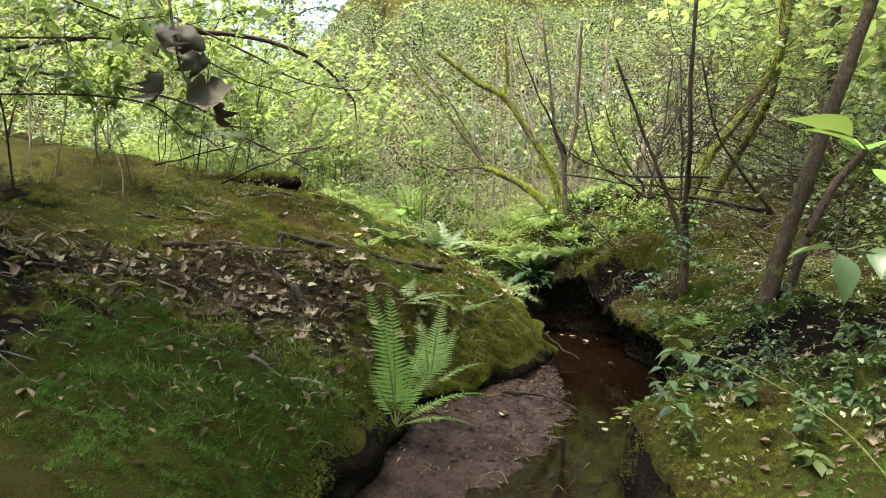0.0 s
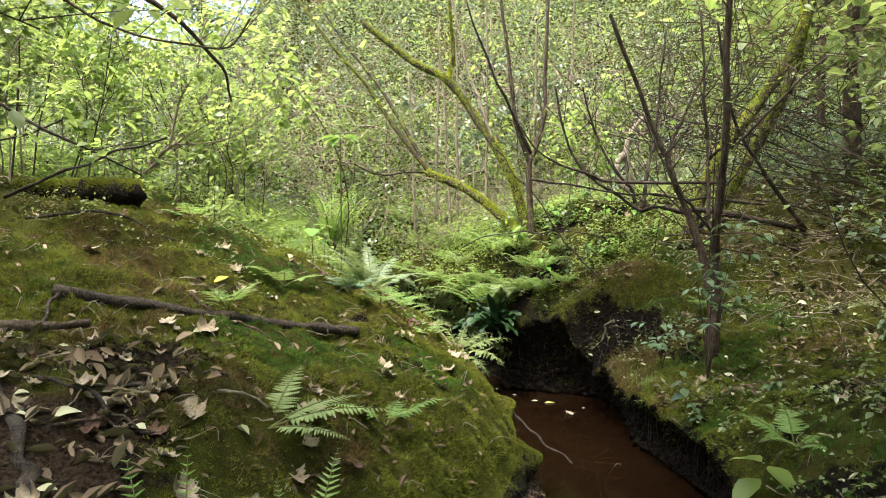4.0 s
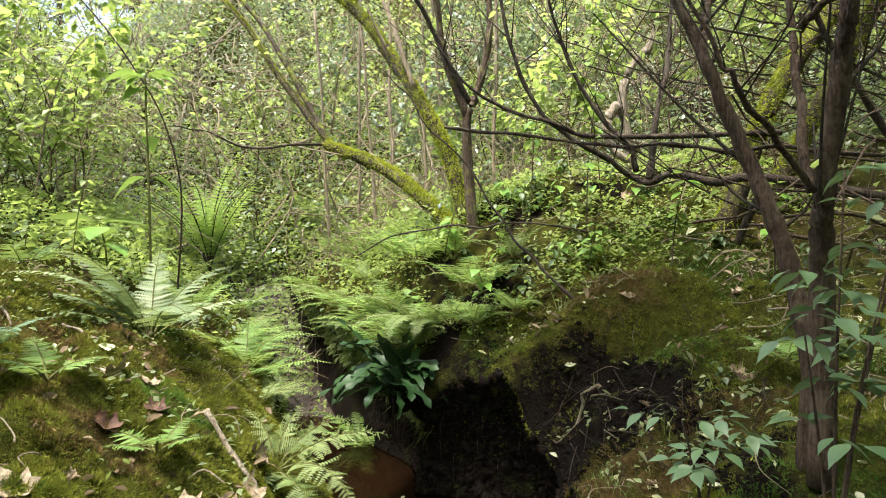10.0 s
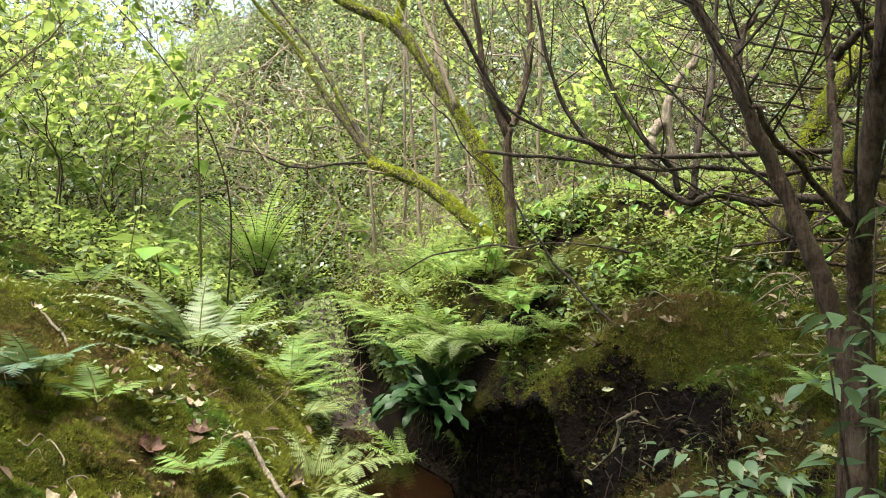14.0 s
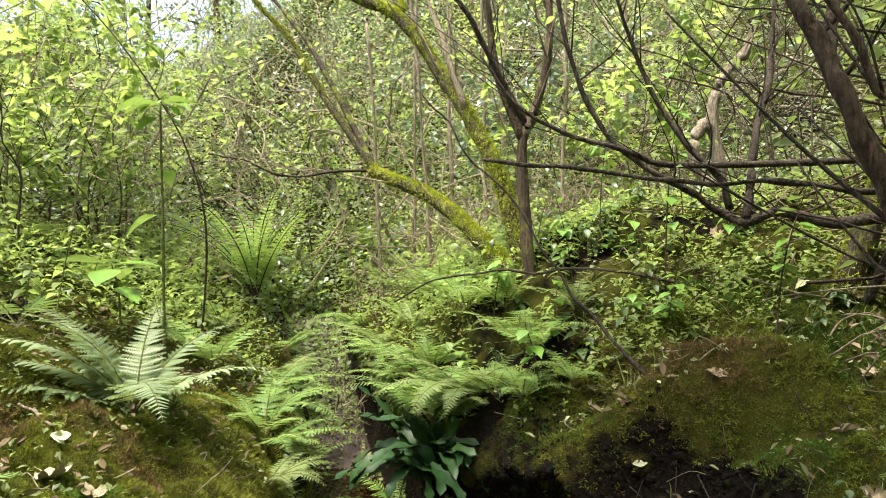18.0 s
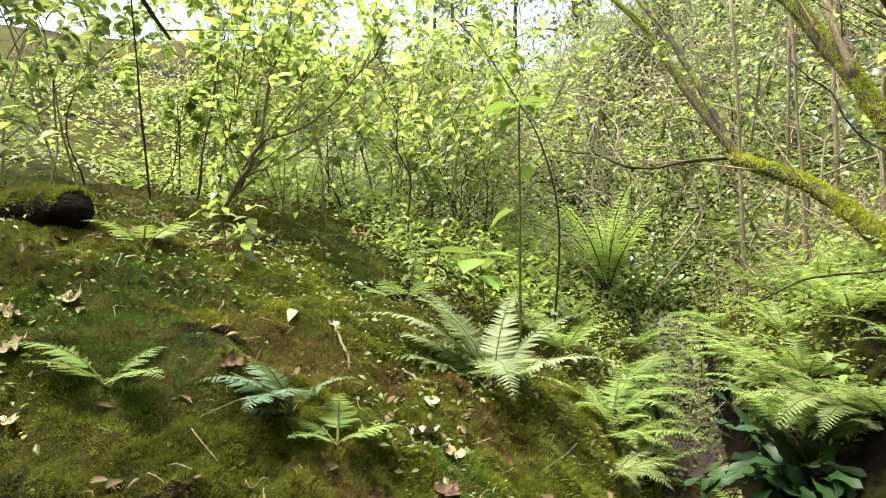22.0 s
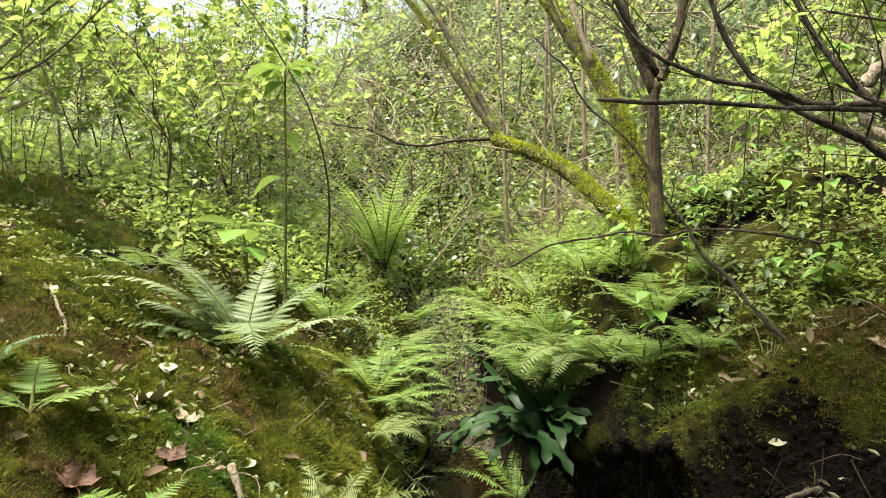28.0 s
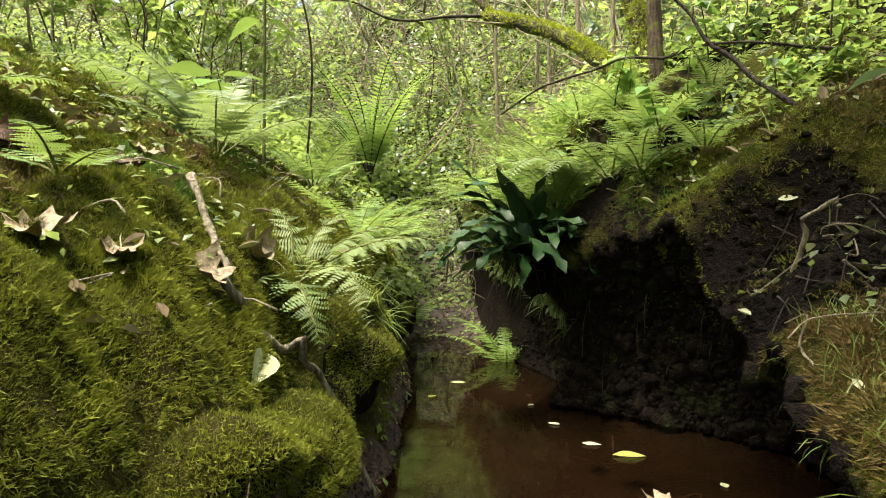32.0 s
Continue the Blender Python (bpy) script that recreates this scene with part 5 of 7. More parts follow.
def harts_tongue(at, seed):
    root = thing("harts_tongue_fern", at, "glossy dark green strap-leaved fern over the water", "fern")
    r = random.Random(seed)
    for k in range(46):
        yaw = 105 + 295 * ((k * 7) % 46) / 45 + r.uniform(-16, 16)
        a0, a1 = ((80, -10), (62, -38), (42, -58), (86, 25), (25, -62))[k % 5]
        reach = 1.25 if 150 < yaw < 235 else 1.0
        part("frond", strap_mesh(reach * r.uniform(0.34, 0.52), a0 + r.uniform(-12, 12), a1 + r.uniform(-25, 25), r.uniform(0.030, 0.046), k), root, "", pose(r.uniform(-0.1, 0.1), r.uniform(-0.1, 0.1), r.uniform(-0.06, 0.02), r.uniform(-30, 30), r.uniform(-10, 10), yaw))
    lines = []
    for k in range(30):
        x, y = r.uniform(-0.16, 0.2), r.uniform(-0.12, 0.15)
        l = r.uniform(0.12, 0.4)
        lines.append(([(x * 0.7, y * 0.7, 0.02), (x + r.uniform(-0.04, 0.04), y, -0.5 * l), (x * 1.1 + r.uniform(-0.07, 0.07), y * 1.1 - 0.03, -l)], 0.003, 0.001))
    part("root", many_tubes("root", lines, M_BARK), root, "hanging brown roots")
    bm = bmesh.new()
    bmesh.ops.create_icosphere(bm, subdivisions=3, radius=0.1)
    for q in bm.verts:
        w = 1 + 0.35 * noise.noise(q.co * 9) + 0.2 * noise.noise(q.co * 23)
        q.co = Vector((q.co.x * w * 1.1, q.co.y * w * 1.1, q.co.z * w * (1.0 if q.co.z > 0 else 1.9)))
    me = bpy.data.meshes.new("rootstock")
    bm.to_mesh(me)
    bm.free()
    me.materials.append(M_EARTH)
    part("rootstock", me, root, "dark earthy rootstock", pose(0.03, 0.12, -0.04))
    return root


harts_tongue((1.52, 11.0, 0.76), 5)


# ---- leafy saplings and herbs ----
def leafy_stem(name, label, category, line, r0, leaves, mat, seed, group="", stalk=None):
    """A stem with broad leaves: rows of share along the stem, yaw, size, tilt."""
    base = np.array(line[0], float)
    root = thing(name, base, label, category, group)
    v, f, p = tube(np.array(line) - base, r0, r0 * 0.4, 5, 0.1, seed, 6)
    part("stem", mesh_of("stem", v, f, stalk or M_STALK), root)
    for share, yaw, size, tilt in leaves:
        at = p[min(int(share * (len(p) - 1)), len(p) - 1)]
        me = LEAF_MESHES[mat.name][seed % 3]
        ob = part("leaf", me, root, "", pose(at[0], at[1], at[2], random.uniform(-15, 15), -tilt, yaw) @ Matrix.Scale(size, 4))
    return root


def leaf_mesh(widths, mat, fold=0.25, droop=0.2):
    v, f = leaf_shape(widths, 1.0, fold, droop)
    v = v.copy()
    v[:, 0] += 0.12
    return mesh_of("leaf", v, f, mat)


BROAD = ((0.02, 0.2, 0.33, 0.36, 0.3, 0.2, 0.09, 0.01), (0.02, 0.24, 0.35, 0.33, 0.28, 0.17, 0.08, 0.01), (0.02, 0.16, 0.27, 0.3, 0.26, 0.18, 0.09, 0.01))
ELLIPSE = (0.015, 0.15, 0.24, 0.26, 0.22, 0.15, 0.06, 0.005)
LEAF_MESHES = {m.name: [leaf_mesh(w, m, 0.15 + 0.1 * k, 0.12 + 0.1 * k) for k, w in enumerate(BROAD)] for m in (M_LEAF, M_FRESH, M_IVY, M_ELDER, M_SAPLEAF, M_DARKLEAF, M_FRESHLEAF)}

sap = [(-0.42, 12.3, gz(-0.42, 12.3)), (-0.31, 12.2, 2.26), (-0.41, 12.1, 2.91), (-0.61, 12, 3.35), (-0.89, 12, 3.76), (-1.23, 12, 4.16), (-1.7, 12, 4.7)]
leafy_stem("sapling", "thin dark-stemmed sapling leaning over the bank", "sapling", sap, 0.0105, [(0.8, 30, 0.16, -10), (0.9, 200, 0.15, -20), (0.7, 120, 0.13, -15), (0.97, 90, 0.16, -10), (0.6, 10, 0.13, -25)], M_LEAF, 1, stalk=M_BROWN)
leafy_stem("sapling", "slender sapling with large bright green leaves", "sapling", [(-0.38, 11.6, gz(-0.38, 11.6)), (-0.37, 11.6, 2.22), (-0.37, 11.6, 3.06), (-0.36, 11.6, 3.16)], 0.012,
           [(1, 185, 0.30, 5), (1, 150, 0.22, 12), (1, 215, 0.24, -8), (0.99, 15, 0.22, 15), (0.98, 60, 0.2, 20), (0.97, -20, 0.24, 0), (0.93, 240, 0.2, -20), (0.93, 330, 0.2, -15), (0.7, 170, 0.2, -10), (0.72, 350, 0.18, -10), (0.55, 100, 0.22, -10), (0.4, 200, 0.26, -20), (0.42, 20, 0.22, -20)], M_SAPLEAF, 2)
leafy_stem("sapling", "broad-leaved seedling with large yellow-green leaves", "sapling", [(-0.75, 11.7, gz(-0.75, 11.7)), (-0.76, 11.7, gz(-0.75, 11.7) + 0.3), (-0.78, 11.65, gz(-0.75, 11.7) + 0.5)], 0.01,
           [(1, 200, 0.34, 10), (1, 20, 0.32, 0), (0.95, 280, 0.3, -15), (0.95, 110, 0.3, -10), (0.6, 330, 0.26, -20)], M_SAPLEAF, 3)


def compound_plant(at, stems, label, mat, seed, leaflet=0.14):
    """An elder-like plant: stems that carry leaves of five or seven leaflets."""
    root = thing("elder_plant", at, label, "shrub")
    r = random.Random(seed)
    for sx, sy, sz in stems:
        line = [(0, 0, 0), (sx * 0.4, sy * 0.4, sz * 0.5), (sx, sy, sz)]
        v, f, p = tube(line, 0.0065, 0.003, 5, 0.1, seed, 6)
        stem = part("stem", mesh_of("stem", v, f, M_BROWN), root)
        for k in range(3):
            share = 1 - 0.2 * k
            q = p[int(share * (len(p) - 1))]
            for half in (0, 180):
                yaw = r.uniform(0, 180) + half
                c, s = math.cos(radians(yaw)), math.sin(radians(yaw))
                reach = leaflet * r.uniform(1.6, 2.4)
                for j, (along, turn) in enumerate(((1.0, 0), (0.75, 62), (0.75, -62), (0.4, 68), (0.4, -68))):
                    z = q[2] + reach * along * 0.1
                    part("leaflet", LEAF_MESHES[mat.name][2], stem, "", pose(q[0] + c * reach * along, q[1] + s * reach * along, z, r.uniform(-25, 25), r.uniform(-14, 28), yaw + turn + r.uniform(-10, 10)) @ Matrix.Scale(leaflet * r.uniform(0.75, 1.15), 4))
    return root


LEAF_MESHES[M_ELDER.name] = [leaf_mesh(ELLIPSE, M_ELDER, 0.2, 0.1 + 0.1 * k) for k in range(3)]
compound_plant((2.9, 8.25, gz(2.9, 8.25)), [(0.08, 0.0, 1.3), (-0.15, -0.12, 0.85), (0.38, 0.1, 1.2), (0.15, -0.1, 1.05)], "young elder with dull green leaflets beside the tree", M_ELDER, 4, 0.10)
compound_plant((2.72, 8.75, gz(2.72, 8.75)), [(-0.12, -0.1, 0.42), (0.12, 0.02, 0.36)], "small elder shoot leaning over the stream edge", M_ELDER, 6, 0.085)


def herb(at, height, pairs, size, label, mat, seed, group, lean=(0, 0)):
    """Nettle- or bramble-like herb: a stem with crossed pairs of leaves."""
    line = [at, (at[0] + lean[0] * 0.4, at[1] + lean[1] * 0.4, at[2] + height * 0.5), (at[0] + lean[0], at[1] + lean[1], at[2] + height)]
    r = random.Random(seed)
    rows = []
    for k in range(pairs):
        share = 0.3 + 0.7 * (k + 1) / pairs
        for half in (0, 180):
            rows.append((share, 90 * k + half + r.uniform(-25, 25), size * (1.1 - 0.4 * k / pairs), r.uniform(-35, 5)))
    return leafy_stem("herb", label, "plant", line, 0.006, rows, mat, seed, group)


spots = random.Random(12)
for k in range(128):
    zone = k % 4 if k < 60 else 4 if k < 100 else 2
    if zone == 0:
        x, y = spots.uniform(2.2, 4.6), spots.uniform(4.6, 8.3)
    elif zone == 1:
        x, y = spots.uniform(1.5, 3.2), spots.uniform(2.6, 5.6)
    elif zone == 2:
        x, y = spots.uniform(1.9, 4.4), spots.uniform(10.9, 13.6)
    elif zone == 3:
        x, y = spots.uniform(3.3, 5.0), spots.uniform(8.4, 10.8)
    else:
        x, y = spots.uniform(1.2, 3.4), spots.uniform(2.4, 5.8)
    if x < float(bank(5, np.array([y]))[0]) + 0.06:
        continue
    herb((x, y, gz(x, y) - 0.01), spots.uniform(0.1, 0.28), spots.randint(5, 7), spots.uniform(0.045, 0.085), "soft green nettle-like herb on the bank", M_DARKLEAF if k % 3 or zone == 4 else M_LEAF, k, "bank herbs", (spots.uniform(-0.1, 0.1), spots.uniform(-0.1, 0.1)))
for k in range(26):
    x, y = spots.uniform(-3.4, -0.4), spots.uniform(9.8, 13.6)
    herb((x, y, gz(x, y) - 0.01), spots.uniform(0.25, 0.8), spots.randint(3, 7), spots.uniform(0.07, 0.13), "tall green herb among the shrubs", M_FRESH if k % 2 else M_LEAF, 60 + k, "shrub layer herbs", (spots.uniform(-0.2, 0.2), spots.uniform(-0.2, 0.2)))
for k in range(34):
    x, y = spots.uniform(1.65, 3.6), spots.uniform(10.95, 12.5)
    herb((x, y, gz(x, y) - 0.01), spots.uniform(0.15, 0.38), spots.randint(3, 5), spots.uniform(0.07, 0.115), "broad-leaved green herb crowding the bank top", (M_SAPLEAF, M_DARKLEAF, M_FRESHLEAF)[k % 3], 130 + k, "bank top herbs", (spots.uniform(-0.12, 0.12), spots.uniform(-0.12, 0.12)))
sprigs = random.Random(31)
for k, (x, y, h, lx, ly) in enumerate(((3.05, 11.35, 1.25, 0.1, -0.1), (2.5, 11.5, 0.8, -0.12, 0.0), (2.75, 11.95, 0.95, 0.1, 0.05), (3.45, 10.7, 0.85, 0.15, -0.1), (3.3, 11.7, 1.4, -0.1, 0.1), (1.95, 11.8, 0.55, 0.1, -0.1), (3.9, 10.2, 0.7, 0.1, 0.1), (2.2, 10.95, 0.4, -0.08, -0.06))):
    z = gz(x, y)
    rows = [(sprigs.uniform(0.5, 1.0), sprigs.uniform(0, 360), sprigs.uniform(0.08, 0.13), sprigs.uniform(-35, 10)) for _ in range(14)]
    leafy_stem("sapling", "slim young shoot with fresh green leaves on the bank", "sapling", [(x, y, z - 0.02), (x + 0.3 * lx, y + 0.3 * ly, z + 0.5 * h), (x + lx, y + ly, z + h)], 0.006, rows, M_SAPLEAF, k, "young shoots", M_BROWN)
herb((2.38, 6.55, gz(2.5, 6.55) - 0.2), 0.22, 2, 0.24, "pale serrated leaf plant hanging from the bank", M_FRESH, 91, "bank herbs", (-0.05, -0.1))
herb((1.3, 3.5, gz(1.3, 3.5)), 0.4, 5, 0.10, "bramble shoot with pale green leaves", M_DARKLEAF, 92, "bank herbs", (-0.15, -0.1))
herb((2.48, 7.75, gz(2.48, 7.75)), 0.3, 4, 0.10, "nettle-like herb at the stream edge", M_DARKLEAF, 93, "bank herbs", (-0.05, 0.0))
herb((2.75, 5.7, gz(2.75, 5.7)), 0.3, 7, 0.12, "dark green leafy herb beside the trunk", M_DARKLEAF, 94, "bank herbs", (-0.05, 0.0))


# ---- shrubs and background trees ----
def bush(at, height, spread, stems, leaf_count, leaf_size, mat, seed, name="shrub", label="leafy green woodland shrub", wood=None, shape=None):
    r = np.random.default_rng(seed)
    root = thing(name, at, label, "tree" if height > 5 else "shrub")
    twigs = []
    for k in range(stems):
        a = r.uniform(0, 6.283)
        out = spread * r.uniform(0.2, 1.0)
        foot = np.array([*r.normal(0, 0.45 * spread, 2), 0.0])
        foot[2] = gz(at[0] + foot[0], at[1] + foot[1]) - at[2] - 0.05
        top = foot + np.array([np.cos(a) * out, np.sin(a) * out, height * r.uniform(0.45, 1.0)])
        line = [foot, foot + (top - foot) * np.array([0.2, 0.2, 0.4]) + r.normal(0, 0.08, 3), foot + (top - foot) * np.array([0.55, 0.55, 0.78]) + r.normal(0, 0.12, 3), top]
        r0 = 0.0022 * height + 0.005
        v, f, p = tube(line, r0, 0.004, 5, 0.12, seed + k, 5, 0.05)
        part("stem", mesh_of("stem", v, f, wood or M_BARK), root)
        twigs += twigs_from(p, 9, 0.30 * height ** 0.6 + 0.2, 0.005, seed + 10 * k, 0.0)
    part("twig_spray", many_tubes("twig_spray", twigs, wood or M_BARK, 3, 2), root)
    per = max(1, leaf_count // max(1, len(twigs)))
    v, f = leaves_along(twigs, per, leaf_size, shape or SIMPLE, seed + 5, 0.25)
    part("foliage", mesh_of("foliage", v, f, mat, smooth=False), root)
    return root


OVAL_LITE = leaf_shape((0.02, 0.26, 0.3, 0.14, 0.01))
for k, (x, y, h, sp, n, mat) in enumerate((
        (-2.0, 12.9, 2.0, 0.9, 300, M_FRESH), (-3.0, 13.2, 2.6, 1.2, 520, M_FRESH), (-3.9, 12.2, 2.6, 1.2, 520, M_FRESH), (-3.9, 9.2, 2.6, 1.3, 480, M_LEAF),
        (-2.7, 13.9, 2.2, 0.8, 360, M_FRESH), (-2.8, 12.6, 3.2, 1.5, 620, M_FRESH), (-4.4, 11.8, 3.4, 1.7, 640, M_FRESH), (-5.4, 9.8, 3.2, 1.6, 560, M_LEAF),
        (-3.6, 14.2, 3.6, 1.8, 700, M_FRESH), (-5.8, 13.0, 4.2, 2.0, 760, M_LEAF), (-2.4, 15.6, 3.0, 1.2, 520, M_LEAF), (-4.2, 7.6, 2.6, 1.2, 420, M_FRESH),
        (-5.2, 6.4, 3.0, 1.5, 520, M_LEAF), (-3.9, 5.2, 2.2, 1.1, 360, M_FRESH), (4.8, 12.8, 2.4, 1.2, 420, M_LEAF), (6.2, 9.2, 3.0, 1.5, 460, M_LEAF),
        (5.6, 6.6, 2.6, 1.3, 360, M_LEAF), (3.2, 14.2, 2.2, 1.2, 420, M_FRESH), (-0.6, 17.2, 2.6, 1.2, 460, M_LEAF), (1.4, 16.6, 2.6, 1.3, 480, M_IVY),
        (3.6, 16.4, 3.0, 1.4, 520, M_IVY), (-7.2, 11.0, 4.6, 2.2, 700, M_FRESH), (-7.0, 7.6, 4.2, 2.0, 600, M_LEAF), (-5.0, 3.4, 3.2, 1.4, 420, M_LEAF))):
    bush((x, y, gz(x, y) - 0.05), h, sp, 5, int(n * (3.2 if y < 12 else 2.1)), 0.12 if y < 13 else 0.13, mat, 700 + 31 * k, wood=M_TWIG if k % 2 else M_BROWN, shape=OVAL_LITE if y < 11.5 and x > -4 else SIMPLE)


def big_tree(at, height, radius, crown, leaf_count, seed, mat, leaf_size=0.2, label="tall woodland tree with a thin leafy crown"):
    """A tapered trunk with limbs and a loose crown of leaves in clumps."""
    r = np.random.default_rng(seed)
    root = thing("tree", at, label, "tree", "background trees")
    lean = r.normal(0, 0.06, 2) * height
    line = [np.zeros(3), np.array([lean[0] * 0.3, lean[1] * 0.3, height * 0.35]), np.array([lean[0], lean[1], height])]
    v, f, p = tube(line, radius, radius * 0.3, 8, 0.12, seed, 6, 0.1)
    part("trunk", mesh_of("trunk", v, f, M_TRUNK), root)
    tips, lines = [], []
    for k in range(13):
        i = int(len(p) * r.uniform(0.25, 0.98))
        a = r.uniform(0, 6.283)
        reach = crown * r.uniform(0.5, 1.1)
        end = p[i] + np.array([np.cos(a) * reach, np.sin(a) * reach, r.uniform(-0.1, 0.45) * reach])
        mid = (p[i] + end) / 2 + np.array([0, 0, 0.15 * reach])
        lines.append(([p[i], mid, end], radius * 0.3, 0.015))
        tips += [mid, end, (mid + end) / 2, end + r.normal(0, 0.4, 3)]
    for pts, r0, r1 in lines:
        part("limb", tube_mesh("limb", pts, r0, r1, M_TRUNK, 5, 0.1, seed, 3), root)
    tips = np.array(tips)
    n = leaf_count
    c = tips[r.integers(0, len(tips), n)]
    pos = c + r.normal(0, 1, (n, 3)) * np.array([0.55, 0.55, 0.32]) * crown * 0.38
    m = turns(r.uniform(0, 6.283, n), r.normal(-0.2, 0.4, n), r.normal(0, 0.4, n))
    v, f = strewn(SIMPLE, pos, m, leaf_size * r.uniform(0.6, 1.3, n))
    part("crown", mesh_of("crown", v, f, mat, smooth=False), root)
    return root


woods = random.Random(8)
for k in range(16):
    x, y = -17 + 34 * ((k * 7) % 16) / 15 + woods.uniform(-0.8, 0.8), woods.uniform(27, 36)
    big_tree((x, y, gz(x, y) - 0.15), woods.uniform(6, 10), woods.uniform(0.1, 0.2), woods.uniform(1.6, 2.6), 2300, 1200 + k, (M_LEAF, M_IVY, M_FRESH, M_IVY)[k % 4])
# Added, mostly unseen trees that close the place and shade the right slope.
for k, (x, y) in enumerate(((-10.5, 4), (-8.5, -0.5), (-5, -5.5), (0.5, -7), (5, -5), (8.5, -1), (9.5, 3.5), (9, 8), (10.5, 12), (7.6, 5.4), (8.2, 10.2), (7.4, 12.6), (-6.6, 0.2), (4.6, 1.4), (8.4, 14.8))):
    big_tree((x, y, gz(x, y) - 0.15), woods.uniform(8, 11), woods.uniform(0.07, 0.13), woods.uniform(2.4, 3.4), 2400, 1300 + k, (M_LEAF, M_FRESH)[k % 2], 0.24)


# ---- undergrowth too fine to count ----
def low_leaves(name, n, x0, x1, y0, y1, high, size, mat, label, keep=None, shape=SIMPLE, category="undergrowth", smooth=False, rise=-0.1):
    p, nrm = scattered(n, x0, x1, y0, y1, keep)
    gentle = (nrm[:, 2] > np.where(p[:, 0] < 1.3, 0.5, 0.7)) | (p[:, 1] > 12.0)
    p, nrm = p[gentle], nrm[gentle]
    m = len(p)
    p = p + np.stack([rng.normal(0, 0.02, m), rng.normal(0, 0.02, m), rng.uniform(0.0, 1, m) ** 1.6 * high], 1)
    open_view = (np.abs(p[:, 0] + 0.72 - 0.36 * (14.5 - p[:, 1])) < 0.5) & (p[:, 1] > 12.0) & (p[:, 1] < 14.6)
    p = p[~(open_view & (p[:, 2] > ground_z(p[:, 0], p[:, 1]) + 0.16))]
    m = len(p)
    t = turns(rng.uniform(0, 6.283, m), rng.normal(rise, 0.4, m), rng.normal(0, 0.4, m))
    v, f = strewn(shape, p, t, size * rng.uniform(0.5, 1.3, m))
    tagged(new(name, mesh_of(name, v, f, mat, smooth=smooth)), label, category, kind="stuff")


def off_slip(x, y):
    """False on the bare slipped slope above the stream's bend."""
    return ~((x > 2.1) & (x < 3.5) & (y > 8.3) & (y < 10.35))


def clumped(scale, level, seed):
    return lambda x, y: rough(x * scale, y * scale, seed, 2) > level + rng.uniform(-0.35, 0.35, len(x))


low_leaves("ivy", 95000, -9, 12, 15.0, 27, 0.6, 0.095, M_IVY, "dark glossy ivy covering the far slope", clumped(0.5, -0.5, 81))
low_leaves("bramble_leaves", 34000, -11, 11, 14.8, 27, 1.2, 0.10, M_LEAF, "bramble leaves over the far slope", clumped(0.6, -0.2, 83))
low_leaves("hazel_leaves", 16000, -12, 7, 17.0, 28, 2.8, 0.11, M_FRESH, "fresh hazel leaves hanging over the far slope", clumped(0.4, 0.1, 84))
low_leaves("ground_herbs", 26000, 1.0, 5.0, 11.0, 15.4, 0.14, 0.046, M_FRESH, "low fresh herbs under the mossy tree", clumped(1.3, -0.35, 85))
low_leaves("ground_ivy", 7000, 2.0, 5.6, 5.4, 9.3, 0.06, 0.042, M_LEAF, "small creeping leaves on the bank by the trees", clumped(1.4, 0.15, 87))
low_leaves("under_shrubs", 4200, -8, -0.9, 12.2, 17, 1.9, 0.10, M_LEAF, "leaves of the shrub thicket beyond the mound", clumped(0.8, -0.1, 90))
low_leaves("shrub_layer", 20000, -7, -0.6, 12.0, 16.5, 0.5, 0.09, M_FRESH, "dense green shrub layer beyond the mound", clumped(0.9, -0.2, 89))
low_leaves("seedlings", 8500, -3.4, 0.9, 8.2, 12.6, 0.08, 0.038, M_LEAF, "tiny seedlings and creeping leaves in the moss", clumped(1.6, 0.25, 91))
low_leaves("slope_ivy", 20000, 5.6, 17, 2, 20, 0.5, 0.13, M_IVY, "ivy on the slope behind the thicket", clumped(0.5, -0.5, 94))
low_leaves("right_undergrowth", 14000, 4.6, 11, 2, 15, 0.8, 0.11, M_LEAF, "dark undergrowth on the slope behind the trees", clumped(0.8, -0.1, 93))
low_leaves("left_slope_leaves", 16000, -16, -6, 2, 20, 0.9, 0.12, M_LEAF, "leaves over the slope behind the shrubs", clumped(0.6, -0.4, 96))
low_leaves("leaf_litter", 16000, -5, 6, 2.4, 16.5, 0.015, 0.05, M_LITTER, "scraps of brown leaf litter on the ground", lambda x, y: off_slip(x, y) & (rough(x * 1.2, y * 1.2, 95, 2) > 0), CURLED)
low_leaves("slope_herbs", 26000, -3.5, 4.5, 15.0, 19.5, 0.5, 0.08, M_FRESH, "green herbs covering the lower far slope", clumped(0.8, -0.5, 103))
low_leaves("bank_litter", 9000, 2.4, 6.6, 6.2, 12.6, 0.02, 0.06, M_LITTER, "brown leaf litter on the bank between the trees", lambda x, y: off_slip(x, y) & (rough(x * 1.5, y * 1.5, 107, 2) > 0), CURLED, "leaves", True)
low_leaves("mound_litter", 1500, -3.4, -0.2, 3.9, 7.0, 0.03, 0.095, M_LITTER, "brown leaf litter thick on the mound", lambda x, y: moss_patch(x, y) < rng.uniform(-0.2, 0.5, len(x)), CURLED, "leaves", True)
low_leaves("upper_ivy", 3500, -2.2, 2.4, 11.8, 16.6, 0.25, 0.07, M_IVY, "dark glossy leaves along the upper stream", clumped(1.4, -0.1, 109))
low_leaves("upper_herbs", 21000, -2.2, 2.4, 11.6, 16.6, 0.4, 0.055, M_FRESH, "fresh low herbs along the upper stream", clumped(1.2, -0.4, 99))
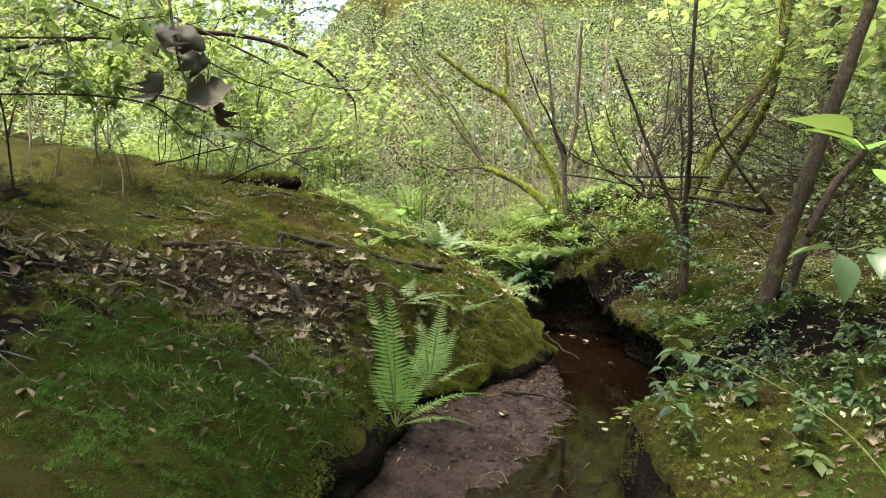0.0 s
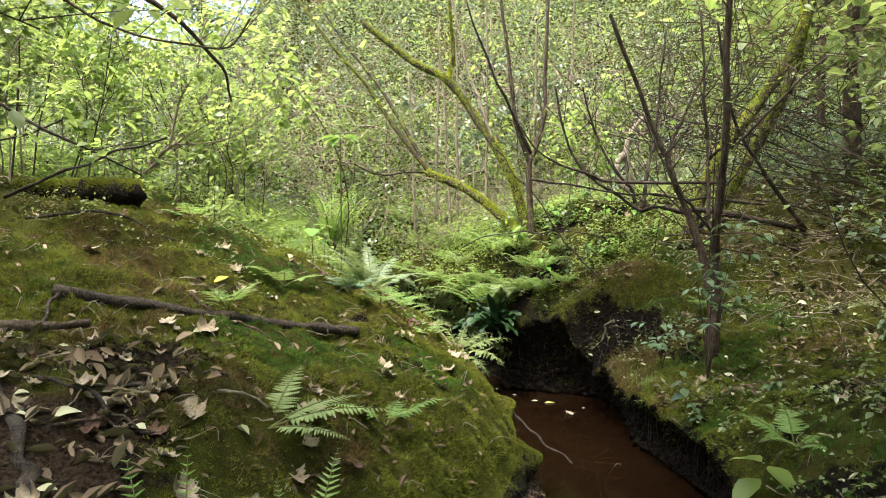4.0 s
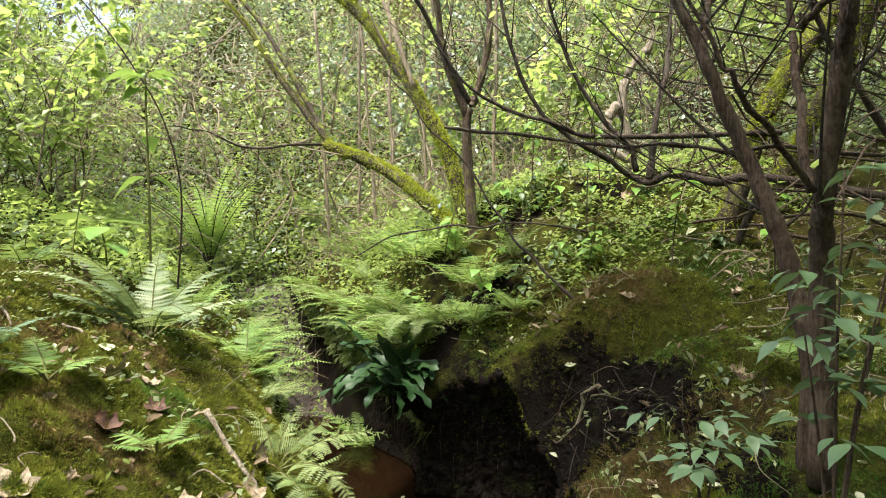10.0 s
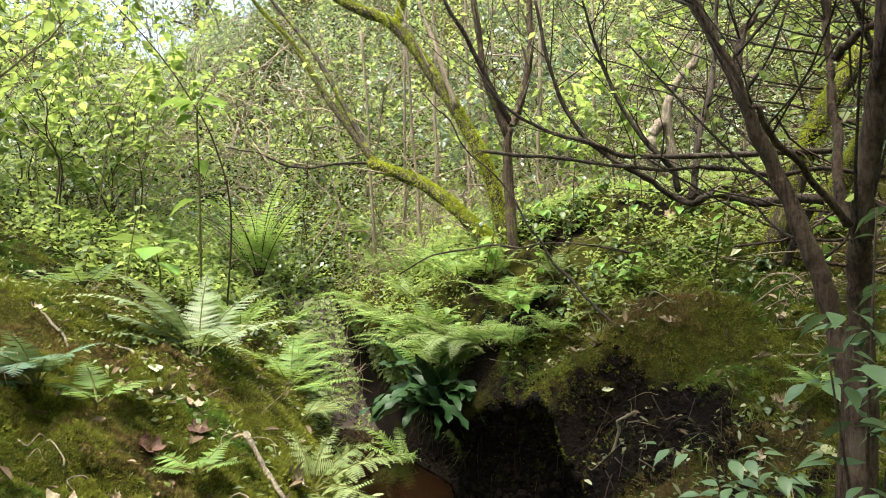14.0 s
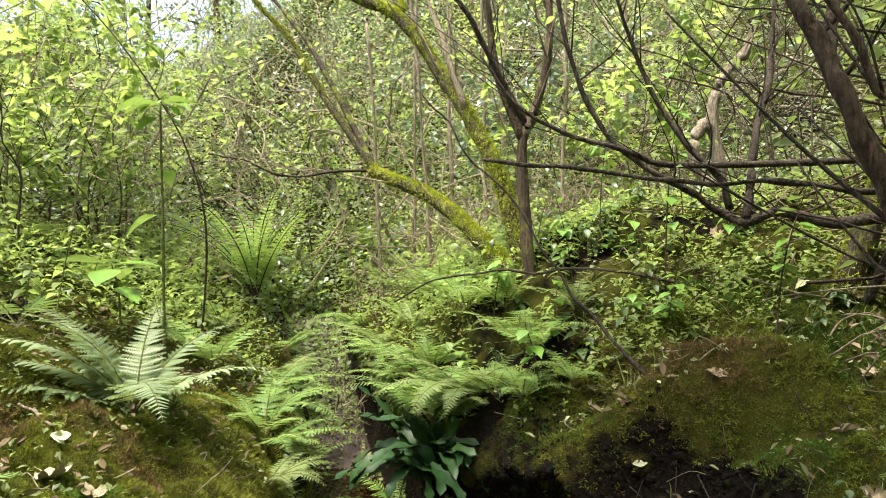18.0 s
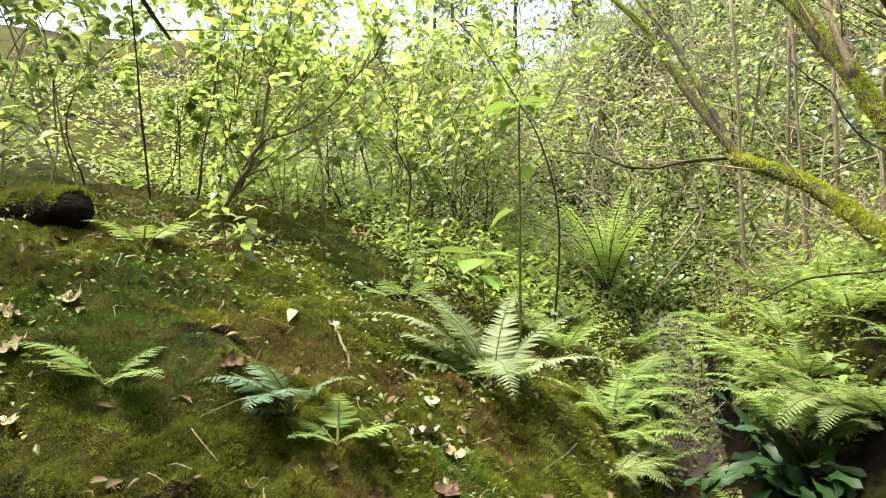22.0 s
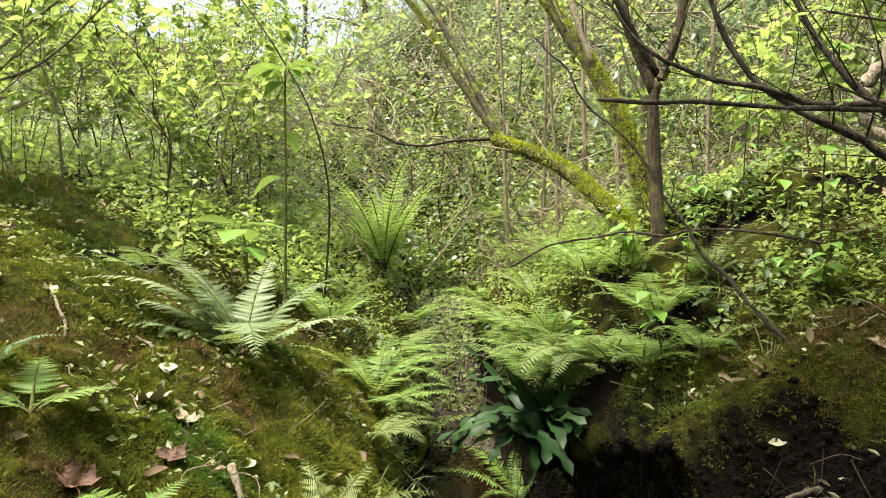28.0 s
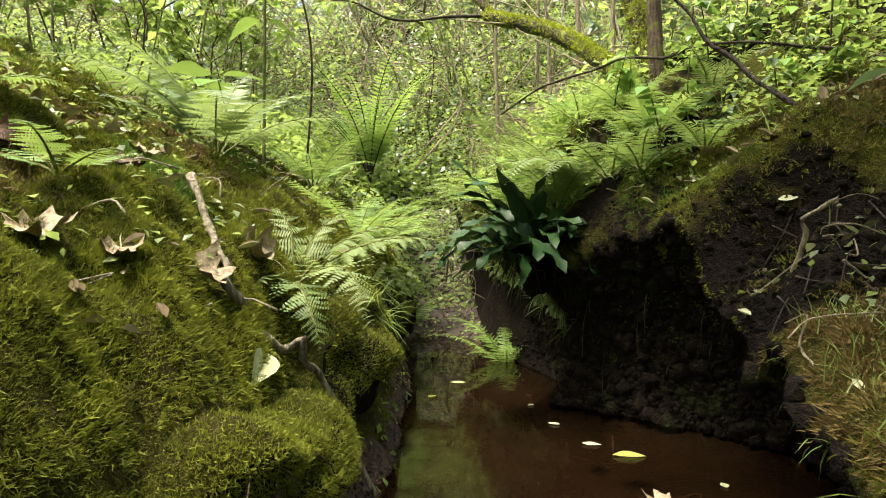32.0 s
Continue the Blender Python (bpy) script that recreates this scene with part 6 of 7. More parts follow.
low_leaves("bank_herbs", 5200, 1.7, 3.6, 10.8, 12.6, 0.14, 0.045, M_FRESH, "leafy herbs crowding the bank top", clumped(1.5, -0.2, 101))
low_leaves("grass", 3600, 0.9, 5.0, 10.6, 15.5, 0.03, 0.15, M_GRASS, "thin grass blades under the trees", clumped(1.3, 0.0, 97), BLADE, "grass", False, 0.5)
low_leaves("mound_seedlings", 1500, -3.0, -0.3, 3.0, 6.6, 0.04, 0.036, M_LEAF, "tiny green seedlings on the mound", clumped(1.7, 0.2, 117))
low_leaves("hump_seedlings", 2600, 2.1, 4.4, 9.3, 11.4, 0.05, 0.036, M_LEAF, "small creeping leaves on the mossy hump", clumped(1.8, 0.1, 119))
low_leaves("hump_grass", 1500, 2.0, 4.4, 9.2, 11.4, 0.02, 0.11, M_GRASS, "thin grass on the mossy hump", clumped(1.6, 0.1, 121), BLADE, "grass", False, 0.6)
low_leaves("hump_litter", 420, 2.2, 4.6, 9.6, 11.6, 0.02, 0.06, M_LITTER, "brown leaf scraps on the mossy hump", None, CURLED, "leaves", True)
low_leaves("start_ivy", 4200, 1.0, 4.0, 2.4, 6.4, 0.07, 0.042, M_LEAF, "small creeping leaves on the bank", clumped(1.6, 0.1, 113))
low_leaves("moss_grass", 2600, -1.6, 0.2, 2.8, 4.6, 0.01, 0.09, M_GRASS, "short grass at the edge of the moss", clumped(1.6, 0.2, 115), BLADE, "grass", False, 0.7)
low_leaves("lip_grass", 2600, 2.1, 2.8, 8.1, 9.4, 0.01, 0.075, M_GRASS, "short grass on the stream's ledge", clumped(2.2, 0.0, 117), BLADE, "grass", False, 0.9)


def tangle(name, n, box, length, r, mat, seed, label, flat=0.5):
    rr = np.random.default_rng(seed)
    lines = []
    for k in range(n):
        a = np.array([rr.uniform(box[0], box[1]), rr.uniform(box[2], box[3]), 0])
        a[2] = gz(a[0], a[1]) + rr.uniform(box[4], box[5])
        d = rr.normal(0, 1, 3) * np.array([1, 0.6, flat])
        d /= np.linalg.norm(d)
        l = length * rr.uniform(0.4, 1.3)
        bend = rr.normal(0, 0.16, (2, 3)) * l
        lines.append(([a - d * l / 2, a - d * l / 6 + bend[0], a + d * l / 6 + bend[1], a + d * l / 2], r * rr.uniform(0.6, 1.6), r * 0.4))
    tagged(new(name, many_tubes(name, lines, mat, 4, 3)), label, "twigs", kind="stuff")


tangle("dark_brushwood", 400, (3.9, 7.4, 9.4, 13.6, 0.1, 2.8), 1.5, 0.006, M_BROWN, 3, "tangle of dark bare twigs behind the trees")
tangle("bracken_stems", 420, (0.3, 3.6, 13.4, 16.6, 0.0, 0.5), 0.9, 0.006, M_TWIG, 14, "dry brown stems of last year on the slope", 0.9)
tangle("pale_brushwood", 620, (-4, 7, 14.4, 21, 0.1, 2.4), 2.2, 0.009, M_TWIG, 4, "pale dead stems standing on the far slope", 1.6)
tangle("dead_stems", 300, (-6.5, -0.8, 12.0, 17, 0.2, 2.2), 1.3, 0.005, M_TWIG, 5, "thin brown stems among the shrubs", 0.9)
tangle("litter_twigs", 620, (-4, 1.0, 2.6, 12, 0.0, 0.03), 0.24, 0.0034, M_TWIG, 6, "thin dry twigs scattered on the mound", 0.12)
tangle("ground_brush", 310, (3.7, 6.8, 8.6, 12.6, 0.0, 0.06), 0.6, 0.005, M_TWIG, 17, "dead brown sticks lying between the trees", 0.12)
tangle("bank_twigs", 440, (1.8, 5.4, 3.0, 13, 0.0, 0.03), 0.24, 0.0034, M_TWIG, 7, "thin dry twigs scattered on the bank", 0.12)


# ---- fallen leaves ----
M_PALE_MANY = leaf_material("pale_leaves", (0.24, 0.26, 0.12), (0.38, 0.39, 0.22), (0.55, 0.54, 0.38), 0.2, 0.6, 0.2)

def maple_mesh(name, mat, seed, curl):
    """A five-lobed leaf, dried, with rolled lobes and a buckled blade."""
    r = random.Random(seed)
    rim = ((0, 1.0), (7, 0.82), (12, 0.72), (18, 0.80), (24, 0.70), (31, 0.60), (38, 0.50), (46, 0.76), (54, 0.97), (62, 0.78), (70, 0.72), (80, 0.62), (88, 0.72), (98, 0.80), (110, 0.58), (125, 0.48), (145, 0.52), (165, 0.40), (180, 0.16))
    pts = list(rim) + [(-a, d) for a, d in rim[-2:0:-1]]
    a0, k0 = r.uniform(0, 6.283), curl * r.uniform(0.8, 1.3)
    ripple = [r.uniform(0, 6.283) for _ in range(4)]

    def place(a, d):
        a = radians(a)
        x, y = d * math.cos(a), d * math.sin(a)
        across = -x * math.sin(a0) + y * math.cos(a0)
        along = x * math.cos(a0) + y * math.sin(a0)
        bend = k0 * 1.5 * across
        roll = math.sin(bend) / (k0 * 1.5) if k0 > 0.05 else across
        z = (1 - math.cos(bend)) / max(k0 * 1.5, 0.1) + 0.25 * k0 * along * along
        z += 0.07 * math.sin(5.2 * x + ripple[0]) * math.sin(4.6 * y + ripple[1]) + 0.05 * math.sin(9.5 * x + ripple[2]) * math.sin(8.5 * y + ripple[3])
        z += 0.035 * math.cos(a * 5) * d + 0.15 * k0 * d ** 2.4
        along, roll = along * (1 - 0.22 * k0 * d * d), roll * (1 - 0.22 * k0 * d * d)
        x, y = along * math.cos(a0) - roll * math.sin(a0), along * math.sin(a0) + roll * math.cos(a0)
        return 0.5 * x, 0.5 * y, 0.5 * z
    bm = bmesh.new()
    mid = bm.verts.new(place(0, 0))
    wear = [r.uniform(0.86, 1.06) for _ in pts]
    rings = [[bm.verts.new(place(a, share * (1 + (d * w - 1) * share ** 0.6))) for (a, d), w in zip(pts, wear)] for share in (0.3, 0.55, 0.8, 1.0)]
    n = len(pts)
    for i in range(n):
        j = (i + 1) % n
        bm.faces.new((mid, rings[0][i], rings[0][j]))
        for a, b in zip(rings, rings[1:]):
            bm.faces.new((a[i], b[i], b[j], a[j]))
    base = Vector(place(180, 0.1))
    stalk = [base + Vector(p) for p in ((0, 0.01, 0), (0, -0.01, 0), (-0.22, 0.03, 0.05), (-0.22, 0.014, 0.05), (-0.5, 0.1, 0.03))]
    a, b, c, d, e = [bm.verts.new(p) for p in stalk]
    bm.faces.new((a, b, d, c))
    bm.faces.new((c, d, e))
    for f in bm.faces:
        f.smooth = True
    me = bpy.data.meshes.new(name)
    bm.to_mesh(me)
    bm.free()
    me.materials.append(mat)
    return me


def oval_mesh(name, mat, seed):
    v, f = leaf_shape((0.02, 0.2, 0.3, 0.28, 0.16, 0.01), 1.0, 0.7 - 0.45 * (seed % 2), -0.25 + 0.25 * (seed % 3))
    v = v - np.array([0.5, 0, 0])
    return mesh_of(name, v, f, mat)


DRY = [maple_mesh("fallen_leaf", M_DRY, k, 0.4 + 0.16 * k) for k in range(6)]
RED = [maple_mesh("fallen_leaf", M_RED, 20 + k, 0.55 + 0.25 * k) for k in range(3)]
AFLOAT = [mesh_of("fallen_leaf", leaf_shape((0.02, 0.2, 0.3, 0.28, 0.16, 0.01), 1.0, 0.06 + 0.1 * k, 0.02)[0] - np.array([0.5, 0, 0]), leaf_shape((0.02, 0.2, 0.3, 0.28, 0.16, 0.01))[1], m) for k, m in enumerate((M_PALE, M_OLIVELEAF))]
PALE = [oval_mesh("fallen_leaf", M_PALE, k) for k in range(3)]
YELLOW = [oval_mesh("fallen_leaf", M_YELLOW, k) for k in range(2)]


def fallen(mesh, x, y, size, yaw, label, group, tip=0.0, lift=0.012, z=None):
    n = slope_at(np.array([x]), np.array([y]))[0] + np.array([0, 0, 0.7])
    ob = new("fallen_leaf", mesh)
    low = min(v.co.z for v in mesh.vertices) * size
    turn = Vector((0, 0, 1)).rotation_difference(Vector(n)).to_matrix().to_4x4() if z is None else Matrix.Identity(4)
    at = Vector((x, y, (gz(x, y) if z is None else z) + lift - low * 0.6))
    ob.matrix_world = Matrix.Translation(at) @ turn @ pose(0, 0, 0, tip, 0, yaw) @ Matrix.Scale(size, 4)
    return tagged(ob, label, "leaf", group)


T_DRY, T_RED, T_PALE = "curled pale brown dead leaf lying on moss", "curled reddish-brown dead leaf on the ground", "small pale cream fallen leaf on the bank"
KEY_LEAVES = ((DRY, 0, -1.9, 5.68, 0.24), (DRY, 1, 0.18, 7.66, 0.2), (DRY, 2, -1.4, 4.66, 0.22), (DRY, 3, 0.2, 7.48, 0.2), (DRY, 4, 0.18, 9.52, 0.22), (DRY, 1, 0.36, 9.5, 0.16),
              (RED, 0, 0.47, 9.28, 0.18), (RED, 1, 0.4, 8.93, 0.2), (DRY, 0, -0.88, 8.09, 0.22), (DRY, 2, -1.24, 8.47, 0.15), (DRY, 4, -1.18, 8.66, 0.2), (DRY, 3, -1.01, 8.35, 0.2),
              (RED, 2, -0.37, 8.91, 0.17), (DRY, 2, -1.32, 9.76, 0.16), (DRY, 1, -0.7, 8.2, 0.16), (DRY, 4, 0.91, 9.04, 0.25), (DRY, 5, 0.89, 9.38, 0.24), (DRY, 3, 0.77, 8.66, 0.24), (DRY, 1, 0.38, 8.33, 0.22), (DRY, 3, -0.21, 6.8, 0.22), (DRY, 4, -0.89, 7.05, 0.25), (DRY, 2, 0.88, 8.8, 0.18),
              (DRY, 2, 0.68, 8.15, 0.22), (RED, 1, 2.6, 10.5, 0.13), (RED, 0, -1.5, 4.4, 0.2), (DRY, 3, -1.75, 4.2, 0.24), (RED, 2, -2.2, 4.4, 0.22),
              (DRY, 0, 1.52, 3.6, 0.16), (DRY, 2, 1.62, 3.7, 0.18), (DRY, 1, 2.7, 4.9, 0.2), (DRY, 4, -0.62, 5.7, 0.24), (DRY, 1, -0.4, 5.9, 0.2),
              (DRY, 0, -1.65, 5.65, 0.24), (DRY, 2, -1.63, 5.3, 0.26), (DRY, 1, -1.4, 5.53, 0.22), (DRY, 3, -1.16, 6.01, 0.24), (DRY, 4, -1.06, 4.92, 0.2), (DRY, 1, -1.35, 5.84, 0.22), (DRY, 0, -1.96, 7.98, 0.2), (RED, 0, -1.6, 4.92, 0.24), (RED, 1, -1.23, 4.28, 0.22), (DRY, 2, -1.4, 5.27, 0.18), (RED, 2, -2.0, 5.1, 0.24))
for kinds, k, x, y, size in KEY_LEAVES:
    fallen(kinds[k % len(kinds)], x, y, size, (k * 77 + x * 190) % 360, T_DRY if kinds is DRY else T_RED, "curled dead leaves", 0.0, 0.012)
fallen(YELLOW[0], -1.05, 8.09, 0.12, 40, "bright orange-yellow fallen leaf on moss", "yellow leaves")
fallen(PALE[0], 0.58, 9.57, 0.1, 80, "round pale green fallen leaf on moss", "pale leaves")
fallen(PALE[1], 0.03, 9.82, 0.13, 120, T_PALE, "pale leaves")
fallen(PALE[2], 1.08, 9.08, 0.13, 300, "pale yellow-green pointed leaf on the moss", "pale leaves")
fallen(PALE[0], 0.52, 5.6, 0.16, 250, "white fallen leaf lying on wet mud", "pale leaves", 0, 0.01)
litter = random.Random(3)
count = 0
while count < 155:
    x, y = (litter.uniform(-2.9, -0.6), litter.gauss(5.5, 0.7)) if litter.random() < 0.5 else (litter.uniform(-3.6, 1.1), litter.uniform(3.3, 12.2))
    if x > float(bank(1, np.array([y]))[0]) - 0.03 or litter.random() > (1.0 if y < 7 else 0.6):
        continue
    red = litter.random() < 0.22
    pale = litter.random() < 0.25
    kinds = RED if red else PALE if pale else DRY
    fallen(litter.choice(kinds), x, y, litter.uniform(0.05, 0.11) if pale else litter.uniform(0.13, 0.23) if y < 6.6 else litter.uniform(0.08, 0.18), litter.uniform(0, 360), T_RED if red else T_PALE if pale else T_DRY, "leaves on the mound", litter.uniform(-12, 12))
    count += 1
count = 0
while count < 150:
    x, y = litter.uniform(1.1, 5.6), litter.uniform(3.0, 13.2)
    if x < float(bank(5, np.array([y]))[0]) + 0.03:
        continue
    dry = litter.random() < (0.4 if y > 5.5 else 0.75)
    fallen(litter.choice(DRY if dry else PALE), x, y, litter.uniform(0.07, 0.16) if dry else litter.uniform(0.04, 0.10), litter.uniform(0, 360), T_DRY if dry else T_PALE, "leaves on the bank", litter.uniform(-20, 20))
    count += 1
for name, mat, n, box, size in (("scattered_leaves", M_PALE_MANY, 3300, (1.4, 6.2, 3.0, 14.5), 0.05), ("scattered_leaves", M_LITTER, 1700, (-3.6, 1.0, 2.4, 13.0), 0.065)):
    low_leaves(name, n, *box, 0.02, size, mat, "small fallen leaves scattered over the ground", None, CURLED, "leaves", True)
# leaves on the water
for mesh, x, y, size, yaw, label in ((DRY[0], 2.13, 9.72, 0.17, 170, "cream leaf floating on the stream"), (AFLOAT[1], 2.03, 10.2, 0.13, 10, "yellow-green leaf floating on the stream"),
                                     (AFLOAT[0], 1.88, 10.32, 0.08, 0, "white scrap of leaf on the water"), (AFLOAT[0], 1.55, 10.94, 0.05, 60, "white scrap of leaf on the water"),
                                     (AFLOAT[0], 1.7, 10.6, 0.06, 160, "white scrap of leaf on the water"), (AFLOAT[0], 2.34, 9.95, 0.05, 100, "white scrap of leaf on the water"),
                                     (AFLOAT[0], 1.05, 11.4, 0.1, 20, "pale leaf at the water's edge"), (AFLOAT[1], 1.0, 11.0, 0.07, 80, "yellow-green leaf at the water's edge")):
    fallen(mesh, x, y, size, yaw, label, "floating leaves", 0, 0.006, WATER)
drift = random.Random(17)
for k in range(16):
    x = drift.uniform(1.35, 1.95)
    fallen(AFLOAT[k % 2] if k % 4 else DRY[0], x, drift.uniform(0.7 * x + 4.35, 0.7 * x + 4.85), drift.uniform(0.05, 0.11), drift.uniform(0, 360), "small leaf drifting at the muddy edge of the stream", "drifted leaves", 0, 0.006, WATER)

# ---- logs and sticks ----
def mossy_log():
    root = thing("log", (-2.45, 9.1, gz(-2.45, 9.1) - 0.05), "dark rotten log with a mossy top lying on the mound", "log")
    pts = [(-0.55, -0.12, 0.04), (-0.2, -0.05, 0.05), (0.1, 0.0, 0.06), (0.42, 0.05, 0.05)]
    v, f, line = tube(pts, 0.12, 0.13, 14, 0.22, 7, 7)
    part("trunk", mesh_of("trunk", v, f, M_EARTH), root)
    n = 2600
    i = rng.integers(0, len(line) - 1, n)
    u = rng.uniform(0, 1, n)[:, None]
    c = line[i] * (1 - u) + line[i + 1] * u
    a = rng.normal(np.pi / 2, 0.55, n)
    d = np.stack([np.zeros(n), np.cos(a), np.sin(a)], 1)
    vv, ff = strewn(tuft_shape(5, 8), c + d * 0.135, frames_on(d, 0.3), 0.024 * rng.uniform(0.6, 1.4, n))
    part("moss_cap", mesh_of("moss_cap", vv, ff, M_MOSS, smooth=False), root, "green moss cap")


mossy_log()
loose = random.Random(21)
for k in range(22):
    x, y, a, l = loose.uniform(-3.0, -0.6), loose.uniform(4.2, 7.6), loose.gauss(0.1, 0.5), loose.uniform(0.18, 0.5)
    c, d = math.cos(a) * l, math.sin(a) * l
    lay = [(x + u * c, y + u * d, gz(x + u * c, y + u * d) + 0.02) for u in (-1, -0.3, 0.4, 1)]
    stick(lay, loose.uniform(0.008, 0.016), 0.006, (M_TWIG, M_BARK, M_BROWN)[k % 3], ("grey-brown broken stick on leaf litter", "dark broken stick on leaf litter", "brown crooked stick on leaf litter")[k % 3], 80 + k)
stick([(-2.9, 8.62, gz(-2.9, 8.62) + 0.08), (-2.22, 8.6, 2.53), (-1.57, 8.5, 2.74)], 0.015, 0.007, M_BARK, "dark bare branch rising from the log", 11)
stick([(-3.6, 8.25, 2.45), (-3.15, 8.3, 2.57), (-2.27, 8.3, 2.81)], 0.014, 0.006, M_BARK, "dark bare branch beside the log", 12)
stick([(-2.6, 8.35, gz(-2.6, 8.35) + 0.02), (-2.0, 8.5, gz(-2.0, 8.5) + 0.03), (-1.5, 8.55, gz(-1.5, 8.55) + 0.03)], 0.012, 0.008, M_BARK, "thin dark twig on the mound", 13)
stick([(0.66, 9.36, gz(0.66, 9.36) + 0.07), (0.78, 9.27, gz(0.78, 9.27) + 0.04), (0.88, 9.2, gz(0.88, 9.2) + 0.03), (0.93, 9.14, gz(0.93, 9.14) + 0.03), (1.02, 9.24, gz(1.02, 9.24) + 0.05), (1.1, 9.32, 0.48), (1.14, 9.45, 0.25), (1.24, 9.52, -0.02)], 0.013, 0.009, M_PALEWOOD, "crooked grey stick running down the bank", 14)
stick([(1.3, 8.75, 0.3), (1.48, 8.45, 0.16), (1.7, 8.1, 0.02)], 0.012, 0.009, M_BARK, "dark stick slanting into the water", 15)
stick([(-1.15, 3.9, gz(-1.15, 3.9) + 0.03), (-0.93, 4.0, gz(-0.93, 4.0) + 0.02), (-0.72, 4.1, gz(-0.72, 4.1) + 0.02)], 0.014, 0.008, M_TWIG, "pale broken stick on the moss", 16)
stick([(0.55, 6.3, 0.1), (0.9, 6.2, 0.07), (1.25, 5.9, 0.03)], 0.014, 0.008, M_BARK, "dark twig lying on the mud", 17)
stick([(-0.55, 9.75, gz(-0.55, 9.75) + 0.015), (-0.3, 9.6, gz(-0.3, 9.6) + 0.015)], 0.008, 0.006, M_PALEWOOD, "pale stripped twig on the moss", 18)
stick([(-0.25, 9.95, gz(-0.25, 9.95) + 0.015), (-0.02, 9.85, gz(-0.02, 9.85) + 0.015)], 0.008, 0.006, M_PALEWOOD, "pale stripped twig on the moss", 19)
stick([(2.55, 9.95, 0.7), (2.58, 9.93, 0.82), (2.62, 9.9, 0.93), (2.68, 9.9, 0.95)], 0.008, 0.006, M_TWIG, "pale root curling out of the bank", 20, "root", "root")
def dead_stump(at):
    """A rotten pale stump with a splintered top and a hooked root."""
    root = thing("dead_stump", at, "bleached broken stump of pale dead wood", "stump")
    v, f, p = tube([(0, 0, -0.1), (-0.02, 0, 0.35), (-0.06, 0.02, 0.7), (0.04, 0.05, 1.0), (0.22, 0.1, 1.2)], 0.048, 0.034, 12, 0.15, 5, 5)
    part("trunk", mesh_of("trunk", v, f, M_PALEWOOD), root)
    for k in range(9):
        a, l = 0.7 * k, 0.12 + 0.05 * (k % 4)
        q = (0.22 + 0.03 * math.cos(a), 0.1 + 0.03 * math.sin(a), 1.16)
        part("splinter", tube_mesh("splinter", [q, (q[0] + 0.25 * l, q[1], q[2] + 0.6 * l), (q[0] + 0.4 * l, q[1], q[2] + l)], 0.018, 0.003, M_PALEWOOD, 5, 0.2, k), root)
    part("root", tube_mesh("root", [(-0.1, 0, 0.66), (-0.22, -0.02, 0.5), (-0.2, -0.05, 0.25), (-0.05, -0.08, 0.12)], 0.05, 0.035, M_PALEWOOD, 9, 0.3, 8), root)


dead_stump((3.78, 12.3, gz(3.78, 12.3)))
for k, (x, y, h, lx) in enumerate(((1.94, 14.2, 4.2, 0.05), (2.2, 14.4, 3.6, -0.1), (1.35, 14.3, 3.6, -0.2), (1.1, 14.8, 4.0, 0.1), (0.75, 14.6, 3.2, -0.1), (2.8, 14.6, 3.8, 0.2), (3.6, 14.8, 4.2, 0.1), (1.55, 15.2, 4.2, 0.0))):
    z = gz(x, y)
    stick([(x, y, z - 0.1), (x + 0.4 * lx, y, z + h * 0.4), (x + lx, y, z + h)], 0.028, 0.014, M_TWIG, "slim pale upright dead stem on the slope", 31 + k, "dead_sapling", "sapling")
for k in range(16):
    x, y = 4.2 + 0.17 * k, 10.2 + 0.9 * ((k * 5) % 7) / 3
    z = gz(x, y) + 0.3 + 0.16 * ((k * 3) % 9)
    stick([(x + 1.3, y + 0.2, z - 0.35), (x + 0.3, y, z), (x - 0.6, y - 0.2, z + 0.1), (x - 1.4, y - 0.1, z + 0.55 - 0.1 * (k % 4))], 0.014, 0.004, M_BARK, "dark sweeping bare branch in the thicket", 51 + k)

# ---- leaves hanging near the start of the walk ----
def hanging_leaves():
    root = thing("hanging_twig", (-0.43, 1.08, 1.94), "cluster of withered grey-green leaves hanging on a twig", "twig")
    part("stem", tube_mesh("stem", [(-0.35, 0.55, 0.75), (-0.12, 0.2, 0.42), (-0.03, 0.03, 0.16), (0.0, 0, 0.02), (0.03, 0, -0.05)], 0.004, 0.0015, M_BARK), root)
    for k, (x, z, s, lean, yaw) in enumerate(((-0.03, 0.05, 0.11, 75, 10), (0.0, 0.06, 0.12, 88, 80), (0.03, 0.02, 0.10, 80, 150), (-0.02, -0.02, 0.11, 95, 220), (0.045, -0.03, 0.13, 85, 300), (0.05, -0.06, 0.10, 80, 20))):
        part("leaf", WITHERED[k % 3], root, "", pose(x, 0.012 * (k % 3) - 0.01, z, 0, 0, yaw) @ pose(0, 0, 0, 0, lean, 0) @ Matrix.Scale(s, 4))


M_WITHER = leaf_material("withered_leaf", (0.02, 0.018, 0.012), (0.048, 0.042, 0.028), (0.10, 0.09, 0.06), 0.06, 0.7, 0.2, tint=0.0)
WITHERED = [maple_mesh("leaf", M_WITHER, 40 + k, 1.5) for k in range(3)]
hanging_leaves()
leafy_stem("bramble_shoot", "bramble shoot with broad green leaves beside the path", "bramble", [(1.15, 1.35, gz(1.2, 1.35)), (0.95, 1.2, 1.3), (0.75, 1.05, 1.7), (0.63, 1.0, 1.82)], 0.004,
           [(1, 170, 0.10, 28), (0.98, 130, 0.095, 35), (0.97, 60, 0.10, 20), (0.9, 20, 0.09, 0), (0.86, 250, 0.085, -20)], M_SAPLEAF, 1)
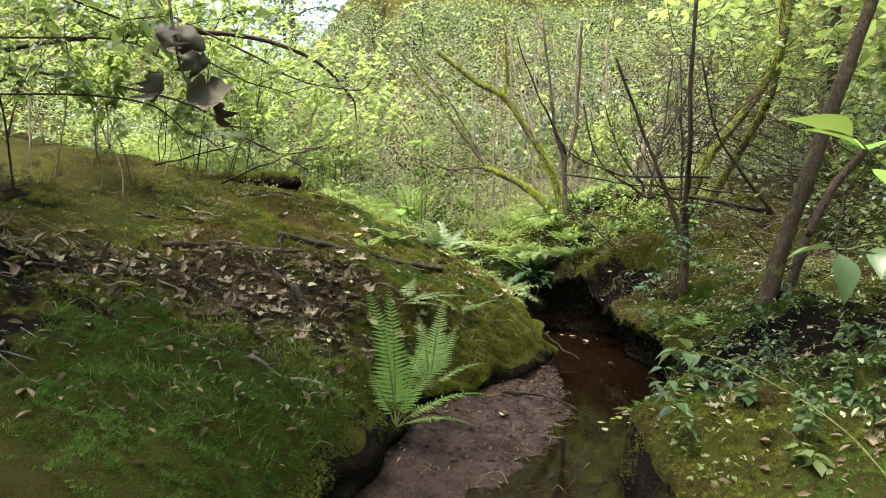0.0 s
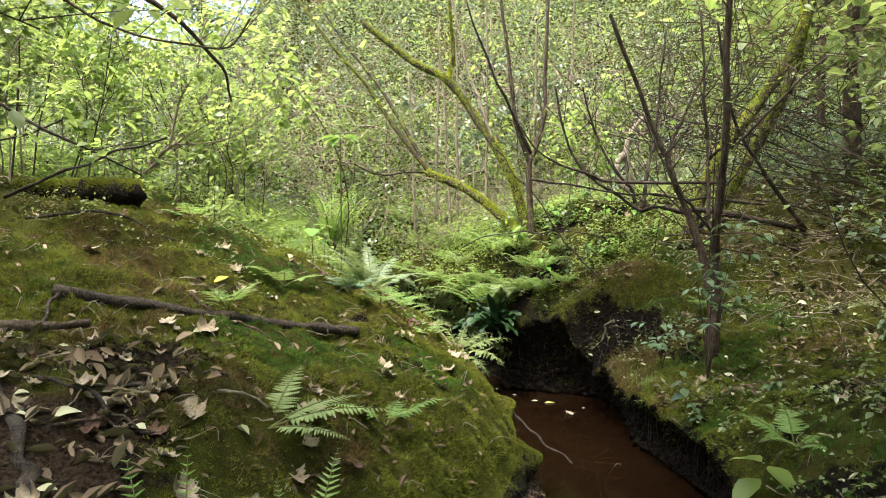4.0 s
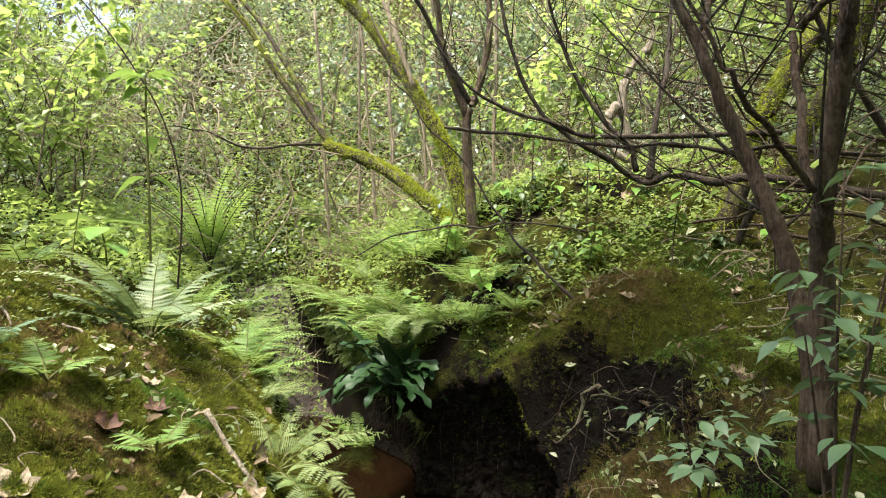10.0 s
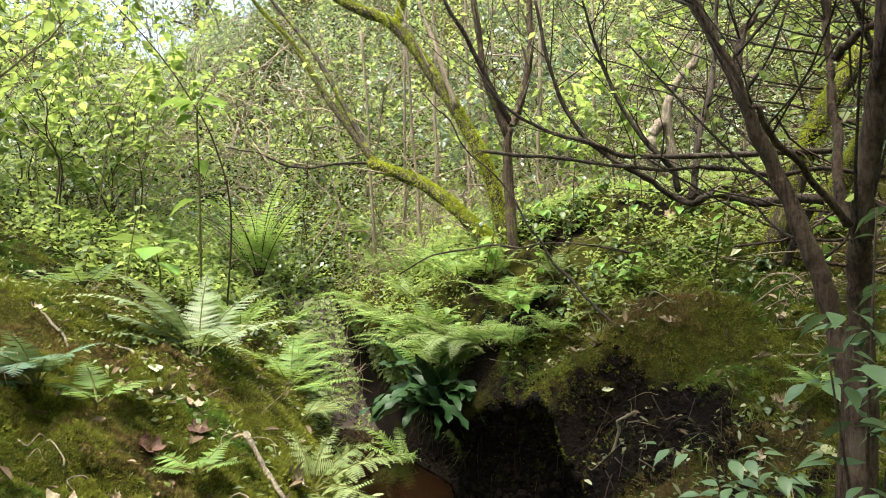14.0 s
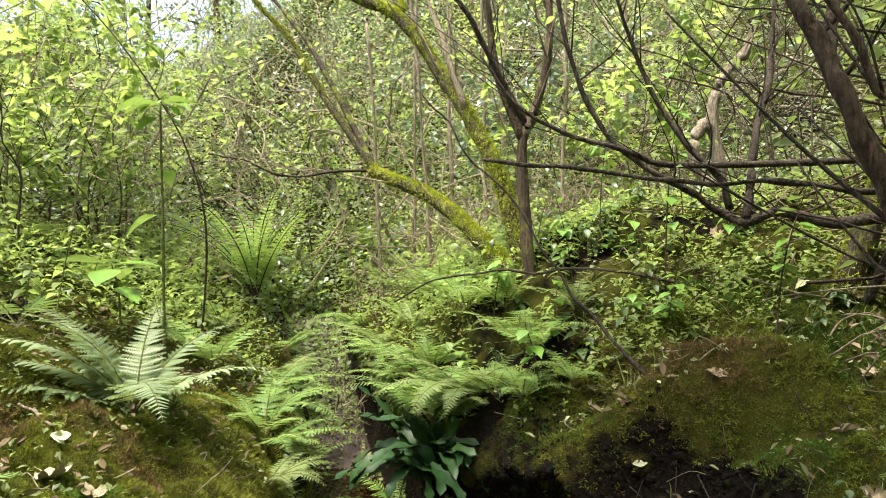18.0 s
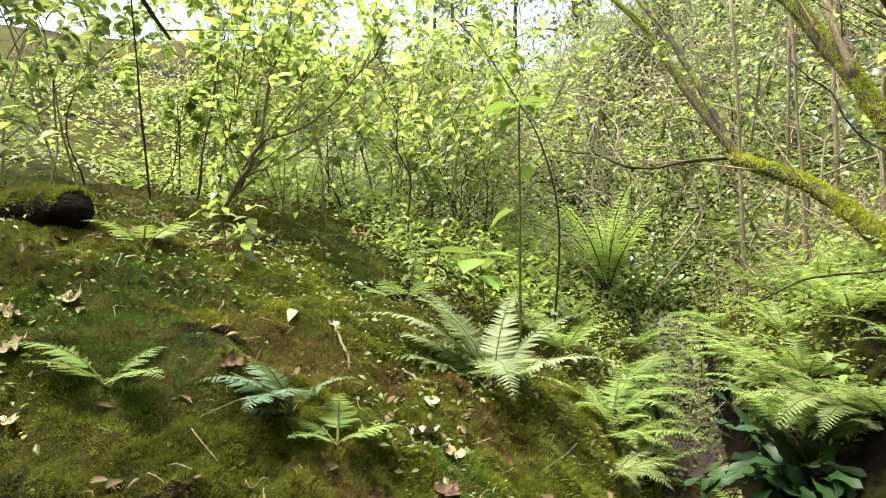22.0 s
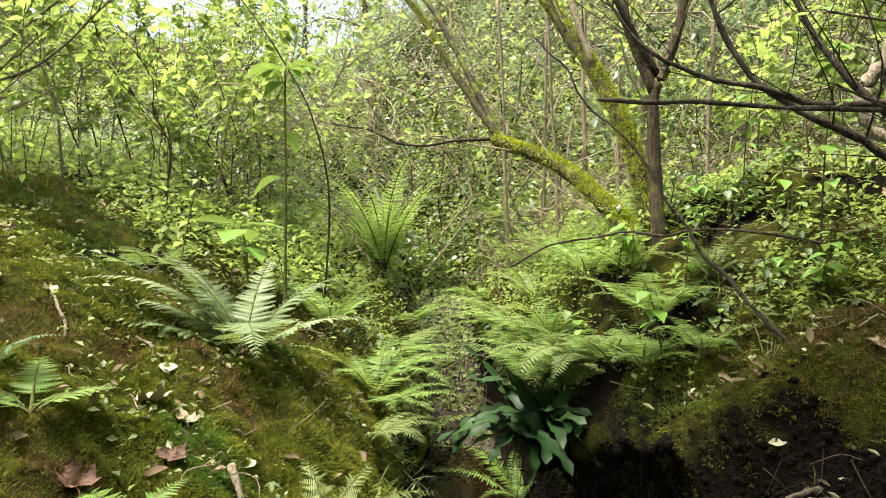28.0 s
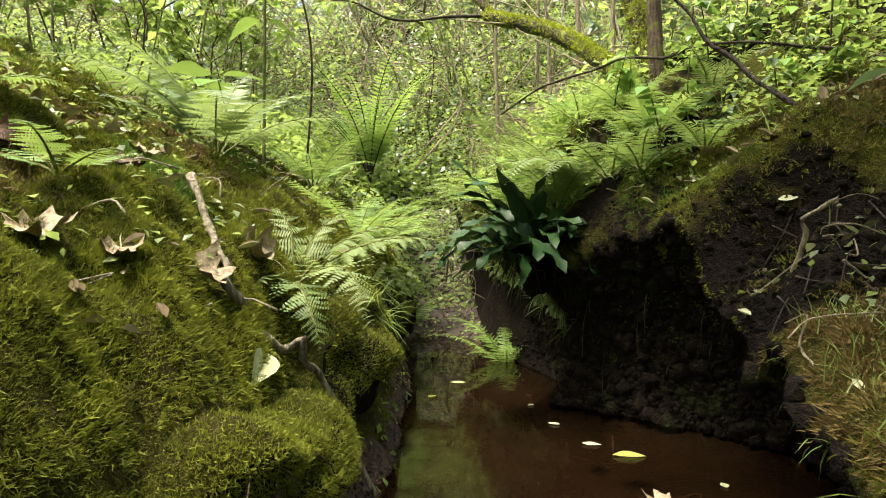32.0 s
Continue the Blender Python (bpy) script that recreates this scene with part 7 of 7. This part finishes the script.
leafy_stem("bramble_shoot", "drooping bramble shoot with grey-green leaves", "bramble", [(1.2, 1.3, gz(1.2, 1.3)), (0.95, 1.15, 1.2), (0.72, 1.03, 1.62), (0.6, 1.0, 1.655)], 0.004,
           [(1, 180, 0.07, 5), (1, 265, 0.075, -55), (0.97, 20, 0.065, -10), (0.8, 240, 0.06, -30)], M_DARKLEAF, 2)
leafy_stem("bramble_shoot", "long arching bramble shoot with pale leaves", "bramble", [(1.62, 2.1, gz(1.62, 2.1)), (1.45, 2.35, 0.95), (1.2, 2.7, 1.12), (1.04, 2.9, 1.14)], 0.005,
           [(1, 170, 0.095, -10), (1, 80, 0.085, -20), (0.98, 260, 0.09, -10), (0.85, 200, 0.09, -30), (0.7, 30, 0.08, -10)], M_DARKLEAF, 2)
tree("overhanging_branch", "leafy dark branch hanging in from above the mound", (-4.7, 4.4, gz(-4.7, 4.4) - 0.05), [
    ([(-4.7, 4.4, gz(-4.7, 4.4) - 0.1), (-4.4, 4.6, 2.6), (-3.3, 5.1, 3.6), (-2.2, 5.6, 4.2), (-1.4, 5.9, 4.4)], 0.03, 0.01, M_BROWN),
    ([(-3.3, 5.1, 3.6), (-2.4, 5.6, 3.3), (-1.9, 5.9, 3.05), (-1.4, 6.2, 2.9)], 0.011, 0.004, M_BROWN),
    ([(-4.4, 4.6, 2.6), (-2.7, 5.5, 2.75), (-2.2, 5.8, 2.5), (-1.9, 6.0, 2.3)], 0.010, 0.004, M_BROWN),
    ([(-4.2, 4.7, 3.0), (-2.6, 5.0, 3.1), (-2.0, 4.8, 2.9)], 0.010, 0.004, M_BROWN),
    # Made-up limb, out of view, that carries the first shading crown.
    ([(-3.3, 5.1, 3.6), (-2.0, 4.6, 5.2), (-0.4, 4.2, 6.2), (1.2, 4.1, 6.7)], 0.024, 0.008, M_BROWN)],
    # Four unseen crowns overhead keep light off the mound and near banks.
    9, 0.7, 7, 0.13, M_LEAF, M_BROWN, 500, "tree", crown=((1.4, 4.1, 6.6, 2.6, 2200), (-2.6, 4.6, 6.2, 2.6, 1300), (-2.4, 2.4, 6.2, 2.0, 1500), (-1.4, 6.0, 6.6, 2.0, 250)))
tree("overhanging_branch", "dark leafy boughs sloping down over the mound", (-6.2, 7.2, gz(-6.2, 7.2) - 0.05), [
    ([(-6.2, 7.2, gz(-6.2, 7.2) - 0.1), (-5.4, 7.6, 3.6), (-3.0, 8.3, 4.1), (-1.8, 8.6, 3.9), (-1.25, 8.9, 3.45), (-1.2, 9.2, 3.15)], 0.045, 0.008, M_BROWN),
    ([(-3.4, 8.2, 4.3), (-2.35, 8.25, 3.8), (-1.88, 8.25, 3.54), (-1.07, 8.25, 3.37), (-0.8, 8.25, 3.65)], 0.016, 0.005, M_BROWN),
    ([(-5.4, 7.6, 3.6), (-3.2, 8.0, 3.2), (-2.3, 8.1, 2.7), (-1.7, 8.3, 2.4)], 0.02, 0.006, M_BARK)],
    12, 0.7, 7, 0.10, M_FRESH, M_BROWN, 560, "tree")
tree("young_tree", "slim grey-stemmed young tree with spreading light leaves", (-2.78, 10.72, gz(-2.78, 10.72) - 0.05), [
    ([(-2.8, 10.72, gz(-2.8, 10.72) - 0.1), (-2.45, 10.72, 2.71), (-2.23, 10.7, 2.95)], 0.022, 0.018, M_TWIG),
    ([(-2.23, 10.7, 2.95), (-2.12, 10.7, 3.41), (-1.96, 10.7, 3.74), (-1.8, 10.7, 4.4)], 0.016, 0.007, M_TWIG),
    ([(-2.23, 10.7, 2.95), (-1.63, 10.6, 2.99), (-1.1, 10.6, 3.3), (-0.8, 10.6, 3.6)], 0.012, 0.004, M_TWIG)],
    18, 0.8, 11, 0.105, M_FRESH, M_TWIG, 620, "tree")
